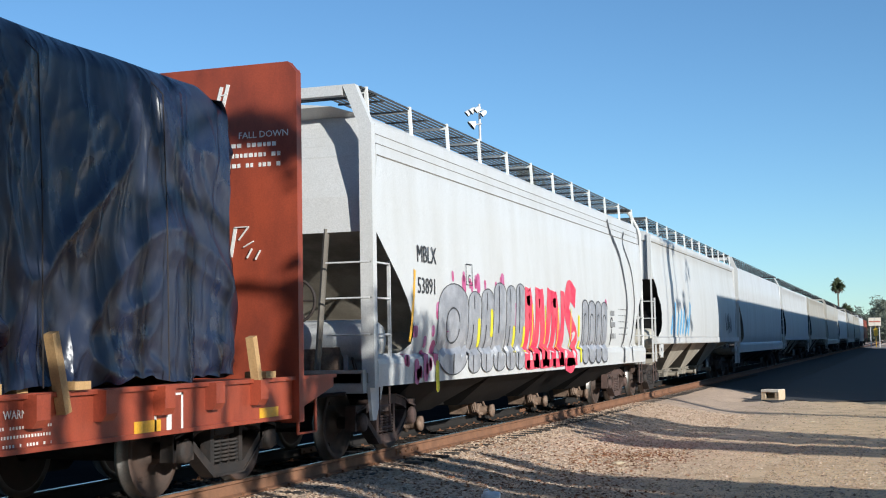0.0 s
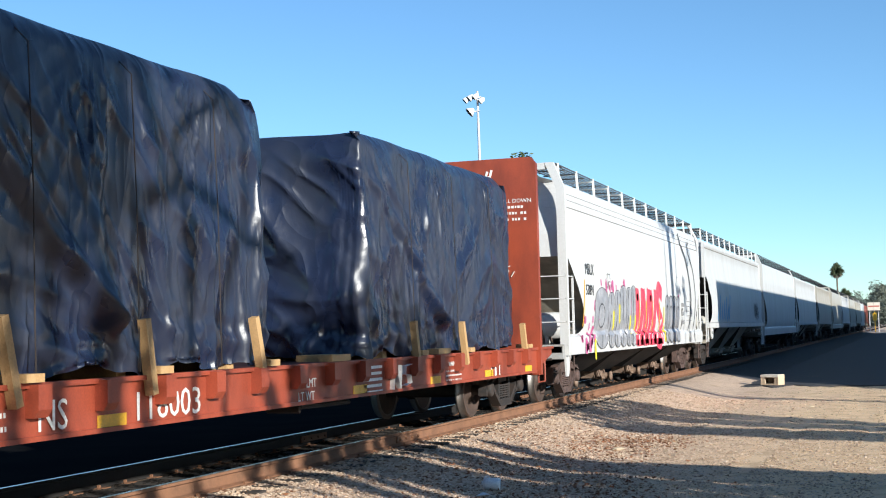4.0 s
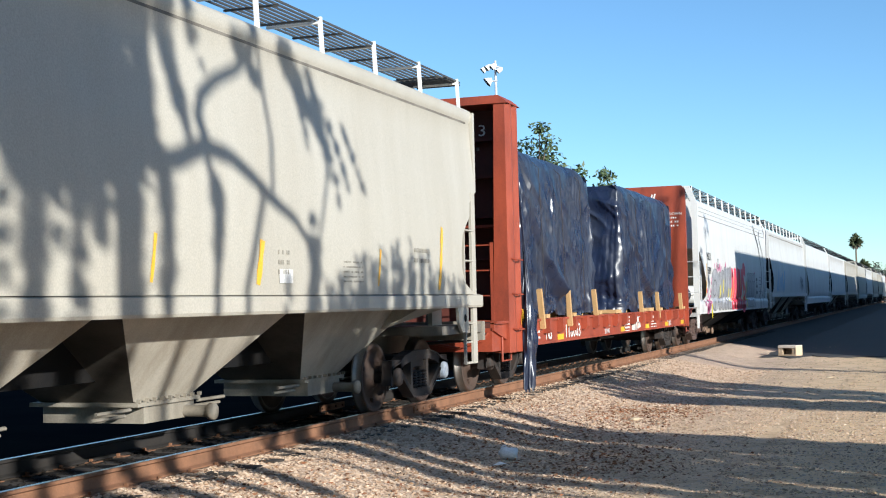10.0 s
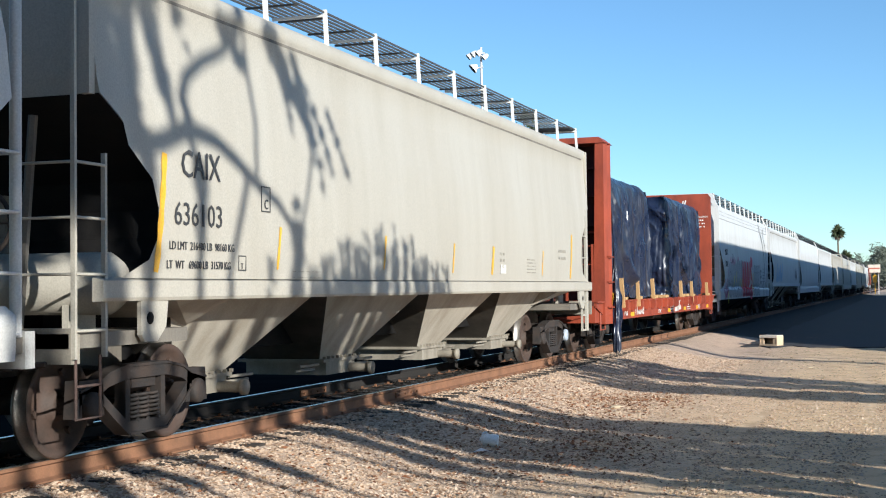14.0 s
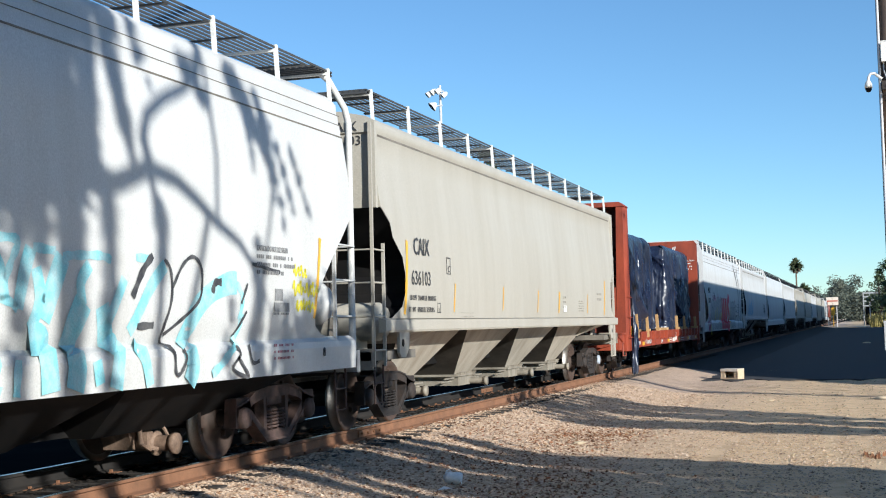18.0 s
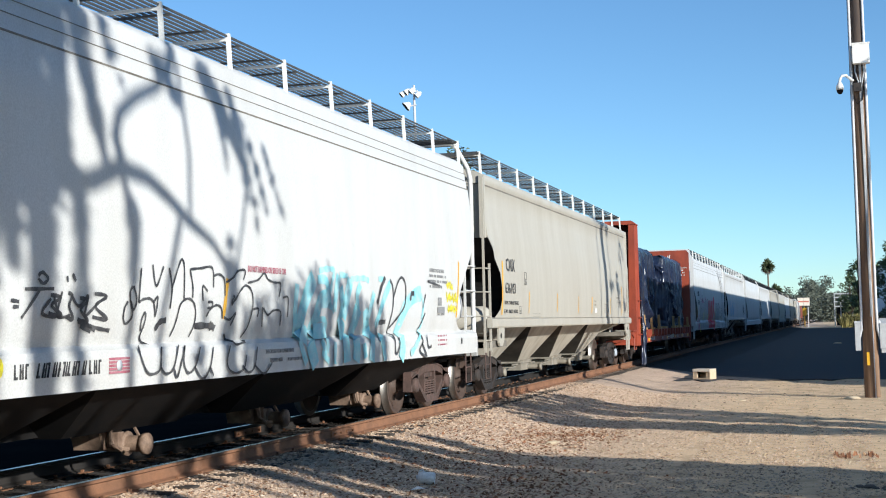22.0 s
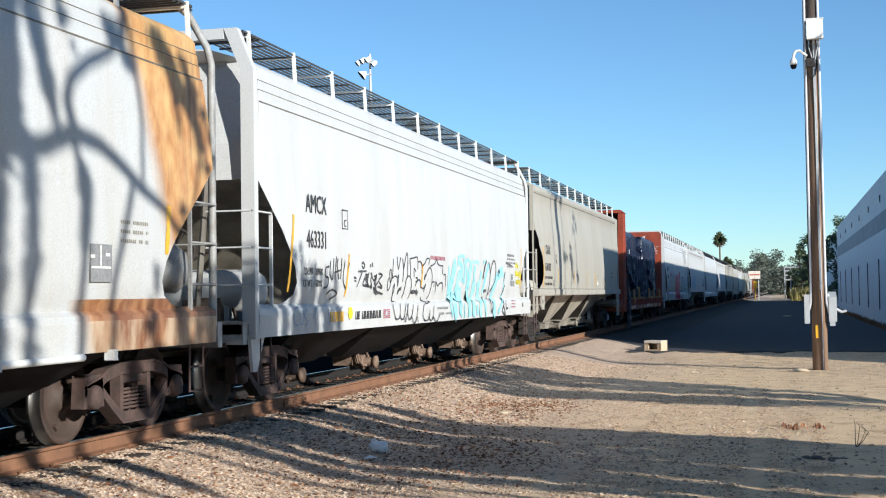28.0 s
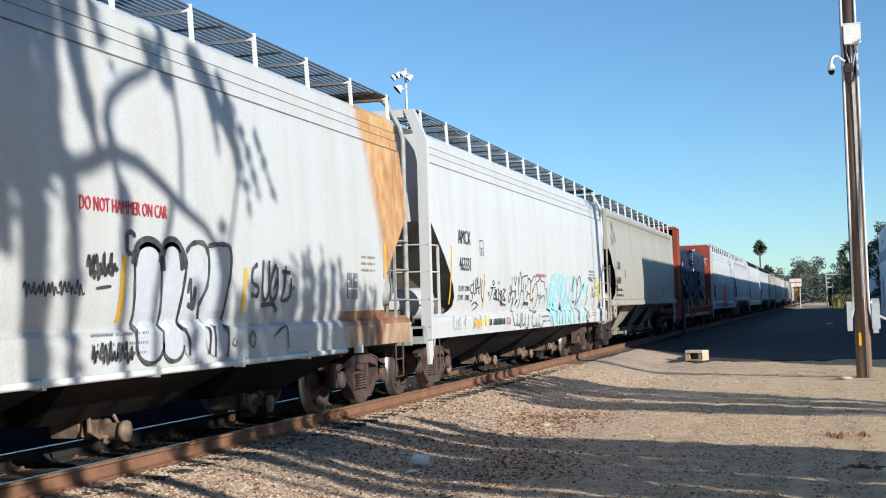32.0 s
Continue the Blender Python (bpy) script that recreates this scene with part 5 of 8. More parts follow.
g.curve([(-1.2, 1.76), (-1.23, 1.69), (-1.16, 1.75), (-1.2, 1.79)], 0.028)
g.curve([(-1.16, 1.73), (-1.01, 1.85), (-0.88, 1.9), (-0.74, 1.84), (-0.7, 1.68), (-0.8, 1.45), (-0.91, 1.34)], 0.028)
g.curve([(-1.34, 1.38), (-1.17, 1.27), (-0.91, 1.3)], 0.028)
g.curve([(-0.84, 1.93), (-0.57, 1.97), (-0.41, 2.05), (-0.3, 1.98), (-0.13, 1.95), (0.05, 1.94), (0.01, 1.79)], 0.028)
g.curve([(-0.7, 1.64), (-0.55, 1.65), (-0.57, 1.56)], 0.028)
g.curve([(-0.45, 1.67), (-0.42, 1.45)], 0.028)
g.curve([(-0.42, 1.66), (-0.29, 1.58), (-0.15, 1.63), (0.06, 1.62), (0.08, 1.46)], 0.028)
g.curve([(0.12, 1.78), (0.27, 1.78), (0.27, 1.56)], 0.028)
g.curve([(-3.23, 1.3), (-3.16, 1.17), (-3.06, 1.05), (-2.94, 1.03), (-2.81, 1.08), (-2.79, 1.28)], 0.028)
g.curve([(-2.81, 1.09), (-2.7, 1.02), (-2.55, 1.07), (-2.45, 1.29)], 0.028)
g.curve([(-2.54, 1.06), (-2.48, 0.98), (-2.38, 1.14), (-2.32, 1.28), (-2.34, 1.11), (-2.24, 1.01), (-2.09, 1.08), (-1.99, 1.26)], 0.028)
g.curve([(-2.12, 1.07), (-1.94, 0.94), (-1.77, 1.05), (-1.7, 1.25)], 0.028)
g.curve([(-1.77, 1.05), (-1.7, 0.96)], 0.028)
g.curve([(-1.3, 1.26), (-1.38, 1.07), (-1.23, 0.97), (-0.98, 1), (-0.9, 1.15)], 0.028)
g.curve([(-1.01, 1.04), (-0.84, 0.96), (-0.69, 1.03), (-0.62, 1.23)], 0.028)
g.curve([(-0.69, 1.03), (-0.45, 0.93), (-0.23, 1.04)], 0.028)
g.done(car_a, "graffiti", SPRAY_BLACK, "black outline throw-up graffiti")
g = Paint(K, 0.006)
g.curve([(1.08, 2.04), (0.91, 1.88), (0.76, 1.69), (0.68, 1.52), (0.66, 1.39), (0.86, 1.32), (1, 1.11), (1.09, 0.96)], 0.26)
g.curve([(1.25, 2.13), (1.48, 2.16), (1.76, 2.15), (1.69, 2), (1.61, 1.84)], 0.08)
g.curve([(1.64, 1.8), (1.34, 1.78), (1.23, 1.67), (1.14, 1.52), (1.05, 1.39), (1.45, 1.4), (1.43, 1.46), (1.22, 1.46)], 0.21)
g.curve([(1.45, 1.36), (1.51, 1.22), (1.47, 1.14), (1.29, 1.27)], 0.10)
g.curve([(1.29, 1.71), (1.61, 1.7), (1.78, 1.63)], 0.08)
g.curve([(1.93, 2.1), (1.85, 1.91), (1.78, 1.63)], 0.15)
g.curve([(1.96, 2.11), (2.26, 2.09)], 0.08)
g.curve([(2.36, 2.05), (2.23, 1.8), (2.12, 1.54)], 0.21)
g.curve([(1.92, 1.39), (2.09, 1.38), (2.16, 1.21), (2.19, 0.97)], 0.26)
g.curve([(1.77, 1.24), (1.74, 0.96)], 0.10)
g.curve([(2.36, 2.05), (2.57, 2.07), (2.91, 2.08), (3.08, 2.05)], 0.08)
g.curve([(2.67, 1.69), (2.56, 1.51), (2.51, 1.34), (2.56, 1.15), (2.52, 0.97)], 0.26)
g.curve([(2.95, 1.66), (3.06, 1.38), (3.2, 1.28), (3.14, 0.95)], 0.21)
g.curve([(3.49, 2.09), (3.74, 2.09)], 0.08)
g.curve([(4, 2.04), (3.77, 1.86), (3.58, 1.64), (3.42, 1.43)], 0.14)
g.curve([(3.48, 1.33), (3.63, 1.19), (3.71, 0.95)], 0.15)
g.curve([(5.46, 1.91), (5.27, 1.9), (4.93, 1.81), (4.66, 1.67), (4.51, 1.5), (4.41, 1.34), (4.52, 1.11), (4.43, 0.94)], 0.24)
g.curve([(5.46, 1.91), (5.6, 1.76), (5.54, 1.53)], 0.08)
g.curve([(0.55, 1.95), (0.5, 1.6), (0.62, 1.25), (0.8, 1.0)], 0.12)
g.curve([(1.2, 2.02), (1.5, 2.0), (1.62, 1.7)], 0.12)
g.curve([(2.0, 1.95), (2.06, 1.7), (1.96, 1.48)], 0.14)
g.curve([(2.75, 2.0), (2.62, 1.85), (2.66, 1.66)], 0.13)
g.curve([(3.3, 1.9), (3.12, 1.62), (3.05, 1.5)], 0.12)
g.curve([(2.85, 1.2), (2.9, 1.0)], 0.14)
g.curve([(1.3, 1.12), (1.55, 1.0)], 0.10)
g.curve([(5.6, 1.6), (5.5, 1.35), (5.15, 1.12), (4.9, 1.0)], 0.10)
g.done(car_a, "graffiti", SPRAY_CYAN, "cyan graffiti letters")
g = Paint(K, 0.009)
g.curve([(3.77, 2.12), (3.6, 1.98), (3.43, 1.74)], 0.08)
g.curve([(3.98, 2.09), (4.1, 1.99), (4.12, 1.72), (3.98, 1.37), (4.15, 1.23), (4.18, 1.05), (4.27, 1.04), (4.38, 1.17), (4.32, 1.26)], 0.042)
g.curve([(4.13, 1.83), (4.32, 2.05), (4.52, 2.14), (4.68, 2.06), (4.71, 1.87), (4.6, 1.68), (4.02, 1.4)], 0.042)
g.curve([(3.54, 1.48), (3.82, 1.49)], 0.07)
g.curve([(4.93, 1.8), (4.98, 1.9), (5.12, 1.91)], 0.08)
g.curve([(5.71, 1.91), (5.57, 1.7)], 0.042)
g.curve([(5.7, 1.62), (5.43, 1.36)], 0.042)
g.curve([(5.41, 1.27), (5.52, 1.18), (5.35, 1.04), (5.7, 0.94), (5.55, 1.09), (5.46, 1.15)], 0.042)
g.curve([(5.71, 1.28), (5.8, 1.09), (5.96, 1.1)], 0.042)
g.curve([(5.82, 2.12), (6.13, 2.09), (6.52, 2.05)], 0.042)
g.done(car_a, "graffiti", SPRAY_BLACK, "looping black spray outline")
g = Paint(K, 0.007)
g.curve([(-6.27, 1.83), (-6.4, 1.81), (-6.43, 1.7), (-6.29, 1.67), (-6.32, 1.56), (-6.46, 1.53)], 0.032)
g.curve([(-6.21, 1.91), (-6.23, 1.72), (-6.11, 1.67), (-6.08, 1.95)], 0.032)
g.curve([(-5.97, 1.98), (-6.02, 1.66)], 0.032)
g.curve([(-5.9, 1.95), (-5.93, 1.84), (-5.84, 1.66)], 0.032)
g.curve([(-5.73, 1.96), (-5.77, 1.66)], 0.032)
g.curve([(-6.05, 1.75), (-5.77, 1.79)], 0.032)
g.curve([(-5.59, 1.93), (-5.66, 1.65), (-5.52, 1.53)], 0.032)
g.curve([(-5.38, 1.9), (-5.44, 1.83)], 0.032)
g.curve([(-6.32, 1.45), (-6.11, 1.51), (-5.88, 1.45), (-6.15, 1.37)], 0.032)
g.curve([(-5.63, 1.6), (-5.51, 1.51)], 0.032)
g.curve([(-5.16, 1.69), (-5.05, 1.68)], 0.032)
g.curve([(-5.13, 1.64), (-5.05, 1.64)], 0.032)
g.curve([(-4.98, 1.78), (-4.57, 1.79)], 0.032)
g.curve([(-4.77, 1.78), (-5.01, 1.55)], 0.032)
g.curve([(-4.8, 1.89), (-4.74, 1.92), (-4.66, 1.87), (-4.73, 1.83), (-4.8, 1.87)], 0.032)
g.curve([(-4.61, 1.71), (-4.73, 1.59), (-4.52, 1.57), (-4.57, 1.73)], 0.032)
g.curve([(-4.45, 1.77), (-4.51, 1.57), (-4.32, 1.57)], 0.032)
g.curve([(-4.38, 1.9), (-4.37, 1.85)], 0.032)
g.curve([(-4.32, 1.75), (-4.19, 1.65), (-4.05, 1.74), (-4.09, 1.57), (-3.88, 1.69)], 0.032)
g.curve([(-4.19, 1.52), (-3.9, 1.44)], 0.032)
g.curve([(-4.15, 1.48), (-3.97, 1.43)], 0.032)
for a_, b_ in (((-4.62, 1.74), (-4.44, 1.57)), ((-4.36, 1.76), (-4.27, 1.54)), ((-4.18, 1.72), (-4.03, 1.52)), ((-3.95, 1.76), (-3.72, 1.54))):
    g.curve([a_, (b_[0] - 0.03, a_[1] - 0.02), (a_[0] + 0.02, (a_[1] + b_[1]) / 2), b_, (a_[0] - 0.02, b_[1] + 0.02)], 0.036)
g.curve([(-4.3, 1.92), (-4.25, 1.86)], 0.04)
g.curve([(-4.1, 1.50), (-3.85, 1.46), (-3.66, 1.44)], 0.036)
g.done(car_a, "graffiti", SPRAY_BLACK, "thin black spray tags")
g = Paint(K, 0.007)
g.curve([(-7.54, 1.29), (-7.66, 1.23), (-7.63, 1.07), (-7.51, 1.05)], 0.02)
g.curve([(-7.46, 1.22), (-7.43, 1.06), (-7.33, 1.09), (-7.33, 1.23)], 0.02)
g.curve([(-7.16, 1.26), (-7.3, 1.17), (-7.16, 1.08), (-7.27, 1.04)], 0.02)
g.curve([(-6.97, 1.12), (-6.77, 1.3)], 0.02)
g.curve([(-6.88, 1.28), (-6.86, 1.04)], 0.02)
g.curve([(-6.34, 1.26), (-6.3, 1.02), (-6.18, 1.24), (-6.11, 1.02)], 0.02)
g.curve([(-6.05, 1.25), (-6.08, 1.14), (-5.98, 1.01)], 0.02)
g.curve([(-5.73, 1.27), (-5.9, 1.14), (-5.84, 1.01)], 0.02)
g.done(car_a, "graffiti", MARKER, "thin blue-grey marker scrawl")
lettering(car_a, "DO NOT HAMMER ON SIDES OF CAR", -0.84, 2.05, 0.10, FADED_RED, 1.604, 0.62)

# white car with rust at its front end
lettering(car_b, "DO NOT HAMMER ON CAR", -0.16, 2.36, 0.18, DECAL_RED, 1.604, 0.70)
for s0, s1, z0, z1 in ((0.79, 1.32, 0.98, 2.1), (1.30, 1.73, 0.98, 2.12), (1.72, 2.2, 0.98, 2.06), (2.2, 2.8, 0.98, 2.1)):
    Paint(K, 0.005).blob(s0, s1, z0, z1).done(car_b, "graffiti", SPRAY_PALE, "pale bubble letter graffiti")
for s0, s1, z0, z1 in ((0.79, 1.32, 0.98, 2.1), (1.30, 1.73, 0.98, 2.12)):
    Paint(K, 0.008).ring(s0, s1, z0, z1, 0.045).curve([(s0 - 0.02, z1 - 0.2), (s0 + 0.06, z1 - 0.03), ((s0 + s1) / 2, z1 + 0.03), (s1 - 0.05, z1 - 0.04), (s1 + 0.01, z1 - 0.25)], 0.11).done(car_b, "graffiti", SPRAY_BLACK, "black bubble letter outline")
g = Paint(K, 0.009).ring(0.65, 0.79, 2.0, 2.2, 0.05)
scrawl(g, -0.03, 0.47, 1.75, 2.0, 4, 0.045, 5)
scrawl(g, -0.98, -0.08, 1.6, 1.75, 7, 0.022, 6)
scrawl(g, 0.02, 0.72, 1.0, 1.22, 5, 0.03, 8)
g.stroke([(0.12, 1.68), (0.37, 1.7)], 0.03)
g.done(car_b, "graffiti", SPRAY_BLACK, "small black spray tags")
g = Paint(K, 0.008)
g.curve([(3.54, 1.97), (3.41, 1.91), (3.4, 1.77), (3.56, 1.71), (3.53, 1.62), (3.38, 1.63)], 0.055)
g.curve([(3.7, 2.02), (3.67, 1.68), (3.75, 1.57), (3.85, 1.68), (3.86, 2.02)], 0.055)
g.curve([(4.06, 1.98), (3.94, 1.85), (3.88, 1.65), (3.98, 1.57), (4.1, 1.69), (4.09, 1.95)], 0.055)
g.curve([(4.09, 1.82), (3.99, 1.69)], 0.055)
g.curve([(4.23, 1.9), (4.48, 1.89)], 0.055)
g.curve([(4.34, 1.97), (4.3, 1.72), (4.22, 1.57), (4.47, 1.61), (4.51, 1.83)], 0.055)
g.curve([(4.57, 1.73), (4.6, 1.7)], 0.055)
g.curve([(3.65, 1.51), (3.98, 1.52), (4.11, 1.44)], 0.055)
g.curve([(3.94, 1.15), (4.32, 1.26), (4.37, 1)], 0.03)
g.curve([(3.37, 1.23), (3.28, 1.14), (3.36, 1.05), (3.44, 1.14), (3.37, 1.23)], 0.025)
g.curve([(2.9, 1.17), (2.84, 1.11), (2.92, 1.08), (2.95, 1.14)], 0.02)
g.done(car_b, "graffiti", SPRAY_BLACK, "black spray tag writing")
g = Paint(K, 0.009)
g.curve([(1.67, 2.12), (1.81, 1.97), (1.77, 1.75), (1.68, 1.4), (1.84, 1.18), (1.84, 1.02)], 0.055)
g.curve([(1.81, 2.05), (1.95, 2.14), (2.2, 2.15), (2.31, 2.01), (2.28, 1.73), (2.11, 1.53), (2.13, 1.39), (2.31, 1.25), (2.28, 1.02)], 0.055)
g.curve([(2.3, 2.13), (2.61, 2.16), (2.83, 2.12), (2.84, 1.88), (2.74, 1.62), (2.68, 1.35), (2.75, 1.18), (2.7, 0.97)], 0.055)
g.curve([(2.39, 1.33), (2.43, 1.19), (2.42, 0.99)], 0.05)
g.curve([(1.85, 1.64), (1.9, 1.78), (1.94, 1.5), (2, 1.7), (1.99, 1.5), (1.85, 1.53)], 0.055)
g.done(car_b, "graffiti", SPRAY_BLACK, "black bubble letter outline")
for s, zz, h in ((0.57, 1.68, 0.6), (3.2, 1.68, 0.48), (-3.0, 1.72, 0.5), (8.0, 2.12, 0.5)):
    reflector(car_b, s, zz, K, 0.09, h, 0.12)
part("stencil_panel", Geo().box(1.606, 1.609, 6.42, 6.82, 1.58, 1.93), GREY_PRINT, car_b, "dark grey stencil panel")
part("stencil_panel", Geo().box(1.609, 1.6105, 6.44, 6.80, 1.705, 1.725).box(1.609, 1.6105, 6.60, 6.62, 1.72, 1.92).box(1.609, 1.6105, 6.42, 6.5, 1.80, 1.83).box(1.609, 1.6105, 6.7, 6.78, 1.82, 1.85), DECAL_WHITE, car_b)
text_bars(car_b, 7.0, 2.14, 0.55, 3, 0.09, 0.045, FAINT_PRINT, 1.606, 13)
text_bars(car_b, 0.02, 1.26, 1.0, 3, 0.09, 0.035, GREY_PRINT, 1.604, 14)
pipe = Geo().tube([(1.62, -8.8, 0.90), (1.62, 6.26, 0.90)], 0.035, 8, True)
for k in range(9):
    pipe.box(1.55, 1.66, -8.4 + 1.9 * k - 0.03, -8.4 + 1.9 * k + 0.03, 0.85, 0.95)
part("train_pipe", pipe, BRACKET, car_b, "white painted pipe under the sill")

# white car with silver and crimson graffiti
lettering(car_m, "MBLX", -7.42, 2.54, 0.33, DECAL_BLACK, 1.594, 0.92)
lettering(car_m, "53891", -7.44, 2.12, 0.31, DECAL_BLACK, 1.604, 0.98)
frame_mark(car_m, -5.35, 2.3, 0.3, 0.32, K, "C")
reflector(car_m, -7.6, 1.95, K, 0.08, 0.95, 0.18)
text_bars(car_m, 5.6, 2.15, 1.0, 5, 0.14, 0.03, GREY_PRINT, 1.606, 15)
text_bars(car_m, 4.75, 2.0, 0.45, 3, 0.25, 0.15, GREY_PRINT, 1.606, 16)
silver, line, red, vio, yel2, pink = (Paint(K, q) for q in (0.005, 0.010, 0.007, 0.006, 0.009, 0.004))
for s0, s1, z1, kind_ in ((-6.7, -5.35, 2.30, "D"), (-5.35, -4.75, 2.22, "M"), (-4.72, -4.1, 2.28, "M"), (-4.08, -3.42, 2.40, "V"), (-3.38, -2.85, 2.38, "M"), (-2.82, -2.3, 2.43, "V")):
    silver.blob(s0, s1, 1.0, z1, 0.10, 0.03, 0.5)
    line.ring(s0, s1, 1.0, z1, 0.016, 0.10, 0.5)
    mid_ = (s0 + s1) / 2
    if kind_ == "D":
        line.ring(s0 + 0.42, s1 - 0.36, 1.45, 1.95, 0.03, 0.10).stroke([(mid_, 1.02), (mid_ + 0.05, 1.30)], 0.05)
    elif kind_ == "M":
        line.stroke([(mid_ - 0.05, 1.02), (mid_ + 0.03, 1.72)], 0.04).stroke([(mid_ + 0.08, z1 - 0.06), (mid_ + 0.08, 1.95)], 0.03)
    else:
        line.stroke([(mid_ + 0.08, z1 - 0.05), (mid_ + 0.04, 1.6)], 0.045).stroke([(mid_ - 0.12, 1.02), (mid_ - 0.06, 1.3)], 0.04)
for s0, s1, shape_ in ((-2.2, -1.3, "N"), (-1.28, -0.45, "V"), (-0.42, 0.5, "N"), (0.52, 1.55, "S")):
    w_ = s1 - s0
    if shape_ == "N":
        red.stroke([(s0 + 0.10, 1.0), (s0 + 0.22, 2.38)], 0.32).stroke([(s0 + 0.26, 2.34), (s1 - 0.20, 1.04)], 0.34).stroke([(s1 - 0.14, 1.0), (s1 - 0.02, 2.40)], 0.30)
    elif shape_ == "V":
        red.stroke([(s0 + 0.16, 2.38), (s0 + 0.36, 1.02)], 0.34).stroke([(s1 - 0.36, 1.02), (s1 - 0.02, 2.40)], 0.34)
    else:
        red.curve([(s1 - 0.05, 2.28), (s0 + 0.5, 2.42), (s0 + 0.25, 2.05), (s0 + 0.6, 1.72), (s1 - 0.1, 1.45), (s0 + 0.6, 1.06), (s0 + 0.1, 1.12)], 0.42)
    red.stroke([(s0 + 0.05, 1.06), (s1 - 0.02, 1.06)], 0.16)
    yel2.stroke([(s0 + w_ * 0.52, 1.3), (s0 + w_ * 0.57, 2.1)], 0.05)
for s0, s1 in ((2.0, 2.5), (2.55, 3.15), (3.2, 3.7), (3.75, 4.35)):
    vio.blob(s0, s1, 1.0, 2.28, 0.06, 0.02, 0.5)
    line.ring(s0, s1, 1.0, 2.28, 0.03, 0.06, 0.5).ring(s0 + 0.18, s1 - 0.16, 1.35, 2.0, 0.035, 0.06)
for s, zz, h in ((-6.2, 1.75, 0.3), (-7.15, 1.15, 0.42), (-7.5, 1.08, 0.34), (-6.75, 1.32, 0.35), (-6.6, 1.9, 0.25), (-5.45, 2.3, 0.3), (-4.75, 2.35, 0.3), (-3.45, 2.42, 0.28), (4.3, 2.2, 0.3), (-2.75, 1.9, 0.4)):
    pink.blob(s - 0.09, s + 0.09, zz - h / 2, zz + h / 2)
for s, zz in ((-4.75, 1.6), (-4.1, 1.75), (-2.85, 1.5), (-2.25, 1.5), (1.75, 1.75), (1.85, 1.25), (-6.7, 1.0)):
    yel2.blob(s - 0.06, s + 0.07, zz - 0.22, zz + 0.22)
rp = random.Random(61)
for _ in range(9):
    s, zz = rp.uniform(-6.5, -3.2), rp.uniform(2.25, 2.5)
    pink.blob(s - 0.05, s + 0.05, zz - 0.08, zz + 0.08)
for _ in range(12):
    s, zz = rp.uniform(-7.9, -6.6), rp.uniform(0.98, 1.6)
    pink.blob(s - 0.06, s + 0.06, zz - 0.06, zz + 0.10)
line.curve([(5.15, 4.15), (5.4, 3.8), (6.2, 3.3), (6.62, 2.4), (6.25, 1.5), (6.15, 0.96)], 0.15)
line.curve([(6.9, 4.0), (6.6, 3.7), (7.4, 3.1), (7.5, 2.3), (7.1, 1.4), (7.2, 0.96)], 0.08)
line.ring(4.75, 4.95, 1.75, 1.95, 0.05).stroke([(4.8, 1.35), (4.85, 1.7)], 0.07)
silver.done(car_m, "graffiti", SPRAY_SILVER, "silver bubble graffiti letters")
line.done(car_m, "graffiti", SPRAY_BLACK, "black graffiti outlines")
red.done(car_m, "graffiti", SPRAY_RED, "crimson block graffiti letters")
vio.done(car_m, "graffiti", SPRAY_SILVER, "silver graffiti letters")
yel2.done(car_m, "graffiti", SPRAY_YELLOW, "yellow graffiti accents")
pink.done(car_m, "graffiti", SPRAY_VIOLET, "violet graffiti drips")

# white car with the faded blue tag
g = Paint("ribbed", 0.006)
for k in range(7):
    g.stroke([(-6.6 + 0.5 * k, 1.62), (-6.3 + 0.55 * k, 2.1 + 0.45 * math.sin(k * 1.3) ** 2)], 0.2)
g.done(car_d, "graffiti", SPRAY_BLUE, "faded blue spray tag")
g = Paint("ribbed", 0.006)
scrawl(g, 5.2, 6.8, 1.6, 2.4, 4, 0.09, 22)
g.done(car_d, "graffiti", SPRAY_BLACK, "grey spray tag")

# flat car: marks on the sill and bulkheads
X = 1.522
for words, s, zz, size, st in (("NS", -6.25, 0.75, 0.34, 0.95), ("118003", -4.95, 0.74, 0.35, 1.12), ("LD LMT", -1.72, 0.86, 0.14, 1.0), ("LT WT", -1.72, 0.72, 0.14, 1.0)):
    lettering(car_n, words, s, zz, size, DECAL_WHITE, X, st)
for s in (-5.45, -0.2, 2.5, 5.0, 7.3):
    part("reflector", Geo().box(X, X + 0.004, s, s + 0.42, 0.70, 0.82), DECAL_YELLOW, car_n)
for k in range(5):
    part("logo_bar", Geo().box(X, X + 0.004, 0.06 + 0.02 * k, 0.72 - 0.02 * (k % 2), 1.00 - 0.075 * k, 1.035 - 0.075 * k), DECAL_WHITE, car_n)
g = Geo()
for a, b in (((0.98, 0.72), (1.02, 1.02)), ((1.02, 1.02), (1.22, 0.72)), ((1.22, 0.72), (1.26, 1.02)), ((1.4, 0.75), (1.62, 0.78)), ((1.62, 0.78), (1.58, 0.88)), ((1.58, 0.88), (1.40, 0.90)), ((1.40, 0.90), (1.42, 1.0)), ((1.42, 1.0), (1.64, 1.02))):
    g.beam((X, *a), (X, *b), 0.13, 0.004)
part("logo_shape", g, DECAL_WHITE, car_n, "worn white monogram shape")
lettering(car_n, "WARNING", 3.27, 0.94, 0.09, DECAL_WHITE, X, 1.0)
text_bars(car_n, 3.15, 0.86, 0.7, 3, 0.065, 0.03, DECAL_WHITE, X, 17)
text_bars(car_n, -7.4, 0.88, 0.8, 2, 0.1, 0.05, DECAL_WHITE, X, 18)
fr_ = Geo()
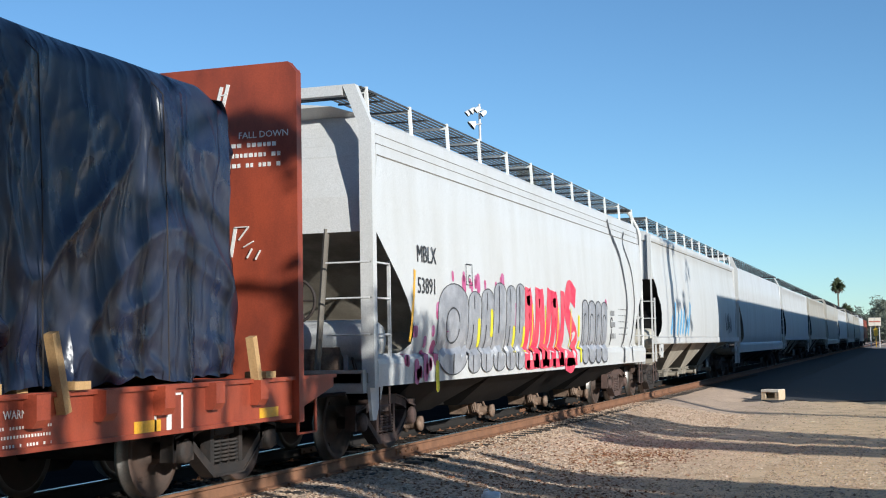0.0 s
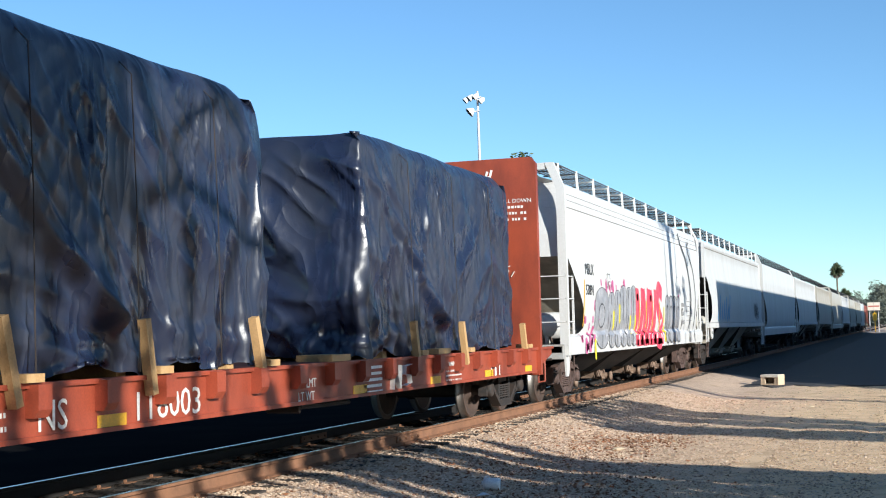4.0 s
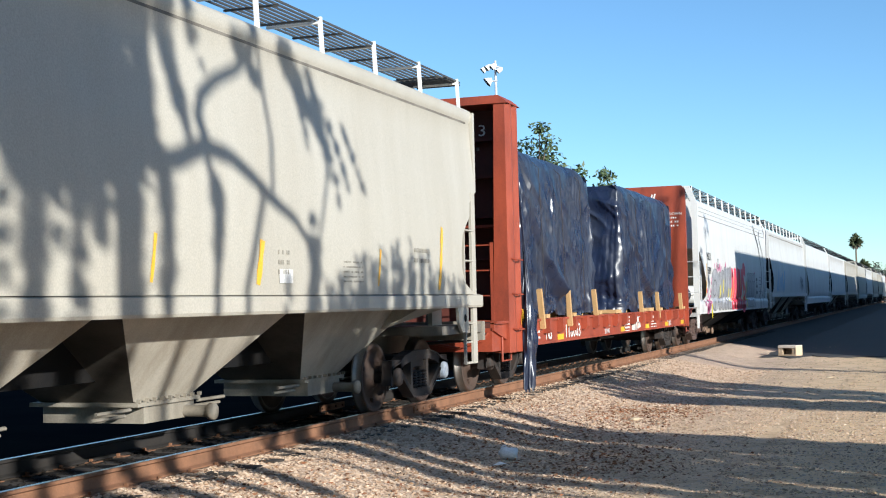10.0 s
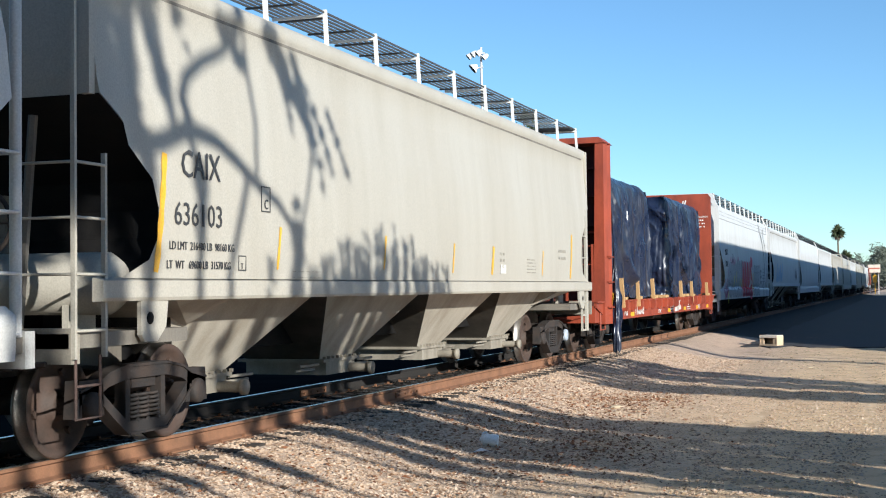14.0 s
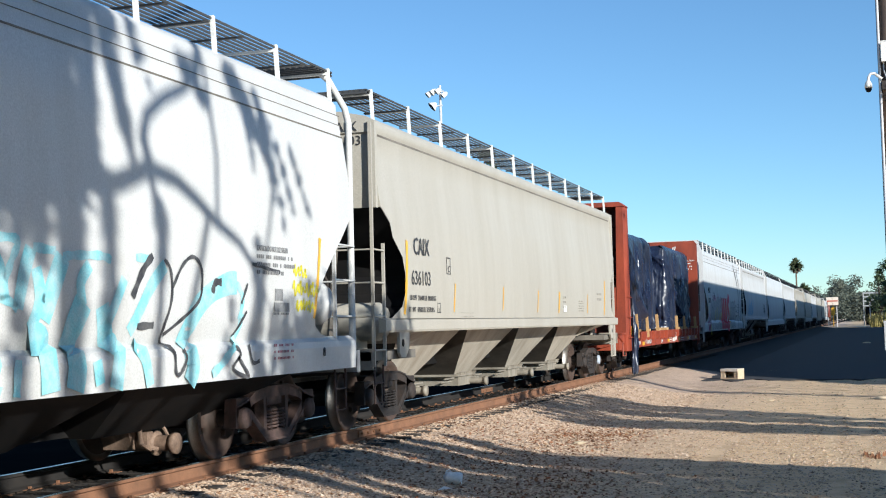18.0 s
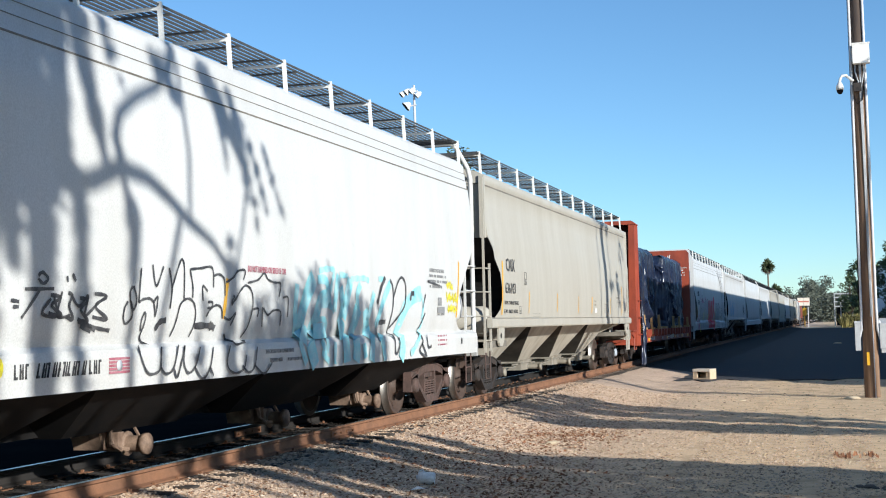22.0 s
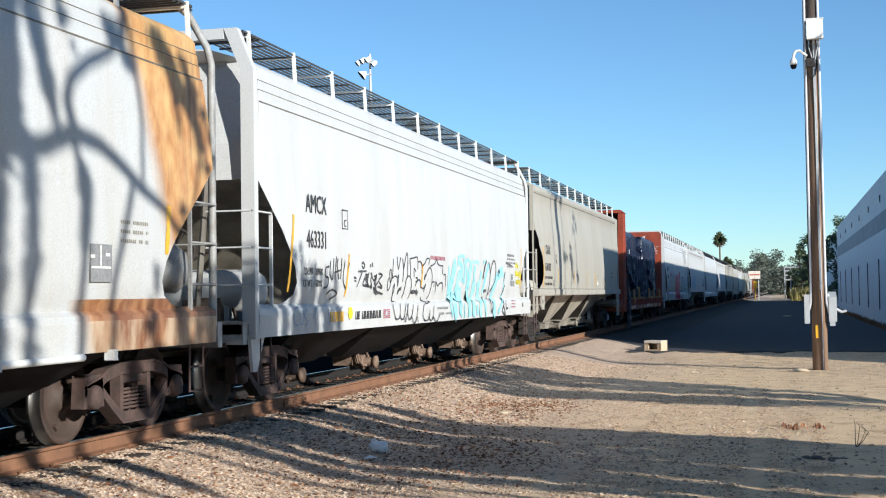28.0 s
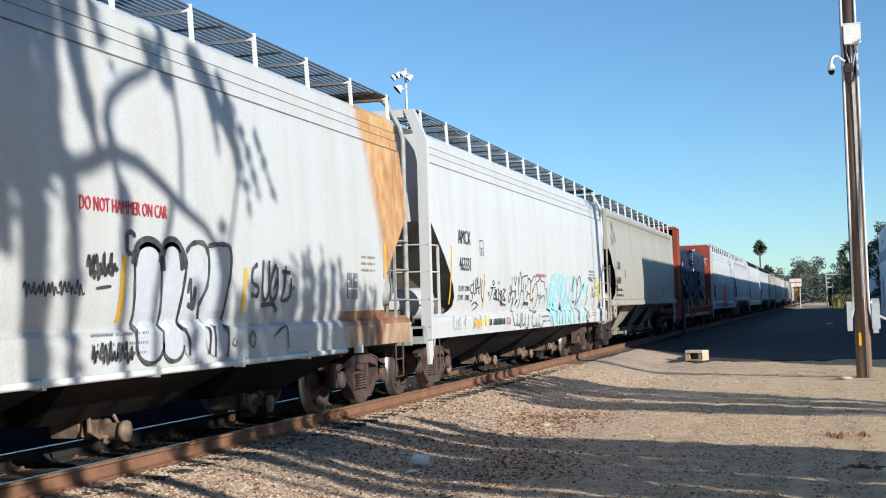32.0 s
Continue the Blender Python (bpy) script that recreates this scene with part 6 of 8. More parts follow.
for a in (0, 1):
    fr_.box(X, X + 0.004, 5.32 + 0.45 * a, 5.35 + 0.45 * a, 0.68, 1.04).box(X, X + 0.004, 5.32, 5.80, 0.68 + 0.34 * a, 0.70 + 0.34 * a)
fr_.box(X, X + 0.004, 5.52, 5.6, 0.72, 0.98)
part("inspection_frame", fr_, DECAL_WHITE, car_n)
YE = -8.19 + 0.326
for words, x, zz in [("NS"[i], 0.06 + 0.18 * i, 4.44) for i in range(2)] + [("118003"[i], -0.12 + 0.205 * i, 4.14) for i in range(6)]:
    part("lettering", text_mesh("lettering", words, 0.27, DECAL_WHITE, 1.15), None, car_n, at=Matrix.Translation((x, YE, zz)) @ TURN_END)
g = Geo()
rnd_ = random.Random(4)
for r in range(3):
    a = -0.6
    while a < 0.9:
        w = rnd_.uniform(0.03, 0.06)
        g.box(a, a + w, YE - 0.004, YE, 3.90 - 0.125 * r, 3.955 - 0.125 * r)
        a += w + (0.02 if rnd_.random() < 0.75 else 0.09)
tagged(part("small_print", g, GREY_PRINT, car_n), kind="stuff")
YF = 8.19 - 0.12
g = Geo()
for r in range(4):
    a = 0.35
    while a < 1.42:
        w = rnd_.uniform(0.025, 0.05)
        if r:
            g.box(a, a + w, YF - 0.006, YF, 3.72 - 0.11 * r, 3.765 - 0.11 * r)
        a += w + (0.02 if rnd_.random() < 0.8 else 0.07)
tagged(part("small_print", g, DECAL_WHITE, car_n), kind="stuff")
g = Geo()
part("lettering", text_mesh("lettering", "FALL DOWN", 0.10, DECAL_WHITE, 1.05), None, car_n, at=Matrix.Translation((0.90, YF - 0.006, 3.71)) @ TURN_END)
for k in range(2):
    g.beam((0.62 + 0.08 * k, YF - 0.004, 4.02), (0.70 + 0.08 * k, YF - 0.004, 4.30 + 0.02 * k), 0.04, 0.01)
g.beam((0.66, YF - 0.004, 4.10), (0.74, YF - 0.004, 4.12), 0.03, 0.01).beam((0.70, YF - 0.004, 4.20), (0.77, YF - 0.004, 4.22), 0.03, 0.01)
for a, b in (((0.80, 2.42), (0.86, 2.74)), ((0.86, 2.74), (1.02, 2.74)), ((1.02, 2.74), (0.90, 2.60)), ((0.96, 2.52), (1.08, 2.58)), ((1.0, 2.40), (1.06, 2.50)), ((1.10, 2.38), (1.16, 2.48))):
    g.beam((a[0], YF - 0.004, a[1]), (b[0], YF - 0.004, b[1]), 0.04, 0.01)
part("chalk_mark", g, DECAL_WHITE, car_n, "white chalk scrawl")
# chalk initials on the rear post
Paint("round", 0.03).curve([(-8.05, 1.05), (-7.95, 1.3), (-7.9, 1.1), (-7.85, 1.3)], 0.025).done(car_n, "chalk_mark", DECAL_YELLOW)


# ---- load on the flat car ----
def rides(ob):
    """Things that lie on the flat car roll along with it."""
    CARS.append((ob, 4.76))
    return ob


def add_prop(s, lean, hgt, seed):
    rnd = random.Random(seed)
    st = thing("timber_stake", "pale sawn timber stake in a side pocket of the flat car", "timber", "stakes of the flat car")
    part("post", Geo().beam((1.57, s, 0.95), (1.56, s + lean, 1.12 + hgt), 0.085, 0.085), LUMBER, st)
    part("block", Geo().box(1.38, 1.62, s + 0.06, s + 0.28, 1.125, 1.19), LUMBER, st)
    rides(st)


for i, (s, lean, h) in enumerate(((-6.55, -0.16, 0.5), (-4.7, -0.10, 0.48), (-2.6, -0.18, 0.5), (1.9, -0.12, 0.46), (3.95, -0.16, 0.45), (7.2, -0.14, 0.42))):
    add_prop(s, lean, h, i)
for i, s in enumerate((-0.7, 2.9)):
    pk = rides(tagged(part("timber_block", Geo().box(1.15, 1.60, s - 0.26, s + 0.26, 1.125, 1.20), LUMBER), "sawn timber dunnage block under the load", "timber", "dunnage blocks"))

# the loose tail of the tarp that hangs over the car's side
tail = Geo()
v, f = [], []
NA = 28
for j in range(61):
    q = j / 60
    zz = 3.55 - 3.55 * q
    w = 0.035 + 0.17 * smooth_step((q - 0.38) / 0.3) * (1 - 0.35 * smooth_step((q - 0.8) / 0.2)) + 0.03 * noise.noise((q * 9, 1, 1))
    for i in range(NA):
        a = i / NA * 2 * math.pi
        r = abs(w) * (0.8 + 0.35 * math.cos(3 * a + q * 5) * (0.4 + 0.6 * q) + 0.30 * math.cos(7 * a - q * 7) + 0.5 * noise.noise((math.cos(a) * 2.4, math.sin(a) * 2.4, zz * 3.2)))
        v.append((1.60 + 0.06 * q + r * 0.5 * math.cos(a), -7.98 + 0.07 * math.sin(q * 4) + 0.22 * smooth_step(q / 0.6) + r * math.sin(a), zz + (0.12 * noise.noise((math.cos(a) * 3, math.sin(a) * 3, 5)) if j == 60 else 0)))
f = [(j * NA + i, j * NA + (i + 1) % NA, (j + 1) * NA + (i + 1) % NA, (j + 1) * NA + i) for j in range(60) for i in range(NA)]
rides(tagged(part("loose_tarp", tail.add(v, f, True), TARP), "twisted black tarp tail hanging down to the rail", "tarp"))
# ---- ground ----
def ground_z(x, y):
    """Lane level, with the ballast shoulder that rises to the rails."""
    a = abs(x)
    if a < 0.9:
        return -0.19
    sh = 1 - smooth_step((a - 0.9) / 2.6)
    fade = smooth_step((a - 0.9) / 0.6)
    rut = 0.0
    if 4.5 < x < 9.5:
        for c in (5.3, 6.9, 7.9):
            rut -= 0.02 * math.exp(-((x - c - 0.5 * math.sin(y * 0.09 + c)) / 0.14) ** 2)
    return -0.48 + rut + sh * 0.29 + fade * (0.035 * noise.noise((x * 0.35, y * 0.35, 0.0)) + 0.014 * noise.noise((x * 1.6, y * 1.6, 3.0)))


def ground_sheet():
    g = Geo()
    xs = [-2500, -600, -200, -80, -40, -20] + [-12 + 0.25 * k for k in range(105)] + [18, 24, 40, 80, 200, 600, 2500]
    ys = [-2500, -400, -80, -30, -12] + [-4 + 0.3 * k for k in range(214)] + [62 + 3 * k for k in range(30)] + [170, 220, 320, 600, 1200, 4000]
    v = [(x, y, ground_z(x, y) if abs(x) < 40 and -30 < y < 300 else -0.48) for y in ys for x in xs]
    n = len(xs)
    f = [(j * n + i, j * n + i + 1, (j + 1) * n + i + 1, (j + 1) * n + i) for j in range(len(ys) - 1) for i in range(n - 1)]
    return g.add(v, f, True)


def ground_material():
    """Grey crushed stone by the rails that gives way to tan dust; brown litter in patches. Shade is painted in between
    the rails and beside the warehouse.
    """
    m = bpy.data.materials.new("gravel_and_dust")
    m.use_nodes = True
    nt = m.node_tree
    b = nt.nodes["Principled BSDF"]
    b.inputs["Roughness"].default_value = 0.95
    b.inputs["Specular IOR Level"].default_value = 0.2
    geo = nt.nodes.new("ShaderNodeNewGeometry")

    def noise_node(scale, detail=6, rough=0.6):
        n = nt.nodes.new("ShaderNodeTexNoise")
        n.inputs["Scale"].default_value, n.inputs["Detail"].default_value, n.inputs["Roughness"].default_value = scale, detail, rough
        nt.links.new(geo.outputs["Position"], n.inputs["Vector"])
        return n.outputs["Fac"]

    def ramp(src, lo, hi, a=0.0, c=1.0):
        r = nt.nodes.new("ShaderNodeMapRange")
        for k, val in (("From Min", lo), ("From Max", hi), ("To Min", a), ("To Max", c)):
            r.inputs[k].default_value = val
        nt.links.new(src, r.inputs["Value"])
        return r.outputs[0]

    def mix(fac, a, c, mode="MIX"):
        x = nt.nodes.new("ShaderNodeMix")
        x.data_type, x.blend_type = "RGBA", mode
        for sock, val in ((0, fac), (6, a), (7, c)):
            if isinstance(val, tuple):
                x.inputs[sock].default_value = (*val, 1)
            elif isinstance(val, float):
                x.inputs[sock].default_value = val
            else:
                nt.links.new(val, x.inputs[sock])
        return x.outputs[2]

    sep = nt.nodes.new("ShaderNodeSeparateXYZ")
    nt.links.new(geo.outputs["Position"], sep.inputs[0])
    big, mid, fine = noise_node(0.35), noise_node(2.2), noise_node(24, 5, 0.7)
    wob = nt.nodes.new("ShaderNodeMath")
    wob.operation = "MULTIPLY_ADD"
    wob.inputs[1].default_value, wob.inputs[2].default_value = 4.0, -2.0
    nt.links.new(big, wob.inputs[0])
    addx = nt.nodes.new("ShaderNodeMath")
    nt.links.new(sep.outputs["X"], addx.inputs[0])
    nt.links.new(wob.outputs[0], addx.inputs[1])
    stone = mix(ramp(fine, 0.35, 0.65), (0.49, 0.34, 0.24), (0.77, 0.595, 0.45))
    dust = mix(ramp(mid, 0.35, 0.7), (0.76, 0.535, 0.32), (0.60, 0.39, 0.215))
    dust = mix(ramp(fine, 0.3, 0.75), dust, (0.79, 0.60, 0.385))
    base = mix(ramp(addx.outputs[0], 2.6, 6.2), stone, dust)
    litter = mix(ramp(mid, 0.52, 0.74, 0.0, 0.55), base, (0.27, 0.15, 0.075))
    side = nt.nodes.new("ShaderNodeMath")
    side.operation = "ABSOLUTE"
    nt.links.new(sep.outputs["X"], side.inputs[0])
    # the train's shade painted as near-black ground between the rails
    track_shaded = mix(ramp(side.outputs[0], 0.60, 0.95), (0.014, 0.012, 0.011), litter)
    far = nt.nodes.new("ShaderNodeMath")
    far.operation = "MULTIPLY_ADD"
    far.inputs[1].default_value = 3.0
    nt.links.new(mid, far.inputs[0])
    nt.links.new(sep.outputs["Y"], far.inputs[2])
    # warehouse shade painted into the lane as darker ground
    lane_shade = mix(ramp(fine, 0.35, 0.65), (0.045, 0.042, 0.04), (0.09, 0.082, 0.072))
    lane_shaded = mix(ramp(far.outputs[0], 47.6, 49.2), track_shaded, mix(ramp(far.outputs[0], 229.0, 236.0), lane_shade, track_shaded))
    nt.links.new(lane_shaded, b.inputs["Base Color"])
    bp = nt.nodes.new("ShaderNodeBump")
    bp.inputs["Strength"].default_value, bp.inputs["Distance"].default_value = 0.9, 0.03
    nt.links.new(fine, bp.inputs["Height"])
    nt.links.new(bp.outputs[0], b.inputs["Normal"])
    return m


def island_material(name, colors, rough=0.9):
    """Each loose piece takes its own tint."""
    m = bpy.data.materials.new(name)
    m.use_nodes = True
    nt = m.node_tree
    b = nt.nodes["Principled BSDF"]
    b.inputs["Roughness"].default_value = rough
    b.inputs["Specular IOR Level"].default_value = 0.25
    geo = nt.nodes.new("ShaderNodeNewGeometry")
    r = nt.nodes.new("ShaderNodeValToRGB")
    el = r.color_ramp.elements
    el[0].position, el[0].color = 0.0, (*colors[0], 1)
    el[1].position, el[1].color = 1.0, (*colors[-1], 1)
    for i, c in enumerate(colors[1:-1]):
        el.new((i + 1) / (len(colors) - 1)).color = (*c, 1)
    nt.links.new(geo.outputs["Random Per Island"], r.inputs[0])
    nt.links.new(r.outputs[0], b.inputs["Base Color"])
    return m


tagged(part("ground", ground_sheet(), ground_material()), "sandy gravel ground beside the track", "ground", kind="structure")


def pebbles(n, seed, area, size):
    """Loose stones, each a squashed octahedron turned at random; the smaller the farther."""
    rnd = random.Random(seed)
    v, f = [], []
    for _ in range(n):
        x, y = area(rnd)
        r = size(rnd)
        zz = ground_z(x, y) + r * 0.15
        a = rnd.uniform(0, 6.28)
        c, s = math.cos(a), math.sin(a)
        k = len(v)
        for dx, dy, dz in ((1, 0, 0), (0.1, 0.8, 0.1), (-0.9, 0.2, 0), (0, -0.75, 0.1), (0.15, 0.1, 0.45), (0, 0, -0.4)):
            dx, dy, dz = dx * rnd.uniform(0.75, 1.25), dy * rnd.uniform(0.75, 1.25), dz * rnd.uniform(0.8, 1.2)
            v.append((x + r * (dx * c - dy * s), y + r * (dx * s + dy * c), zz + r * dz))
        f += [(k, k + 1, k + 4), (k + 1, k + 2, k + 4), (k + 2, k + 3, k + 4), (k + 3, k, k + 4), (k + 1, k, k + 5), (k + 2, k + 1, k + 5), (k + 3, k + 2, k + 5), (k, k + 3, k + 5)]
    return Geo().add(v, f)


def near_bank(rnd):
    return 0.86 + (3.2 if rnd.random() < 0.86 else 6.5) * rnd.random() ** 1.2, 7.0 + 28 * rnd.random() ** 1.8


STONE = island_material("crushed_stone", [(0.20, 0.125, 0.085), (0.55, 0.41, 0.295), (0.65, 0.50, 0.37), (0.38, 0.245, 0.15), (0.74, 0.59, 0.455)])
DUSTY = island_material("dusty_pebble", [(0.34, 0.25, 0.15), (0.50, 0.38, 0.24), (0.56, 0.45, 0.31), (0.24, 0.16, 0.10)])
tagged(part("gravel", pebbles(42000, 5, near_bank, lambda r: 0.014 + 0.026 * r.random() ** 2), STONE, fix=False), "grey crushed stone along the track shoulder", "gravel", kind="stuff")
# these stones are coloured dark for the shade under the train
tagged(part("gravel", pebbles(5000, 9, lambda r: (-0.68 + 1.36 * r.random(), 2 + 48 * r.random()), lambda r: 0.02 + 0.03 * r.random()), island_material("shaded_ballast", [(0.006, 0.0055, 0.005), (0.022, 0.018, 0.015), (0.012, 0.01, 0.009)]), fix=False), "dark ballast between the rails, shade put into its colour", "gravel", kind="stuff")
tagged(part("gravel", pebbles(30000, 17, lambda r: (2.6 + 5.6 * r.random(), 8 + 17 * r.random() ** 1.3), lambda r: 0.009 + 0.016 * r.random() ** 2), STONE, fix=False), "small loose gravel over the near lane", "gravel", kind="stuff")
tagged(part("gravel", pebbles(9000, 13, lambda r: (3.5 + 8 * r.random(), 9 + 40 * r.random() ** 1.4), lambda r: 0.010 + 0.03 * r.random() ** 4), DUSTY, fix=False), "tan pebbles scattered on the dirt lane", "gravel", kind="stuff")


def litter_geo(n, seed):
    """Dead leaves and bark chips lying flat."""
    rnd = random.Random(seed)
    v, f = [], []
    hubs = [(1.5 + 3.0 * rnd.random(), 8 + 15 * rnd.random()) for _ in range(26)]
    for _ in range(n):
        hx, hy = rnd.choice(hubs)
        x, y = hx + rnd.gauss(0, 0.5), hy + rnd.gauss(0, 1.1)
        if x < 0.9:
            continue
        a, ln, w = rnd.uniform(0, 6.28), rnd.uniform(0.014, 0.04), rnd.uniform(0.005, 0.012)
        zz = ground_z(x, y) + 0.012
        k = len(v)
        c, s = math.cos(a), math.sin(a)
        for p, q, h in ((ln, 0, 0.012), (0, w, 0.004), (-ln, 0, 0.01), (0, -w, 0.016)):
            v.append((x + p * c - q * s, y + p * s + q * c, zz + h * rnd.random() * 2))
        f.append((k, k + 1, k + 2, k + 3))
    return Geo().add(v, f)


LITTER = island_material("dead_leaf", [(0.12, 0.055, 0.03), (0.26, 0.11, 0.055), (0.18, 0.09, 0.05), (0.32, 0.20, 0.11)])
tagged(part("leaf_litter", litter_geo(4200, 3), LITTER, fix=False), "brown dead leaves strewn over the gravel", "leaf litter", kind="stuff")

# apron colour that holds the warehouse's shade
APRON_SHADE = material("shaded_apron", (0.028, 0.028, 0.03), 0.9, second=(0.045, 0.042, 0.04), scale=0.7, amount=0.8, grain=45, bump=0.5)


def patch_sheet(x0, x1, y0, y1, seed, z, wob=0.7, n=44):
    """A thin pavement sheet with an uneven edge."""
    rim = []
    for k in range(n):
        q = k / n * 4
        e, r = int(q), q - int(q)
        p = [(x0 + (x1 - x0) * r, y0), (x1, y0 + (y1 - y0) * r), (x1 - (x1 - x0) * r, y1), (x0, y1 - (y1 - y0) * r)][e]
        rim.append((p[0] + wob * 0.4 * noise.noise((k * 0.7, seed, 0)), p[1] + wob * 2 * noise.noise((k * 0.9, seed, 5))))
    v = [(x, y, z) for x, y in rim] + [(x, y, z - 0.08) for x, y in rim]
    return Geo().add(v, [tuple(range(n))] + [(i, i + n, (i + 1) % n + n, (i + 1) % n) for i in range(n)])


# dark sheet laid where the warehouse's shade falls, as painted shade
tagged(part("pavement", patch_sheet(2.1, 12.3, 41.5, 228, 2, -0.445, n=88), APRON_SHADE), "dark apron sheet standing in for the warehouse's shade", "pavement", kind="structure")
tagged(part("road", patch_sheet(-16, -1.7, -40, 330, 6, -0.26, 0.1), ROAD), "dark asphalt street behind the track", "road", kind="structure")
far_dirt = tagged(part("pavement", patch_sheet(1.9, 16, 240, 252, 8, -0.43, 0.3), material("pale_concrete", (0.48, 0.43, 0.35), 0.9, amount=0.4)), "pale concrete crossing beyond the warehouse", "pavement", kind="structure")


# ---- track ----
def rail_geo(x):
    prof = [(-0.07, -0.18), (0.07, -0.18), (0.07, -0.165), (0.012, -0.145), (0.010, -0.045), (0.036, -0.03), (0.036, -0.006), (0.028, -0.001), (-0.028, -0.001), (-0.036, -0.006), (-0.036, -0.03), (-0.010, -0.045), (-0.012, -0.145), (-0.07, -0.165)]
    return Geo().prism([(x + a, b) for a, b in prof], "y", -60, 420)


# far rail steel, blackened to put the train's shade into its colour
RAIL_SHADED = material("shaded_rail_steel", (0.016, 0.014, 0.013), 0.8, second=(0.03, 0.024, 0.02), scale=4, amount=0.6)
for x in (0.7525, -0.7525):
    rl = tagged(part("rail", rail_geo(x), RAIL if x > 0 else RAIL_SHADED), "rust-brown steel rail with a polished head", "rail", "rails", "structure")
    part("rail_head", Geo().box(x - 0.026, x + 0.026, -60, 420, -0.0005, 0.002), RAIL_TOP, rl, "polished running surface")
    for y in (18.2, 29.9):
        bar = Geo().box(x - 0.035, x - 0.012, y - 0.45, y + 0.45, -0.14, -0.05).box(x + 0.012, x + 0.035, y - 0.45, y + 0.45, -0.14, -0.05)
        for k in range(4):
            bar.tube([(x + 0.03, y - 0.36 + 0.24 * k, -0.095), (x + 0.06, y - 0.36 + 0.24 * k, -0.095)], 0.018, 6)
        part("joint_bar", bar, RAIL, rl)


def tie_geo():
    return Geo().box(-1.3, 1.3, -0.115, 0.115, -0.33, -0.185)


tie_mesh = tie_geo().mesh("tie", TIE)
plate_mesh = Geo().box(-0.17, 0.17, -0.09, 0.09, -0.188, -0.176).box(0.085, 0.115, -0.05, -0.02, -0.18, -0.145).box(-0.115, -0.085, 0.02, 0.05, -0.18, -0.145).mesh("tie_plate", RAIL)
for k in range(110):
    y = 4 + k * 0.533
    tr_ = tagged(new("tie", tie_mesh), "weathered dark timber tie half buried in ballast", "railway tie", "ties of the track", "structure")
    tr_.location = (0.02 * math.sin(k * 7.3), y, 0)
    for x in (-0.7525, 0.7525):
        part("tie_plate", plate_mesh, None, tr_, at=pose(x, 0, 0))

# ---- warehouse ----
wh = thing("warehouse", "white tilt-up warehouse with a grey band under its roof", "building")
for k in range(9):
    y0 = 39.0 + k * 9.44
    part("wall_panel", Geo().box(12.5, 12.7, y0 + 0.015, y0 + 9.425, -0.6, 7.0), WALL_WHITE, wh)
    part("wall_band", Geo().box(12.485, 12.5, y0 + 0.015, y0 + 9.425, 4.3, 5.2), WALL_GREY, wh)
    slot = Geo().box(12.47, 12.5, y0 + 4.3, y0 + 4.62, 0.35, 2.9).box(12.46, 12.48, y0 + 4.24, y0 + 4.30, 0.30, 2.95)
    part("vent_slot", slot, BLACK, wh)
    part("scupper", Geo().box(12.46, 12.5, y0 + 2.3, y0 + 2.6, 5.75, 6.1), BLACK, wh)
part("roof", Geo().box(12.7, 42, 39.0, 123.96, 6.4, 6.6), WALL_GREY, wh)
part("end_wall", Geo().box(12.7, 42, 39.0, 39.2, -0.6, 7.0).box(12.7, 42, 123.76, 123.96, -0.6, 7.0), WALL_WHITE, wh)
# unseen wedge added to slant the edge of the warehouse's shadow
part("shadow_wedge", Geo().prism([(33.2, -0.6), (33.2, 0.0), (35.6, 1.2), (39.0, 2.9), (39.0, -0.6)], "x", 12.45, 12.75), WALL_WHITE, wh)

# mostly hidden block, added to throw shade on the far cars
shed = thing("shade_shed", "long white block added to shade the far cars", "building")
part("wall", Geo().box(13.4, 13.6, 126, 226, -0.6, 7.5), WALL_WHITE, shed)
part("roof", Geo().box(13.6, 26, 126, 226, 7.0, 7.2), WALL_GREY, shed)
part("end_wall", Geo().box(13.6, 26, 126, 126.2, -0.6, 7.5), WALL_WHITE, shed)

# ---- utility pole ----
up = thing("utility_pole", "weathered wooden utility pole with conduits and meter boxes", "pole", at=pose(8.50, 32.4, -0.5, 0, -0.2, 0))
part("shaft", Geo().tube([(0, 0, 0), (0.005, 0, 3), (0, 0, 7.2)], [0.18, 0.17, 0.155], 18, True), POLE_WOOD, up)
part("shaft_top", Geo().tube([(0, 0, 7.2), (0.01, 0, 11.6)], [0.156, 0.13], 18, True), POLE_TAR, up, "dark creosoted pole top")
for x, y in ((-0.17, -0.09), (0.16, -0.12)):
    part("conduit", Geo().tube([(x * 1.9, y, 1.25), (x * 1.5, y, 1.35), (x * 1.08, y - 0.02, 1.6), (x, y, 2.1), (x * 0.9, y, 11.4)], 0.032, 8, True), CONDUIT, up)
part("ground_wire", Geo().tube([(0.07, -0.17, 0.0), (0.06, -0.168, 3.5), (0.05, -0.16, 8.0)], 0.014, 6, True), CONDUIT, up)
part("cable", Geo().tube([(-0.20, 0.02, 2.2), (-0.185, 0.02, 6.0), (-0.17, 0.02, 11.0)], 0.02, 6, True), BLACK, up)
part("meter_box", Geo().prism([(-0.18, 1.16), (0.10, 1.16), (0.10, 1.86), (-0.18, 1.74)], "x", 0.22, 0.40).box(0.24, 0.36, -0.16, 0.06, 1.06, 1.16), BOX_GREY, up)
part("meter_box", Geo().box(-0.33, -0.21, -0.15, 0.10, 1.12, 1.76).box(-0.34, -0.20, -0.16, 0.11, 1.75, 1.80), BOX_GREY, up)
part("conduit", Geo().tube([(0.2, -0.12, 1.8), (0.3, -0.12, 1.5), (0.52, -0.14, 1.38), (0.62, -0.14, 1.42)], 0.035, 8, True), CONDUIT, up)
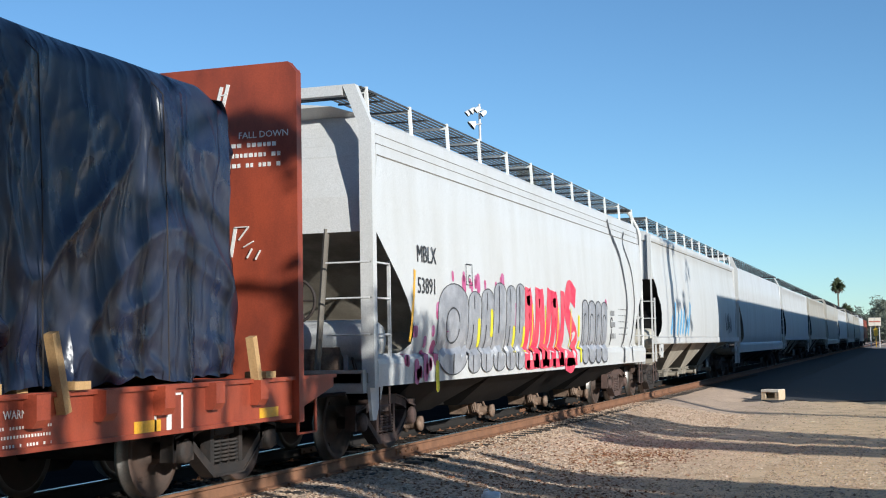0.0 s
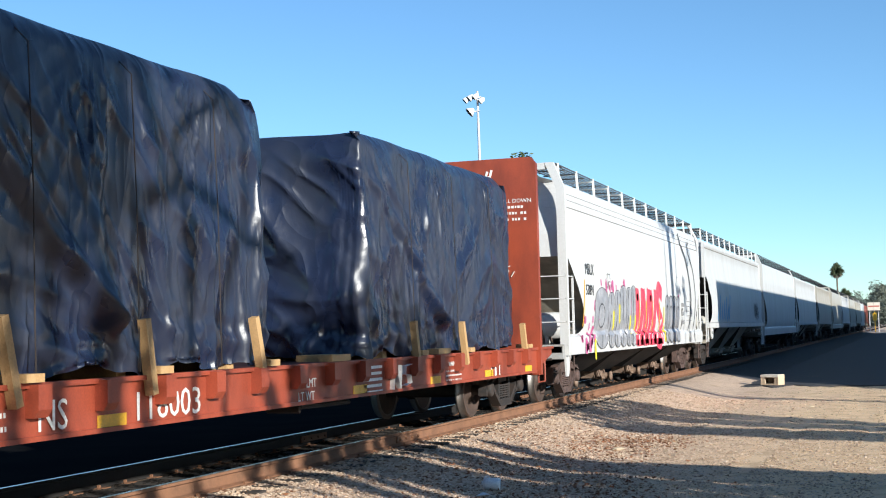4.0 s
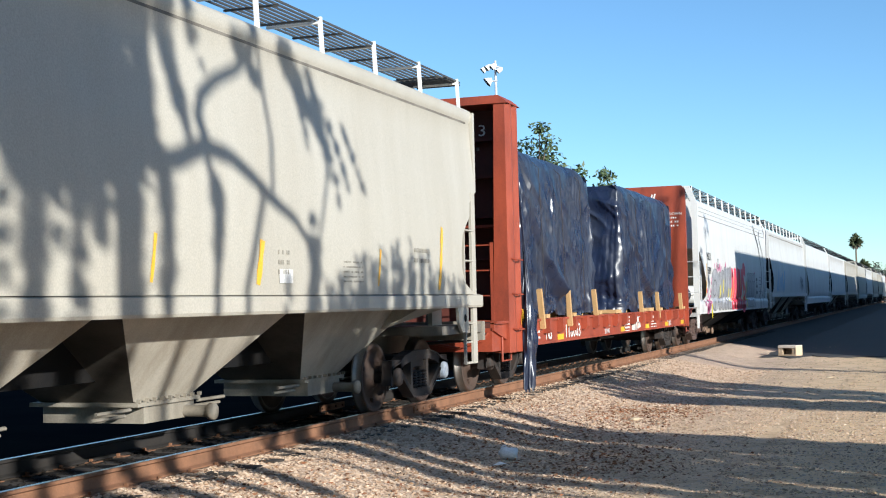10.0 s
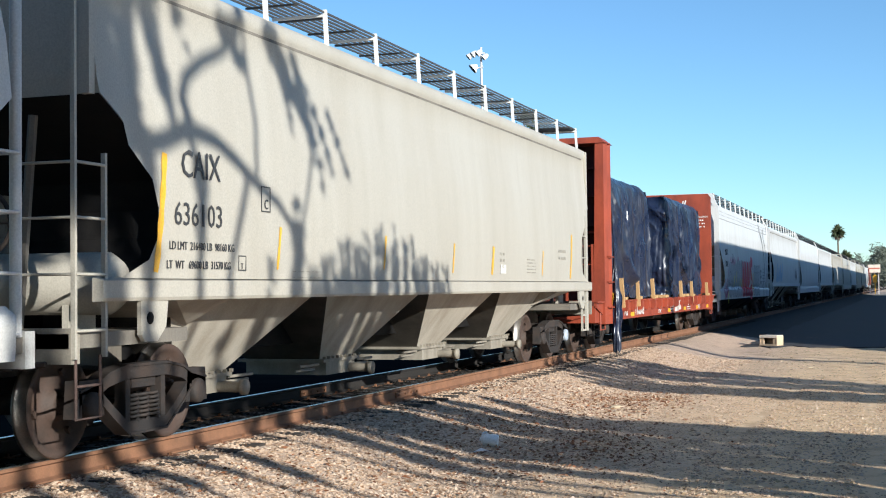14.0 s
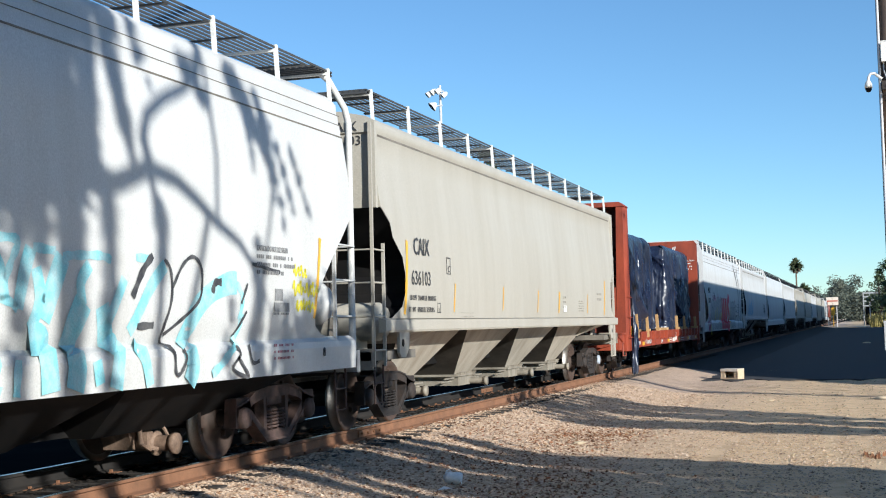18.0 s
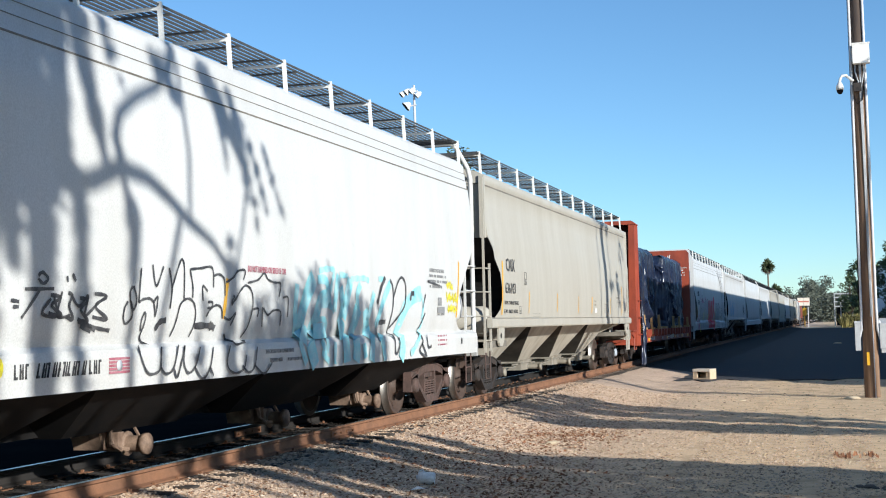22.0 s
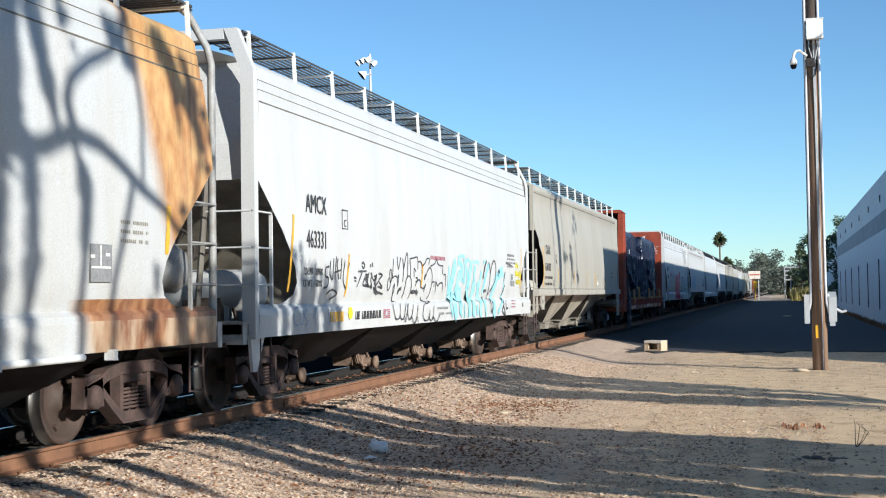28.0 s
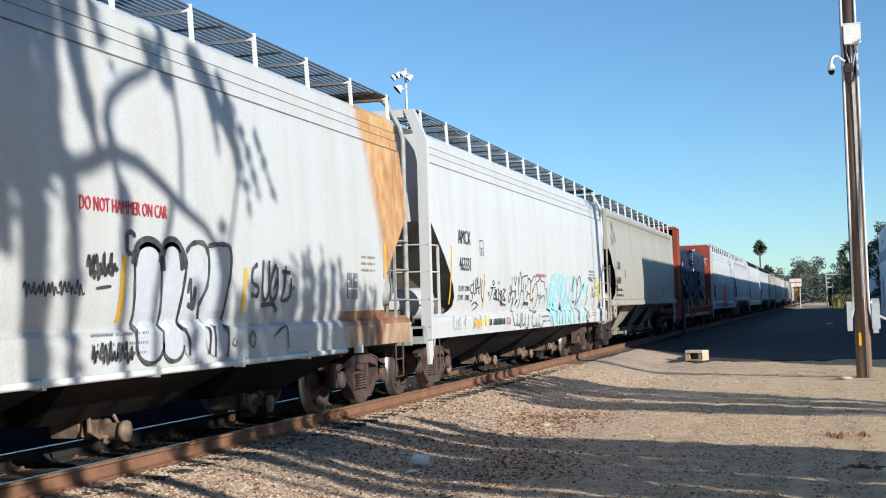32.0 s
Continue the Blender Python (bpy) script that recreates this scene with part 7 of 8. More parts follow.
part("tag", Geo().box(-0.09, -0.03, -0.19, -0.183, 0.78, 1.08), DECAL_YELLOW, up, "yellow marker tag")
part("junction_box", Geo().box(-0.12, 0.26, -0.34, -0.155, 7.80, 8.26).box(-0.132, 0.272, -0.35, -0.15, 8.255, 8.28).box(-0.135, -0.12, -0.30, -0.2, 7.9, 8.16), DECAL_WHITE, up, "white painted junction box")
for x in (-0.07, 0.02, 0.11):
    part("cable", Geo().tube([(x, -0.2, 7.80), (x * 1.1, -0.21, 7.62), (0.03 + x * 0.25, -0.19, 7.3), (0.04 + x * 0.2, -0.175, 6.0), (0.05 + x * 0.2, -0.178, 1.9)], 0.015, 6, True), BOX_GREY, up)
part("cable", Geo().tube([(-0.12, -0.2, 7.05), (-0.06, -0.22, 6.86), (0.06, -0.22, 6.95), (0.10, -0.2, 7.3)], 0.012, 6, True), BLACK, up, "loose black cable loop")
part("camera_bracket", Geo().box(-0.13, 0.05, -0.24, -0.15, 7.16, 7.36), STEEL_DARK, up)
part("camera_arm", Geo().tube([(-0.12, -0.15, 7.42), (-0.28, -0.16, 7.56), (-0.37, -0.16, 7.56), (-0.42, -0.16, 7.48), (-0.43, -0.16, 7.38)], 0.034, 8, True), DECAL_WHITE, up)
dome = part("camera_housing", Geo().lathe([(7.40, 0.0), (7.40, 0.045), (7.33, 0.08), (7.23, 0.09), (7.23, 0.0)], 14, "z", (-0.43, -0.16, 0)), DECAL_WHITE, up, "white dome camera housing")
part("camera_lens", Geo().lathe([(7.23, 0.075), (7.18, 0.07), (7.14, 0.045), (7.125, 0.0)], 14, "z", (-0.43, -0.16, 0)), BLACK, dome, "dark glass dome")


# ---- plants ----
def leaf_cloud(g, rnd, centre, radius, n, size, droop=0.3, flat=0.75):
    """Single leaves, each a bent diamond, scattered through a clump."""
    v, f = [], []
    for _ in range(n):
        d = Vector((rnd.gauss(0, 1), rnd.gauss(0, 1), rnd.gauss(0, 1))).normalized() * radius * rnd.random() ** 0.45
        p = Vector(centre) + Vector((d.x, d.y, d.z * flat))
        ax = Vector((rnd.gauss(0, 1), rnd.gauss(0, 1), rnd.gauss(0, 0.6) - droop * 2)).normalized()
        sd = ax.cross(Vector((rnd.gauss(0, 1), rnd.gauss(0, 1), rnd.gauss(0, 1)))).normalized()
        s = size * rnd.uniform(0.6, 1.3)
        k = len(v)
        v += [p, p + ax * s * 0.5 + sd * s * 0.2, p + ax * s, p + ax * s * 0.5 - sd * s * 0.2]
        f.append((k, k + 1, k + 2, k + 3))
    g.add(v, f)


def broad_tree(label, x, y, height, spread, seed, leaves=2600, leaf=0.3, trunk=0.28, base=-0.48, clumps=26, low=0.35, category="tree", leafmat=None):
    """A tapered trunk, limbs and a crown of separate leafy clumps with gaps."""
    rnd = random.Random(seed)
    tree = thing("tree", label, category, at=pose(x, y, base))
    wood, crown = Geo(), Geo()
    top = height * 0.82
    pts = [(0.25 * rnd.uniform(-1, 1) * k / 4, 0.25 * rnd.uniform(-1, 1) * k / 4, top * k / 4) for k in range(5)]
    wood.tube(pts, [trunk * (1 - 0.8 * k / 4) for k in range(5)], 8, True)
    for c in range(clumps):
        a = rnd.uniform(0, 6.28)
        q = rnd.random()
        zz = height * (low + (1 - low) * q)
        r = spread * math.sin(math.pi * (0.18 + 0.78 * q)) * rnd.uniform(0.35, 1.0)
        cx, cy = r * math.cos(a), r * math.sin(a)
        st = min(4, max(1, int(4 * (zz / height) * 0.75)))
        wood.tube([pts[st], (cx * 0.55, cy * 0.55, zz * 0.88), (cx, cy, zz)], [trunk * 0.3, trunk * 0.17, trunk * 0.06], 5, True)
        leaf_cloud(crown, rnd, (cx, cy, zz), spread * rnd.uniform(0.2, 0.36), leaves // clumps, leaf)
    part("trunk", wood, BARK, tree)
    part("crown", crown, leafmat or LEAF, tree, fix=False)
    return tree


def palm_tree(label, x, y, height, crown, seed, base=-0.48):
    """A fan palm: slim trunk, a round head of stiff fans and a skirt of dead ones."""
    rnd = random.Random(seed)
    palm = thing("palm_tree", label, "palm", at=pose(x, y, base))
    part("trunk", Geo().tube([(0, 0, 0), (0.1, 0, height * 0.5), (0.05, 0.1, height - crown * 0.6)], [0.34, 0.26, 0.22], 8, True), BARK, palm)
    fan, dead = Geo(), Geo()
    hub = Vector((0.05, 0.1, height - crown))
    for k in range(260):
        a, e = rnd.uniform(0, 6.28), rnd.uniform(-1.4, 1.5)
        d = Vector((math.cos(a) * math.cos(e), math.sin(a) * math.cos(e), math.sin(e)))
        side = d.cross(Vector((0, 0, 1))).normalized()
        upv = side.cross(d)
        ln = crown * rnd.uniform(0.75, 1.05)
        tip = hub + d * ln - Vector((0, 0, 0.25 * ln * max(0.0, math.cos(e))))
        mid = hub + d * ln * 0.55 + upv * 0.05
        (fan if e > -0.7 else dead).add([hub, mid + side * ln * 0.16, tip, mid - side * ln * 0.16], [(0, 1, 2, 3)])
    part("crown", fan, LEAF_PALM, palm, fix=False)
    part("dead_skirt", dead, BARK, palm, fix=False)
    return palm


# unseen trees along the lane behind the camera's shoulder, shaped to cast the shade on the track
SHADE_X = 13.0
LEAN_Y, LEAN_Z = (SHADE_X - 1.58) * math.tan(SUN_AZ), (SHADE_X - 1.58) * math.tan(SUN_EL) / math.cos(SUN_AZ)


def bough(y, zz, off=0.0):
    """A point of the shade tree whose shade reaches the train's side at (y, zz)."""
    return Vector((SHADE_X + off, y - LEAN_Y - off * math.tan(SUN_AZ), zz + LEAN_Z + off * LEAN_Z / (SHADE_X - 1.58)))


def leafy_line(crown, rnd, line, width, depth=3.5, leaf=0.18, droop=-0.6):
    """Leaves packed along a line of points; width is the half width at each point."""
    for (a, wa), (b, wb) in zip(zip(line, width), zip(line[1:], width[1:])):
        ln = (b - a).length
        m = max(1, int(ln / 0.11))
        for k in range(m):
            q = (k + rnd.random()) / m
            w = (wa + (wb - wa) * q) * (1 + 0.45 * noise.noise((a.y * 3, (a.z + (b.z - a.z) * q) * 2.2, wa * 9)))
            leaf_cloud(crown, rnd, a.lerp(b, q), max(0.03, w * 0.9), max(3, int(2 * w * ln / m * depth / (0.09 * leaf * leaf))), leaf, droop, 1.0)


def shade_tree():
    rnd = random.Random(21)
    tree = thing("tree", "tall lane tree with crooked boughs and drooping leaf sprays", "tree")
    wood, crown = Geo(), Geo()
    root = Vector((SHADE_X, bough(9.4, 0).y, -0.5))
    fork = bough(9.3, 2.6)
    wood.tube([root, root.lerp(fork, 0.5) + Vector((0, 0.06, 0)), fork, bough(9.0, 3.4), bough(8.6, 5.2), bough(8.0, 7.0)], [0.17, 0.15, 0.15, 0.15, 0.12, 0.05], 10, True)
    wood.tube([fork, bough(9.6, 2.70), bough(10.1, 2.74), bough(10.6, 2.92), bough(11.1, 2.86), bough(11.5, 2.7), bough(11.9, 2.50), bough(12.4, 2.32), bough(12.75, 2.05), bough(12.9, 1.75)], [0.11, 0.11, 0.10, 0.095, 0.085, 0.08, 0.075, 0.06, 0.045, 0.03], 8, True)
    wood.tube([bough(10.65, 2.92), bough(10.52, 3.2), bough(10.6, 3.42), bough(10.9, 3.62), bough(11.3, 3.78), bough(11.6, 4.0), bough(11.7, 4.5), bough(11.5, 5.4)], [0.07, 0.075, 0.07, 0.065, 0.06, 0.07, 0.08, 0.1], 8, True)
    for pts, r in (([(11.75, 4.2), (11.86, 3.6), (11.95, 3.2), (11.92, 2.5)], 0.035), ([(10.62, 2.9), (10.75, 2.5), (10.82, 2.1), (10.74, 1.3), (10.7, 0.2)], 0.055), ([(11.75, 2.6), (11.55, 2.1), (11.35, 1.6), (11.28, 0.6)], 0.05), ([(9.95, 2.75), (9.93, 2.2), (9.98, 1.8), (9.88, 1.2), (9.85, 0.2)], 0.06), ([(13.35, 3.3), (13.2, 2.7), (13.0, 2.2), (12.9, 1.4)], 0.028)):
        wood.tube([bough(*p) for p in pts], r, 7, True)
    part("trunk", wood, BARK, tree)
    # dense crown over the near end of the view
    for _ in range(1100):
        y, zz = rnd.uniform(1.0, 9.5), rnd.uniform(2.62, 6.4)
        leaf_cloud(crown, rnd, bough(y, zz, rnd.uniform(-1.5, 1.5)), rnd.uniform(0.22, 0.42), 56, 0.24, 0.8)
    # hanging sprays
    for line, width in (
        ([(11.35, 4.15), (11.6, 3.95), (11.75, 3.7)], [0.22, 0.14, 0.05]),
        ([(12.3, 4.25), (12.6, 3.95), (12.95, 3.6), (13.2, 3.3)], [0.16, 0.17, 0.15, 0.05]),
        ([(12.9, 4.1), (13.1, 3.7), (13.25, 3.3), (13.3, 2.9)], [0.07, 0.12, 0.10, 0.02]),
        ([(13.25, 3.75), (13.5, 3.4), (13.7, 3.05), (13.82, 2.75)], [0.05, 0.07, 0.06, 0.015]),
        ([(13.75, 3.6), (14.0, 3.2), (14.28, 2.78)], [0.03, 0.055, 0.015]),
        ([(13.35, 3.2), (13.46, 2.9), (13.55, 2.55)], [0.03, 0.06, 0.015]),
        ([(12.6, 4.0), (12.75, 3.5), (12.82, 3.2)], [0.10, 0.06, 0.01]),
        ([(9.95, 4.5), (10.0, 3.9), (10.2, 3.4), (10.35, 2.95)], [0.22, 0.14, 0.13, 0.04]),
        ([(10.35, 4.4), (10.5, 4.05), (10.65, 3.8)], [0.12, 0.08, 0.02]),
        ([(9.62, 4.4), (9.66, 3.5), (9.72, 2.7)], [0.14, 0.12, 0.12]),
        ([(10.72, 2.75), (10.82, 2.4), (10.76, 1.9)], [0.10, 0.14, 0.05]),
    ):
        leafy_line(crown, rnd, [bough(*p) for p in line], width, 2.6, 0.13, 1.5)
    # stems that hang below the crown, leafy in their upper half
    for line, width in (
        ([(7.75, 2.4), (7.74, 1.8), (7.74, 0.2)], [0.05, 0.02, 0.02]),
        ([(8.08, 2.6), (8.1, 1.9), (8.1, 1.2), (8.15, -0.2)], [0.18, 0.13, 0.11, 0.10]),
        ([(8.40, 2.6), (8.37, 2.1), (8.37, 1.9)], [0.10, 0.04, 0.02]),
        ([(8.62, 2.7), (8.64, 1.9), (8.64, 1.2), (8.72, -0.3)], [0.14, 0.10, 0.09, 0.08]),
        ([(8.95, 2.6), (8.92, 2.2), (8.96, 1.95)], [0.16, 0.12, 0.05]),
        ([(9.35, 2.6), (9.38, 2.0), (9.38, 1.3), (9.48, -0.3)], [0.16, 0.17, 0.14, 0.10]),
        ([(9.90, 2.7), (9.92, 2.0), (9.88, 1.3), (10.05, -0.4)], [0.10, 0.07, 0.06, 0.06]),
        ([(12.84, 2.4), (12.84, 1.9), (12.8, 1.3), (12.85, 0.1)], [0.08, 0.15, 0.13, 0.08]),
    ):
        leafy_line(crown, rnd, [bough(*p) for p in line], width, 3.5, 0.14, 0.6)
    part("crown", crown, LEAF, tree, fix=False)


shade_tree()


def upright(u, h, off=0.0):
    """A point of the hedge at height h whose shade line crosses the track's axis at u."""
    return bough(u - 1.58 * math.tan(SUN_AZ), h - LEAN_Z, off)


def hedge_bush(label, columns, seed, lean=-0.74, depth=3.6):
    """Leafy leaning columns with gaps between them: each is (u at 2.2 m, half width, foot, top)."""
    rnd = random.Random(seed)
    row = thing("shrub", label, "shrub")
    wood, crown = Geo(), Geo()
    for u, w, low, top in columns:
        u += 0.71
        tilt = lean + rnd.uniform(-0.12, 0.12)
        off = rnd.uniform(-0.25, 0.25)
        n = 7
        hs = [low + (top - low) * k / n for k in range(n + 1)]
        pts = [upright(u + tilt * (hh - 2.2) + 0.09 * math.sin(hh * 2.1 + u * 7), hh, off) for hh in hs]
        wood.tube([upright(u + tilt * (-0.5 - 2.2), -0.5, off)] + pts, [0.05] + [0.045 - 0.004 * k for k in range(n + 1)], 6, True)
        leafy_line(crown, rnd, pts, [w * (1.0 if k < n - 2 else (0.8, 0.5, 0.15)[k - n + 2]) for k in range(n + 1)], depth, 0.16, -0.9)
        tips = int(w / 0.07) if top > 4.8 else int(w / 0.16)
        for k in range(tips):       # slender shoots over the top and at the flanks
            du, hh = rnd.uniform(-1.3, 1.3) * w, top - rnd.uniform(0.0, 1.1)
            a = upright(u + tilt * (hh - 2.2) + du, hh, off)
            b = upright(u + tilt * (hh - 2.2) + du + rnd.uniform(-0.12, 0.12), hh + rnd.uniform(0.35, 0.75), off)
            leafy_line(crown, rnd, [a, b], [0.05, 0.015], 2.6, 0.12, -1.2)
    part("stem", wood, BARK, row)
    part("foliage", crown, LEAF, row, fix=False)
    return row


hedge_bush("tall oleander bush with upright leafy stems along the lane", ((19.1, 0.42, 0.3, 5.3), (18.4, 0.15, 0.3, 5.0), (17.8, 0.44, 0.3, 5.6), (16.85, 0.36, 0.3, 5.5)), 4, depth=4.2)
hedge_bush("lower dense oleander bush along the lane", ((20.05, 0.36, 0.2, 4.3), (20.75, 0.46, 0.2, 3.9), (21.2, 0.20, 0.2, 2.7)), 14, depth=4.2)
hedge_bush("slim oleander bush with thin tips along the lane", ((16.05, 0.16, 0.6, 5.4), (15.4, 0.20, 2.9, 5.3), (16.55, 0.14, 2.8, 5.4), (14.9, 0.10, 4.4, 5.4)), 24)
hedge_bush("sparse oleander stems with leafy tops along the lane", ((13.4, 0.12, 3.4, 4.4), (12.8, 0.08, 3.7, 4.6), (11.8, 0.10, 3.7, 4.4)), 34)


def shoot_row(label, y0, y1, n, seed):
    """Close-set leafy shoots whose tips shade the foot of the train's side between y0 and y1."""
    rnd = random.Random(seed)
    row = thing("shrub", label, "shrub")
    wood, crown = Geo(), Geo()
    for k in range(n):
        y = y0 + (y1 - y0) * (k + rnd.uniform(-0.4, 0.4)) / n
        q = (y - y0) / (y1 - y0)
        top = 1.45 + 0.75 * math.sin(math.pi * min(1.0, q * 0.8 + 0.12)) * rnd.uniform(0.55, 1.0)
        foot = 0.35 + 0.3 * rnd.random()
        off, lean = rnd.uniform(-0.3, 0.3), rnd.uniform(-0.22, 0.05)
        line = [bough(y - lean * (top - foot) * (1 - j / 4), foot + (top - foot) * j / 4, off) for j in range(5)]
        wood.tube([Vector((line[0].x, line[0].y, -0.5))] + line, [0.012, 0.012, 0.011, 0.01, 0.008, 0.005], 5, True)
        leafy_line(crown, rnd, line, [0.05, 0.10, 0.10, 0.07, 0.015], 1.9, 0.12, -1.0)
    part("stem", wood, BARK, row)
    part("foliage", crown, LEAF, row, fix=False)


shoot_row("close-set leafy oleander shoots along the lane", 13.2, 17.9, 34, 71)


def dense_thicket(label, u0, u1, top, seed):
    """A closed mass of foliage, unseen, added to shade the lane beside the camera and cut its bounce."""
    rnd = random.Random(seed)
    row = thing("shrub", label, "shrub")
    wood, crown = Geo(), Geo()
    for k in range(16):
        u = u0 + (u1 - u0) * (k + 0.5) / 16
        wood.tube([upright(u, -0.5), upright(u + 0.2 * math.sin(k), top * 0.5), upright(u + 0.4 * math.sin(k * 2.0), top)], [0.09, 0.06, 0.02], 6, True)
    for _ in range(760):
        leaf_cloud(crown, rnd, upright(rnd.uniform(u0, u1), rnd.uniform(-0.2, top), rnd.uniform(0.0, 2.5)), rnd.uniform(0.35, 0.6), 50, 0.28, 0.2)
    part("stem", wood, BARK, row)
    part("foliage", crown, LEAF, row, fix=False)


dense_thicket("unseen thicket added to keep sun off the lane", -1.5, 7.6, 7.6, 81)


def low_crown_tree(label, u, seed):
    """A small spreading tree: bare foot, a crown that fans out and closes near the top."""
    rnd = random.Random(seed)
    tree = thing("tree", label, "tree")
    wood, crown = Geo(), Geo()
    for k in range(13):
        q = -1 + 2 * k / 12
        top = 4.75 - 1.0 * q * q + rnd.uniform(-0.25, 0.2)
        foot = 0.6 + 0.9 * abs(q) ** 1.5
        if abs(q + 0.28) < 0.12 or abs(q - 0.5) < 0.07:      # gaps of light
            foot, top = top - 1.4, top - 0.4
        off = rnd.uniform(-0.6, 0.6)
        line = [upright(u + 0.71 - 0.336 * (hh - 2.2) + q * (0.85 + 0.62 * hh) + 0.12 * math.sin(hh * 3 + k), hh, off) for hh in [foot + (top - foot) * j / 5 for j in range(6)]]
        wood.tube([upright(u + 0.3 * q, -0.5), upright(u + 0.6 * q, 0.4, off)] + line, [0.06, 0.05, 0.04, 0.035, 0.03, 0.02, 0.015, 0.01], 6, True)
        leafy_line(crown, rnd, line, [0.12, 0.20, 0.26, 0.26, 0.20, 0.06], 2.8, 0.18, -0.2)
    part("trunk", wood, BARK, tree)
    part("crown", crown, LEAF, tree, fix=False)


low_crown_tree("small spreading lane tree with a fanned leafy crown", 28.6, 51)


def bare_stem(y, hgt, lean, seed, tuft):
    """A tall slender stem, unseen, added to cast a shadow stripe; nearly leafless, it sways along its height; y is
    where its shade meets the train's side.
    """
    rnd = random.Random(seed)
    row = thing("stripe_stem", "unseen slender stem added to cast a thin shadow stripe", "tree", "slender trees by the ramp")
    base = bough(y, 0.0).y
    pts = [(SHADE_X, base + lean * k / 8 + 0.10 * math.sin(k * 0.9 + seed), -0.5 + (hgt + 0.5) * k / 8) for k in range(9)]
    part("stem", Geo().tube(pts, [0.055 - 0.003 * k for k in range(9)], 6, True), BARK, row)
    crown = Geo()
    for zz in tuft:
        for _ in range(3):
            leaf_cloud(crown, rnd, (SHADE_X + rnd.gauss(0, 0.1), base + lean * zz / hgt + rnd.gauss(0, 0.25), zz + rnd.gauss(0, 0.2)), 0.2, 26, 0.18, 0.8)
    part("crown", crown, LEAF, row, fix=False)


for k, (y, hgt, lean, tuft) in enumerate(((36.2, 9.0, 0.15, (8.7,)), (37.0, 8.8, 0.25, (8.6,)), (37.7, 8.6, 0.3, (6.8, 8.3)), (38.9, 7.0, 0.3, (6.4, 6.8)), (40.0, 8.2, 0.4, (6.2, 7.8)))):
    bare_stem(y, hgt, lean, k, tuft)

# unseen trees added behind the camera to cut the sky's fill light
for k in range(9):
    broad_tree("unseen tree added behind the camera to block sky light", 14.5 + 1.5 * (k % 2), -7.4 - 5.0 * k, 16.5 + 1.8 * math.sin(k * 2.1), 4.6, 60 + k, 9000, 0.55, 0.35, clumps=84, low=0.04)

# ---- beyond the train ----
broad_tree("sparse dark eucalyptus tree behind the train", -17.6, 90, 14.2, 3.2, 3, 2600, 0.42, 0.3, clumps=22, low=0.55)
broad_tree("small dark eucalyptus tree behind the train", -13.2, 90, 11.0, 2.6, 5, 2000, 0.42, 0.25, clumps=18, low=0.55)
broad_tree("dark rounded tree beyond the warehouse corner", 14.0, 150, 9.4, 2.5, 6, 4200, 0.4, 0.25, clumps=44, low=0.05)
broad_tree("dark tree behind the utility pole", 11.9, 215, 10.6, 2.6, 9, 3000, 0.42, 0.3, clumps=34, low=0.2)
broad_tree("feathery tree behind the utility pole", 10.6, 250, 9.2, 2.8, 10, 2400, 0.45, 0.25, clumps=28, low=0.3)
for k in range(12):
    broad_tree("dark dense tree in the row beyond the warehouse", 15.2 + 0.8 * (k % 2), 232 + 9 * k, 9.4 + 1.2 * math.sin(k * 1.7), 3.8, 80 + k, 1500, 0.7, 0.3, clumps=24, low=0.06)
palm_tree("tall fan palm with a shaggy round head", -10.4, 400, 19.7, 2.55, 1)
palm_tree("shorter fan palm beside the tall one", -9.2, 420, 12.8, 2.6, 2)
for k, (x, h) in enumerate(((-15.5, 12.2), (-14.2, 12.8), (-12.6, 13.0))):
    broad_tree("slim dark cypress in the distance", x, 420, h, 1.1, 40 + k, 700, 0.6, 0.2, clumps=12, low=0.1)


def far_woods():
    rnd = random.Random(77)
    g = Geo()
    for k in range(330):
        x = -25 + 70 * rnd.random()
        y = 480 + 260 * rnd.random()
        h = 8.5 + 5.0 * noise.noise((x * 0.07, y * 0.01, 2)) + (6.0 if -4 < x < 3 else 0) + 3.0 * rnd.random()
        for _ in range(6):
            leaf_cloud(g, rnd, (x + rnd.gauss(0, 2), y, h * rnd.uniform(0.1, 0.9)), 2.0 + 1.5 * rnd.random(), 90, 1.0, 0.0)
    return g


tagged(part("far_woods", far_woods(), LEAF_HAZE, fix=False), "hazy dark trees along the horizon", "trees", kind="stuff")


def weed_patch(n, seed, x0, x1, y0, y1, hgt, mat, label):
    rnd = random.Random(seed)
    v, f = [], []
    for _ in range(n):
        x, y = rnd.uniform(x0, x1), rnd.uniform(y0, y1)
        h, a = hgt * rnd.uniform(0.5, 1.1), rnd.uniform(0, 6.28)
        k = len(v)
        w = 0.02 + 0.03 * hgt
        v += [(x - w * math.cos(a), y - w * math.sin(a), -0.5), (x + w * math.cos(a), y + w * math.sin(a), -0.5), (x + rnd.gauss(0, 0.2) * hgt, y + rnd.gauss(0, 0.2) * hgt, -0.5 + h)]
        f.append((k, k + 1, k + 2))
    tagged(part("weeds", Geo().add(v, f), mat, fix=False), label, "weeds", kind="stuff")


weed_patch(1100, 3, 9.0, 12.8, 232, 244, 2.4, LEAF_DRY, "dry yellow weeds beyond the dark apron")
weed_patch(1500, 4, 12.0, 12.45, 45, 123, 0.32, LITTER, "low dry weeds along the foot of the warehouse")
weed_patch(60, 8, 7.6, 8.2, 18.8, 19.4, 0.07, LITTER, "low tuft of dry weeds in the dirt")
twig = thing("dry_weed", "curled dry weed stalk standing in the dirt", "weed", at=pose(8.5, 16.7, -0.50))
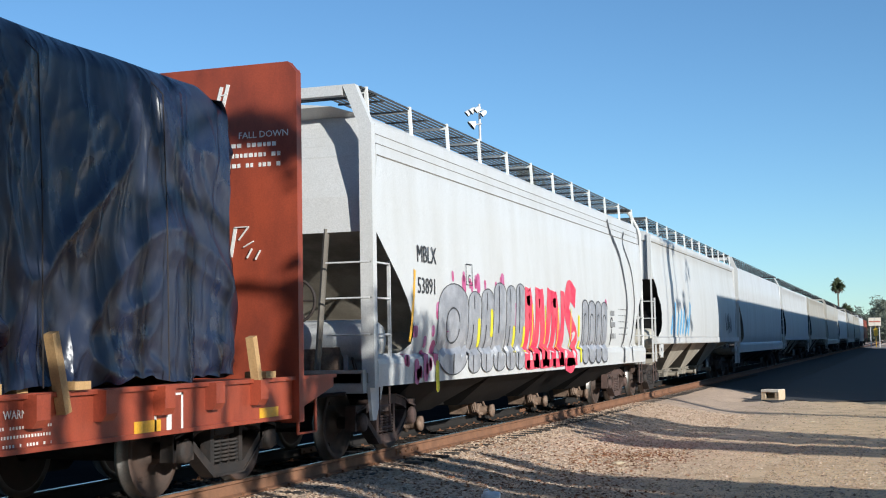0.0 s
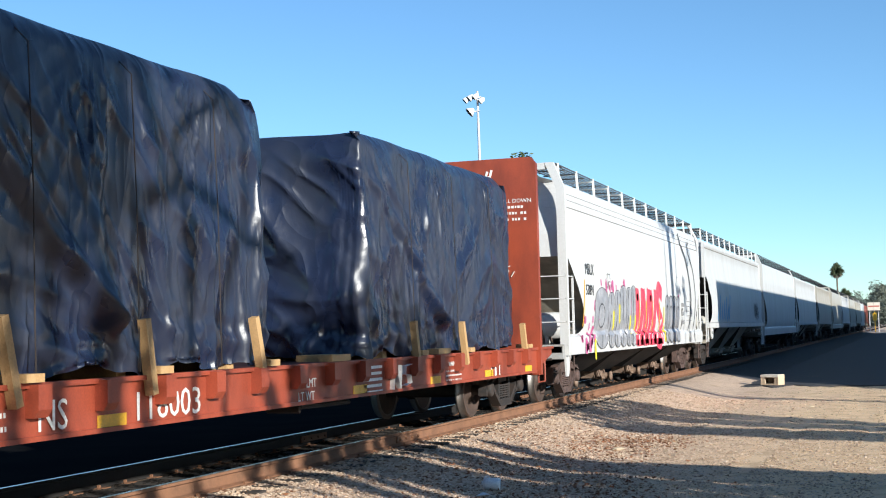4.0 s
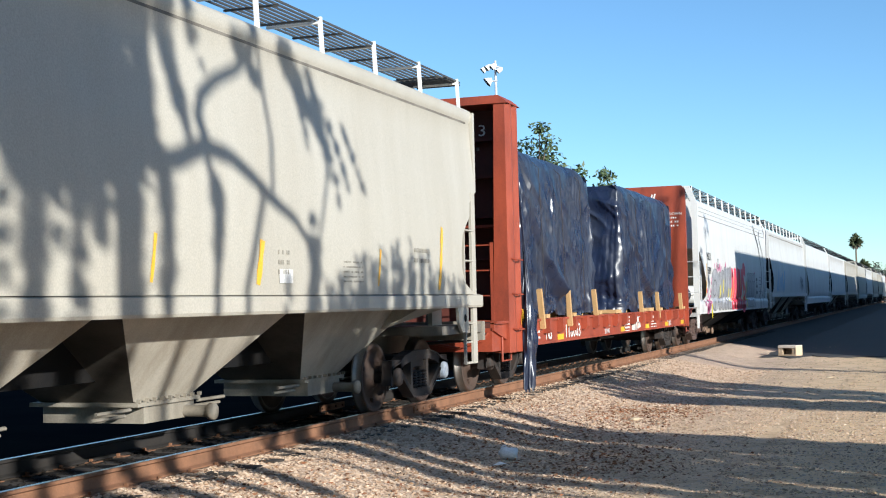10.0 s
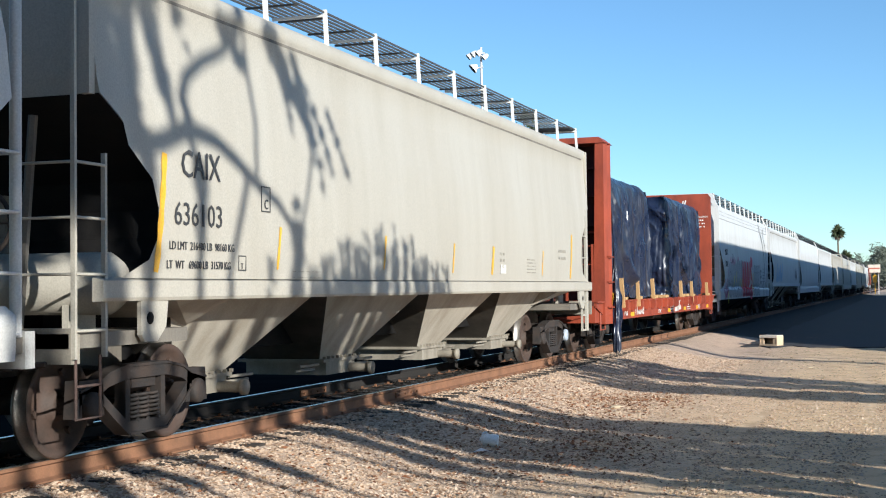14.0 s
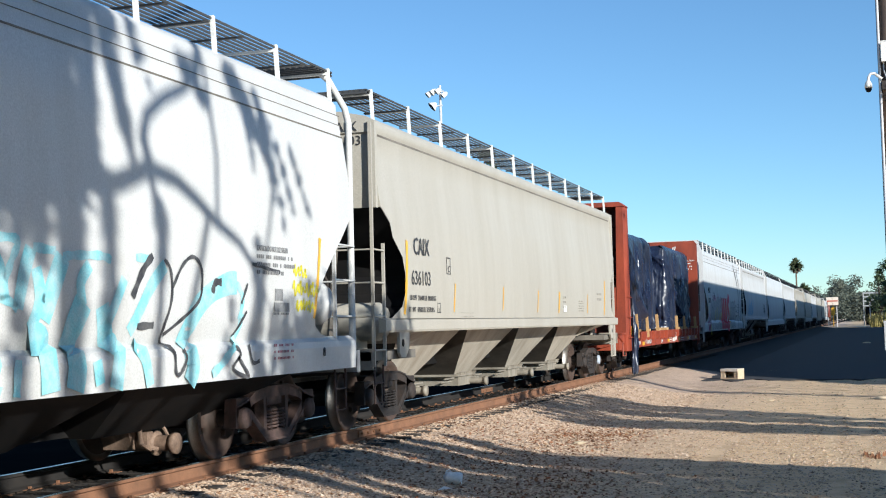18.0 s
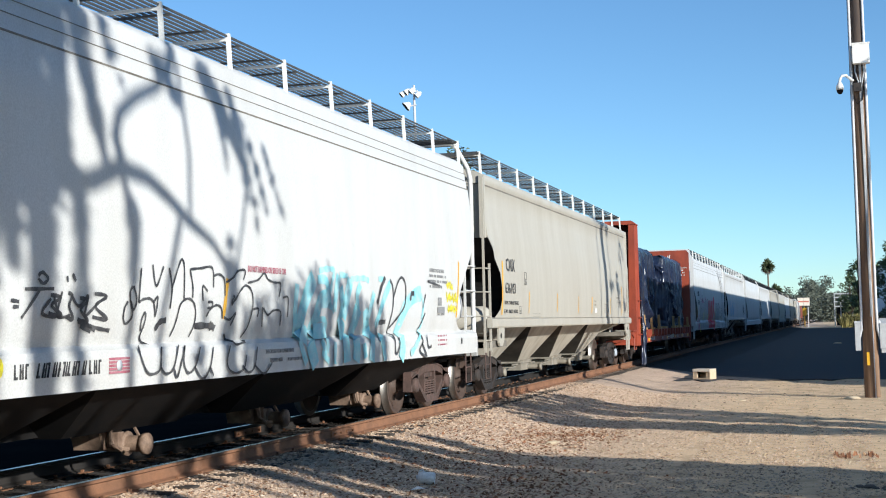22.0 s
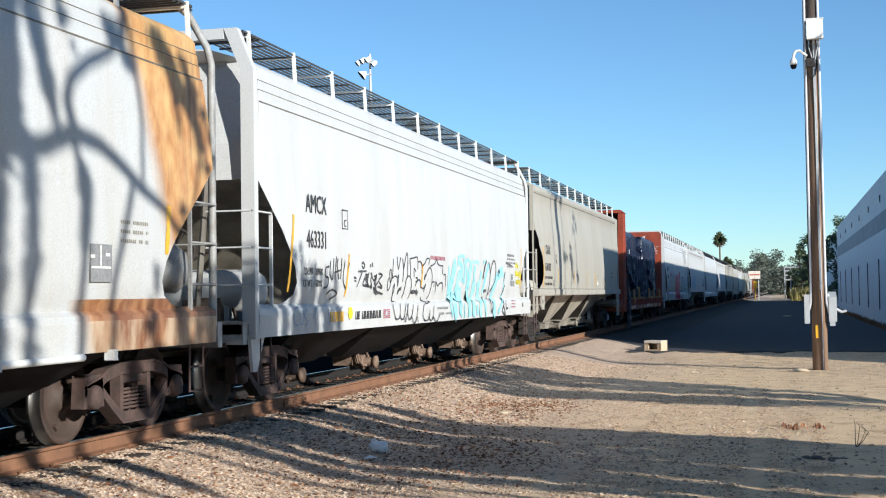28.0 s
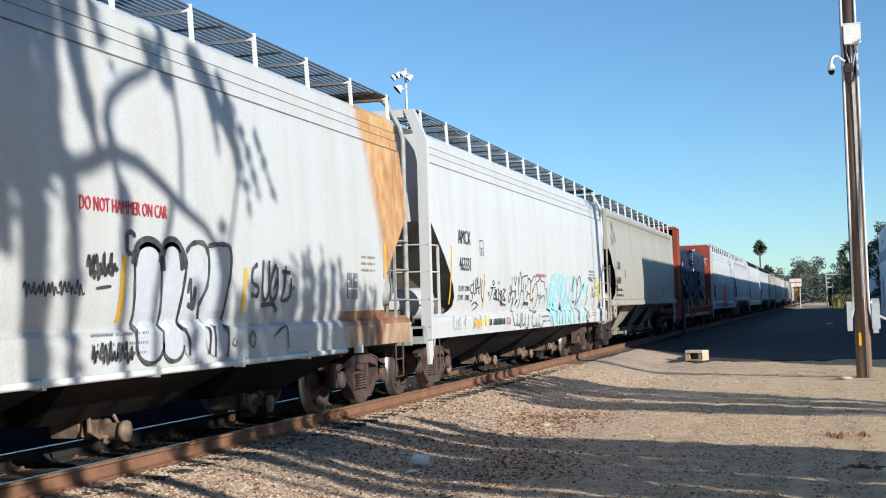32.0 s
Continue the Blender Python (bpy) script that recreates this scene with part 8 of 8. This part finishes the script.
for k in range(4):
    a = 0.9 * k
    part("stalk", Geo().tube([(0, 0, 0), (0.05 * math.cos(a) + 0.04, 0.04 * math.sin(a), 0.10), (0.08 * math.cos(a) + 0.07, 0.06 * math.sin(a), 0.20 + 0.03 * k), (0.04 * math.cos(a) + 0.02, 0.05 * math.sin(a), 0.26 + 0.03 * k)], [0.006, 0.005, 0.004, 0.003], 5, True), BARK, twig)
rnd_c = random.Random(91)
for k in range(9):
    clod = tagged(part("dirt_clod", Geo().lathe([(-0.3, 0.0), (-0.2, 0.8), (0.15, 1.0), (0.5, 0.6), (0.62, 0.0)], 8, "z", smooth=False), BARK), "dark clod of dirt lying on the lane", "dirt clod", "clods on the lane")
    sz = rnd_c.uniform(0.03, 0.075)
    clod.matrix_basis = pose(8.2 + rnd_c.gauss(0, 0.16), 15.5 + rnd_c.gauss(0, 0.12), -0.48, 0, 0, 40 * k) @ Matrix.Diagonal((sz * 1.3, sz, sz * 0.7, 1))

# floodlight mast
mast = thing("floodlight_mast", "tall slim steel mast with stadium floodlights", "light mast", at=pose(-23.75, 100, -0.5))
part("pole", Geo().tube([(0.2, 0, 0), (0, 0, 21.1)], [0.16, 0.09], 10, True), CONDUIT, mast)
part("crossarm", Geo().beam((-1.2, -0.1, 20.5), (0.35, -0.1, 20.6), 0.12, 0.12), CONDUIT, mast)
part("crossarm", Geo().beam((-0.8, -0.1, 19.4), (0.2, -0.1, 19.5), 0.1, 0.1), CONDUIT, mast)
for x, z, big in ((-0.95, 20.35, 0.26), (-0.6, 20.5, 0.26), (-0.2, 20.55, 0.24), (0.3, 20.2, 0.22), (-0.6, 19.4, 0.42)):
    lamp = part("floodlight", Geo().lathe([(0.45, 0.08), (0.3, 0.2), (0.0, big), (-0.06, big)], 14, "y"), BRACKET, mast, at=pose(x, -0.25, z, 40, 0, -62))
    part("lens", Geo().lathe([(-0.05, big * 0.92), (-0.03, 0.0)], 14, "y"), BLACK, lamp, "dark floodlight lens")

# steel frame and billboard beyond the crossing
fr = thing("signal_gantry", "pale steel signal gantry over the far track", "railway signal", at=pose(9.58, 262, -0.48))
for x in (-1.6, -0.5, 1.6):
    part("post", Geo().beam((x, 0, 0), (x, 0, 6.3), 0.2, 0.2), BOX_GREY, fr)
for z in (3.8, 4.7, 5.5, 6.2):
    part("rail", Geo().beam((-1.75, -0.15, z), (1.75, -0.15, z), 0.22, 0.22), BOX_GREY, fr)
part("sign_panel", Geo().box(-0.45, 1.55, 0.05, 0.15, 4.75, 5.45), WALL_WHITE, fr, "pale weathered panel between the rails")
# plain black block for the dark inside of the frame
part("cabinet", Geo().box(-1.3, 1.3, 0.2, 1.6, 0.2, 3.6), BLACK, fr)
bb = thing("billboard", "faded red and white roadside billboard", "billboard", at=pose(2.3, 262, -0.48))
for x in (-1.12, 0.02):
    part("panel", Geo().box(x, x + 1.1, 0, 0.2, 4.1, 5.6), PINE_PALE, bb)
part("catwalk", Geo().box(-1.2, 1.2, -0.35, 0.0, 3.95, 4.05), STEEL_RUST, bb)
part("stripe", Geo().box(-1.0, 1.0, -0.03, 0, 4.75, 5.0), material("faded_red", (0.5, 0.15, 0.1), 0.7), bb)
for x in (-0.8, 0.8):
    part("leg", Geo().beam((x, 0.1, 0), (x, 0.1, 4.4), 0.15, 0.15), CONDUIT, bb)
cs = thing("crossing_signal", "yellow crossing signal post beside the track", "railway signal", at=pose(2.5, 258, -0.48))
part("mast", Geo().tube([(0, 0, 0), (0, 0, 4.0)], 0.09, 8), DECAL_YELLOW, cs)
part("cabinet", Geo().box(-0.35, 0.35, -0.3, 0.3, 2.2, 3.6), DECAL_YELLOW, cs)

# ---- small things on the ground ----
jug = thing("plastic_jug", "dented white plastic jug lying on the gravel", "litter", at=pose(3.0, 15.1, ground_z(3.0, 15.1) + 0.072, 6, 0, 100))
part("shell", Geo().lathe([(-0.105, 0.0), (-0.105, 0.06), (-0.097, 0.073), (-0.025, 0.076), (0.0, 0.069), (0.025, 0.076), (0.07, 0.07), (0.095, 0.048), (0.105, 0.024), (0.118, 0.022), (0.118, 0.0)], 20, "y"), PLASTIC, jug)
part("handle", Geo().tube([(0.0, 0.03, 0.068), (0.01, 0.05, 0.092), (0.01, 0.085, 0.075), (0.0, 0.095, 0.04)], 0.009, 6, True), PLASTIC, jug)
paper = tagged(part("paper_scrap", Geo().add([(0, 0, 0.01), (0.16, 0.02, 0.03), (0.18, 0.1, 0.01), (0.05, 0.13, 0.04), (0.09, 0.06, 0.05)], [(0, 1, 4), (1, 2, 4), (2, 3, 4), (3, 0, 4)]), PLASTIC), "crumpled white paper scrap beside the jug", "litter")
paper.location = (3.0, 14.45, ground_z(3.0, 14.45))
crate = thing("wooden_crate", "pale broken pine crate lying in the dirt", "crate", at=pose(3.75, 42.3, ground_z(3.75, 42.3), 0, 0, -24))
part("top_board", Geo().box(-0.30, 0.30, -0.20, 0.20, 0.325, 0.345), PINE_PALE, crate, "paler top board")
part("bottom_board", Geo().box(-0.30, 0.30, -0.20, 0.20, 0.0, 0.022), PINE, crate)
for x in (-0.30, 0.275):
    part("end_board", Geo().box(x, x + 0.025, -0.20, 0.20, 0.02, 0.33), PINE, crate)
for x in (-0.272, 0.16):
    part("corner_block", Geo().box(x, x + 0.11, -0.19, -0.14, 0.022, 0.325), PINE, crate)
part("slat", Geo().box(-0.30, 0.30, -0.215, -0.20, 0.265, 0.335), PINE_PALE, crate)
part("slat", Geo().box(-0.30, 0.30, -0.215, -0.20, 0.015, 0.07), PINE, crate)
part("back_board", Geo().box(-0.30, 0.30, 0.18, 0.20, 0.03, 0.32), PINE, crate)
for x, y, s in ((3.4, 20.5, 0.10), (4.1, 27.3, 0.09), (8.05, 32.0, 0.16), (5.6, 31.5, 0.07), (3.0, 26.0, 0.06), (7.9, 96.0, 0.25)):
    st = tagged(part("stone", Geo().lathe([(-0.3, 0.0), (-0.2, 0.8), (0.1, 1.0), (0.5, 0.6), (0.62, 0.0)], 9, "z", smooth=False), DUSTY), "pale loose stone on the dirt lane", "stone", "stones on the lane")
    st.matrix_basis = pose(x, y, ground_z(x, y), 0, 0, x * 70) @ Matrix.Diagonal((s * 1.3, s, s * 0.7, 1))


# ---- motion ----
def motions():
    times = [k * 0.5 for k in range(65)]
    for car, s in CARS:
        walk(car, [(t, pose(0, s + rolled(t), 0)) for t in times])
    steps = [k * 0.2 for k in range(161)]
    for w, y in SPINNING:
        walk(w, [(t, pose(0, y, WHEEL_R, -math.degrees(rolled(t) / WHEEL_R) % 360)) for t in steps])


motions()
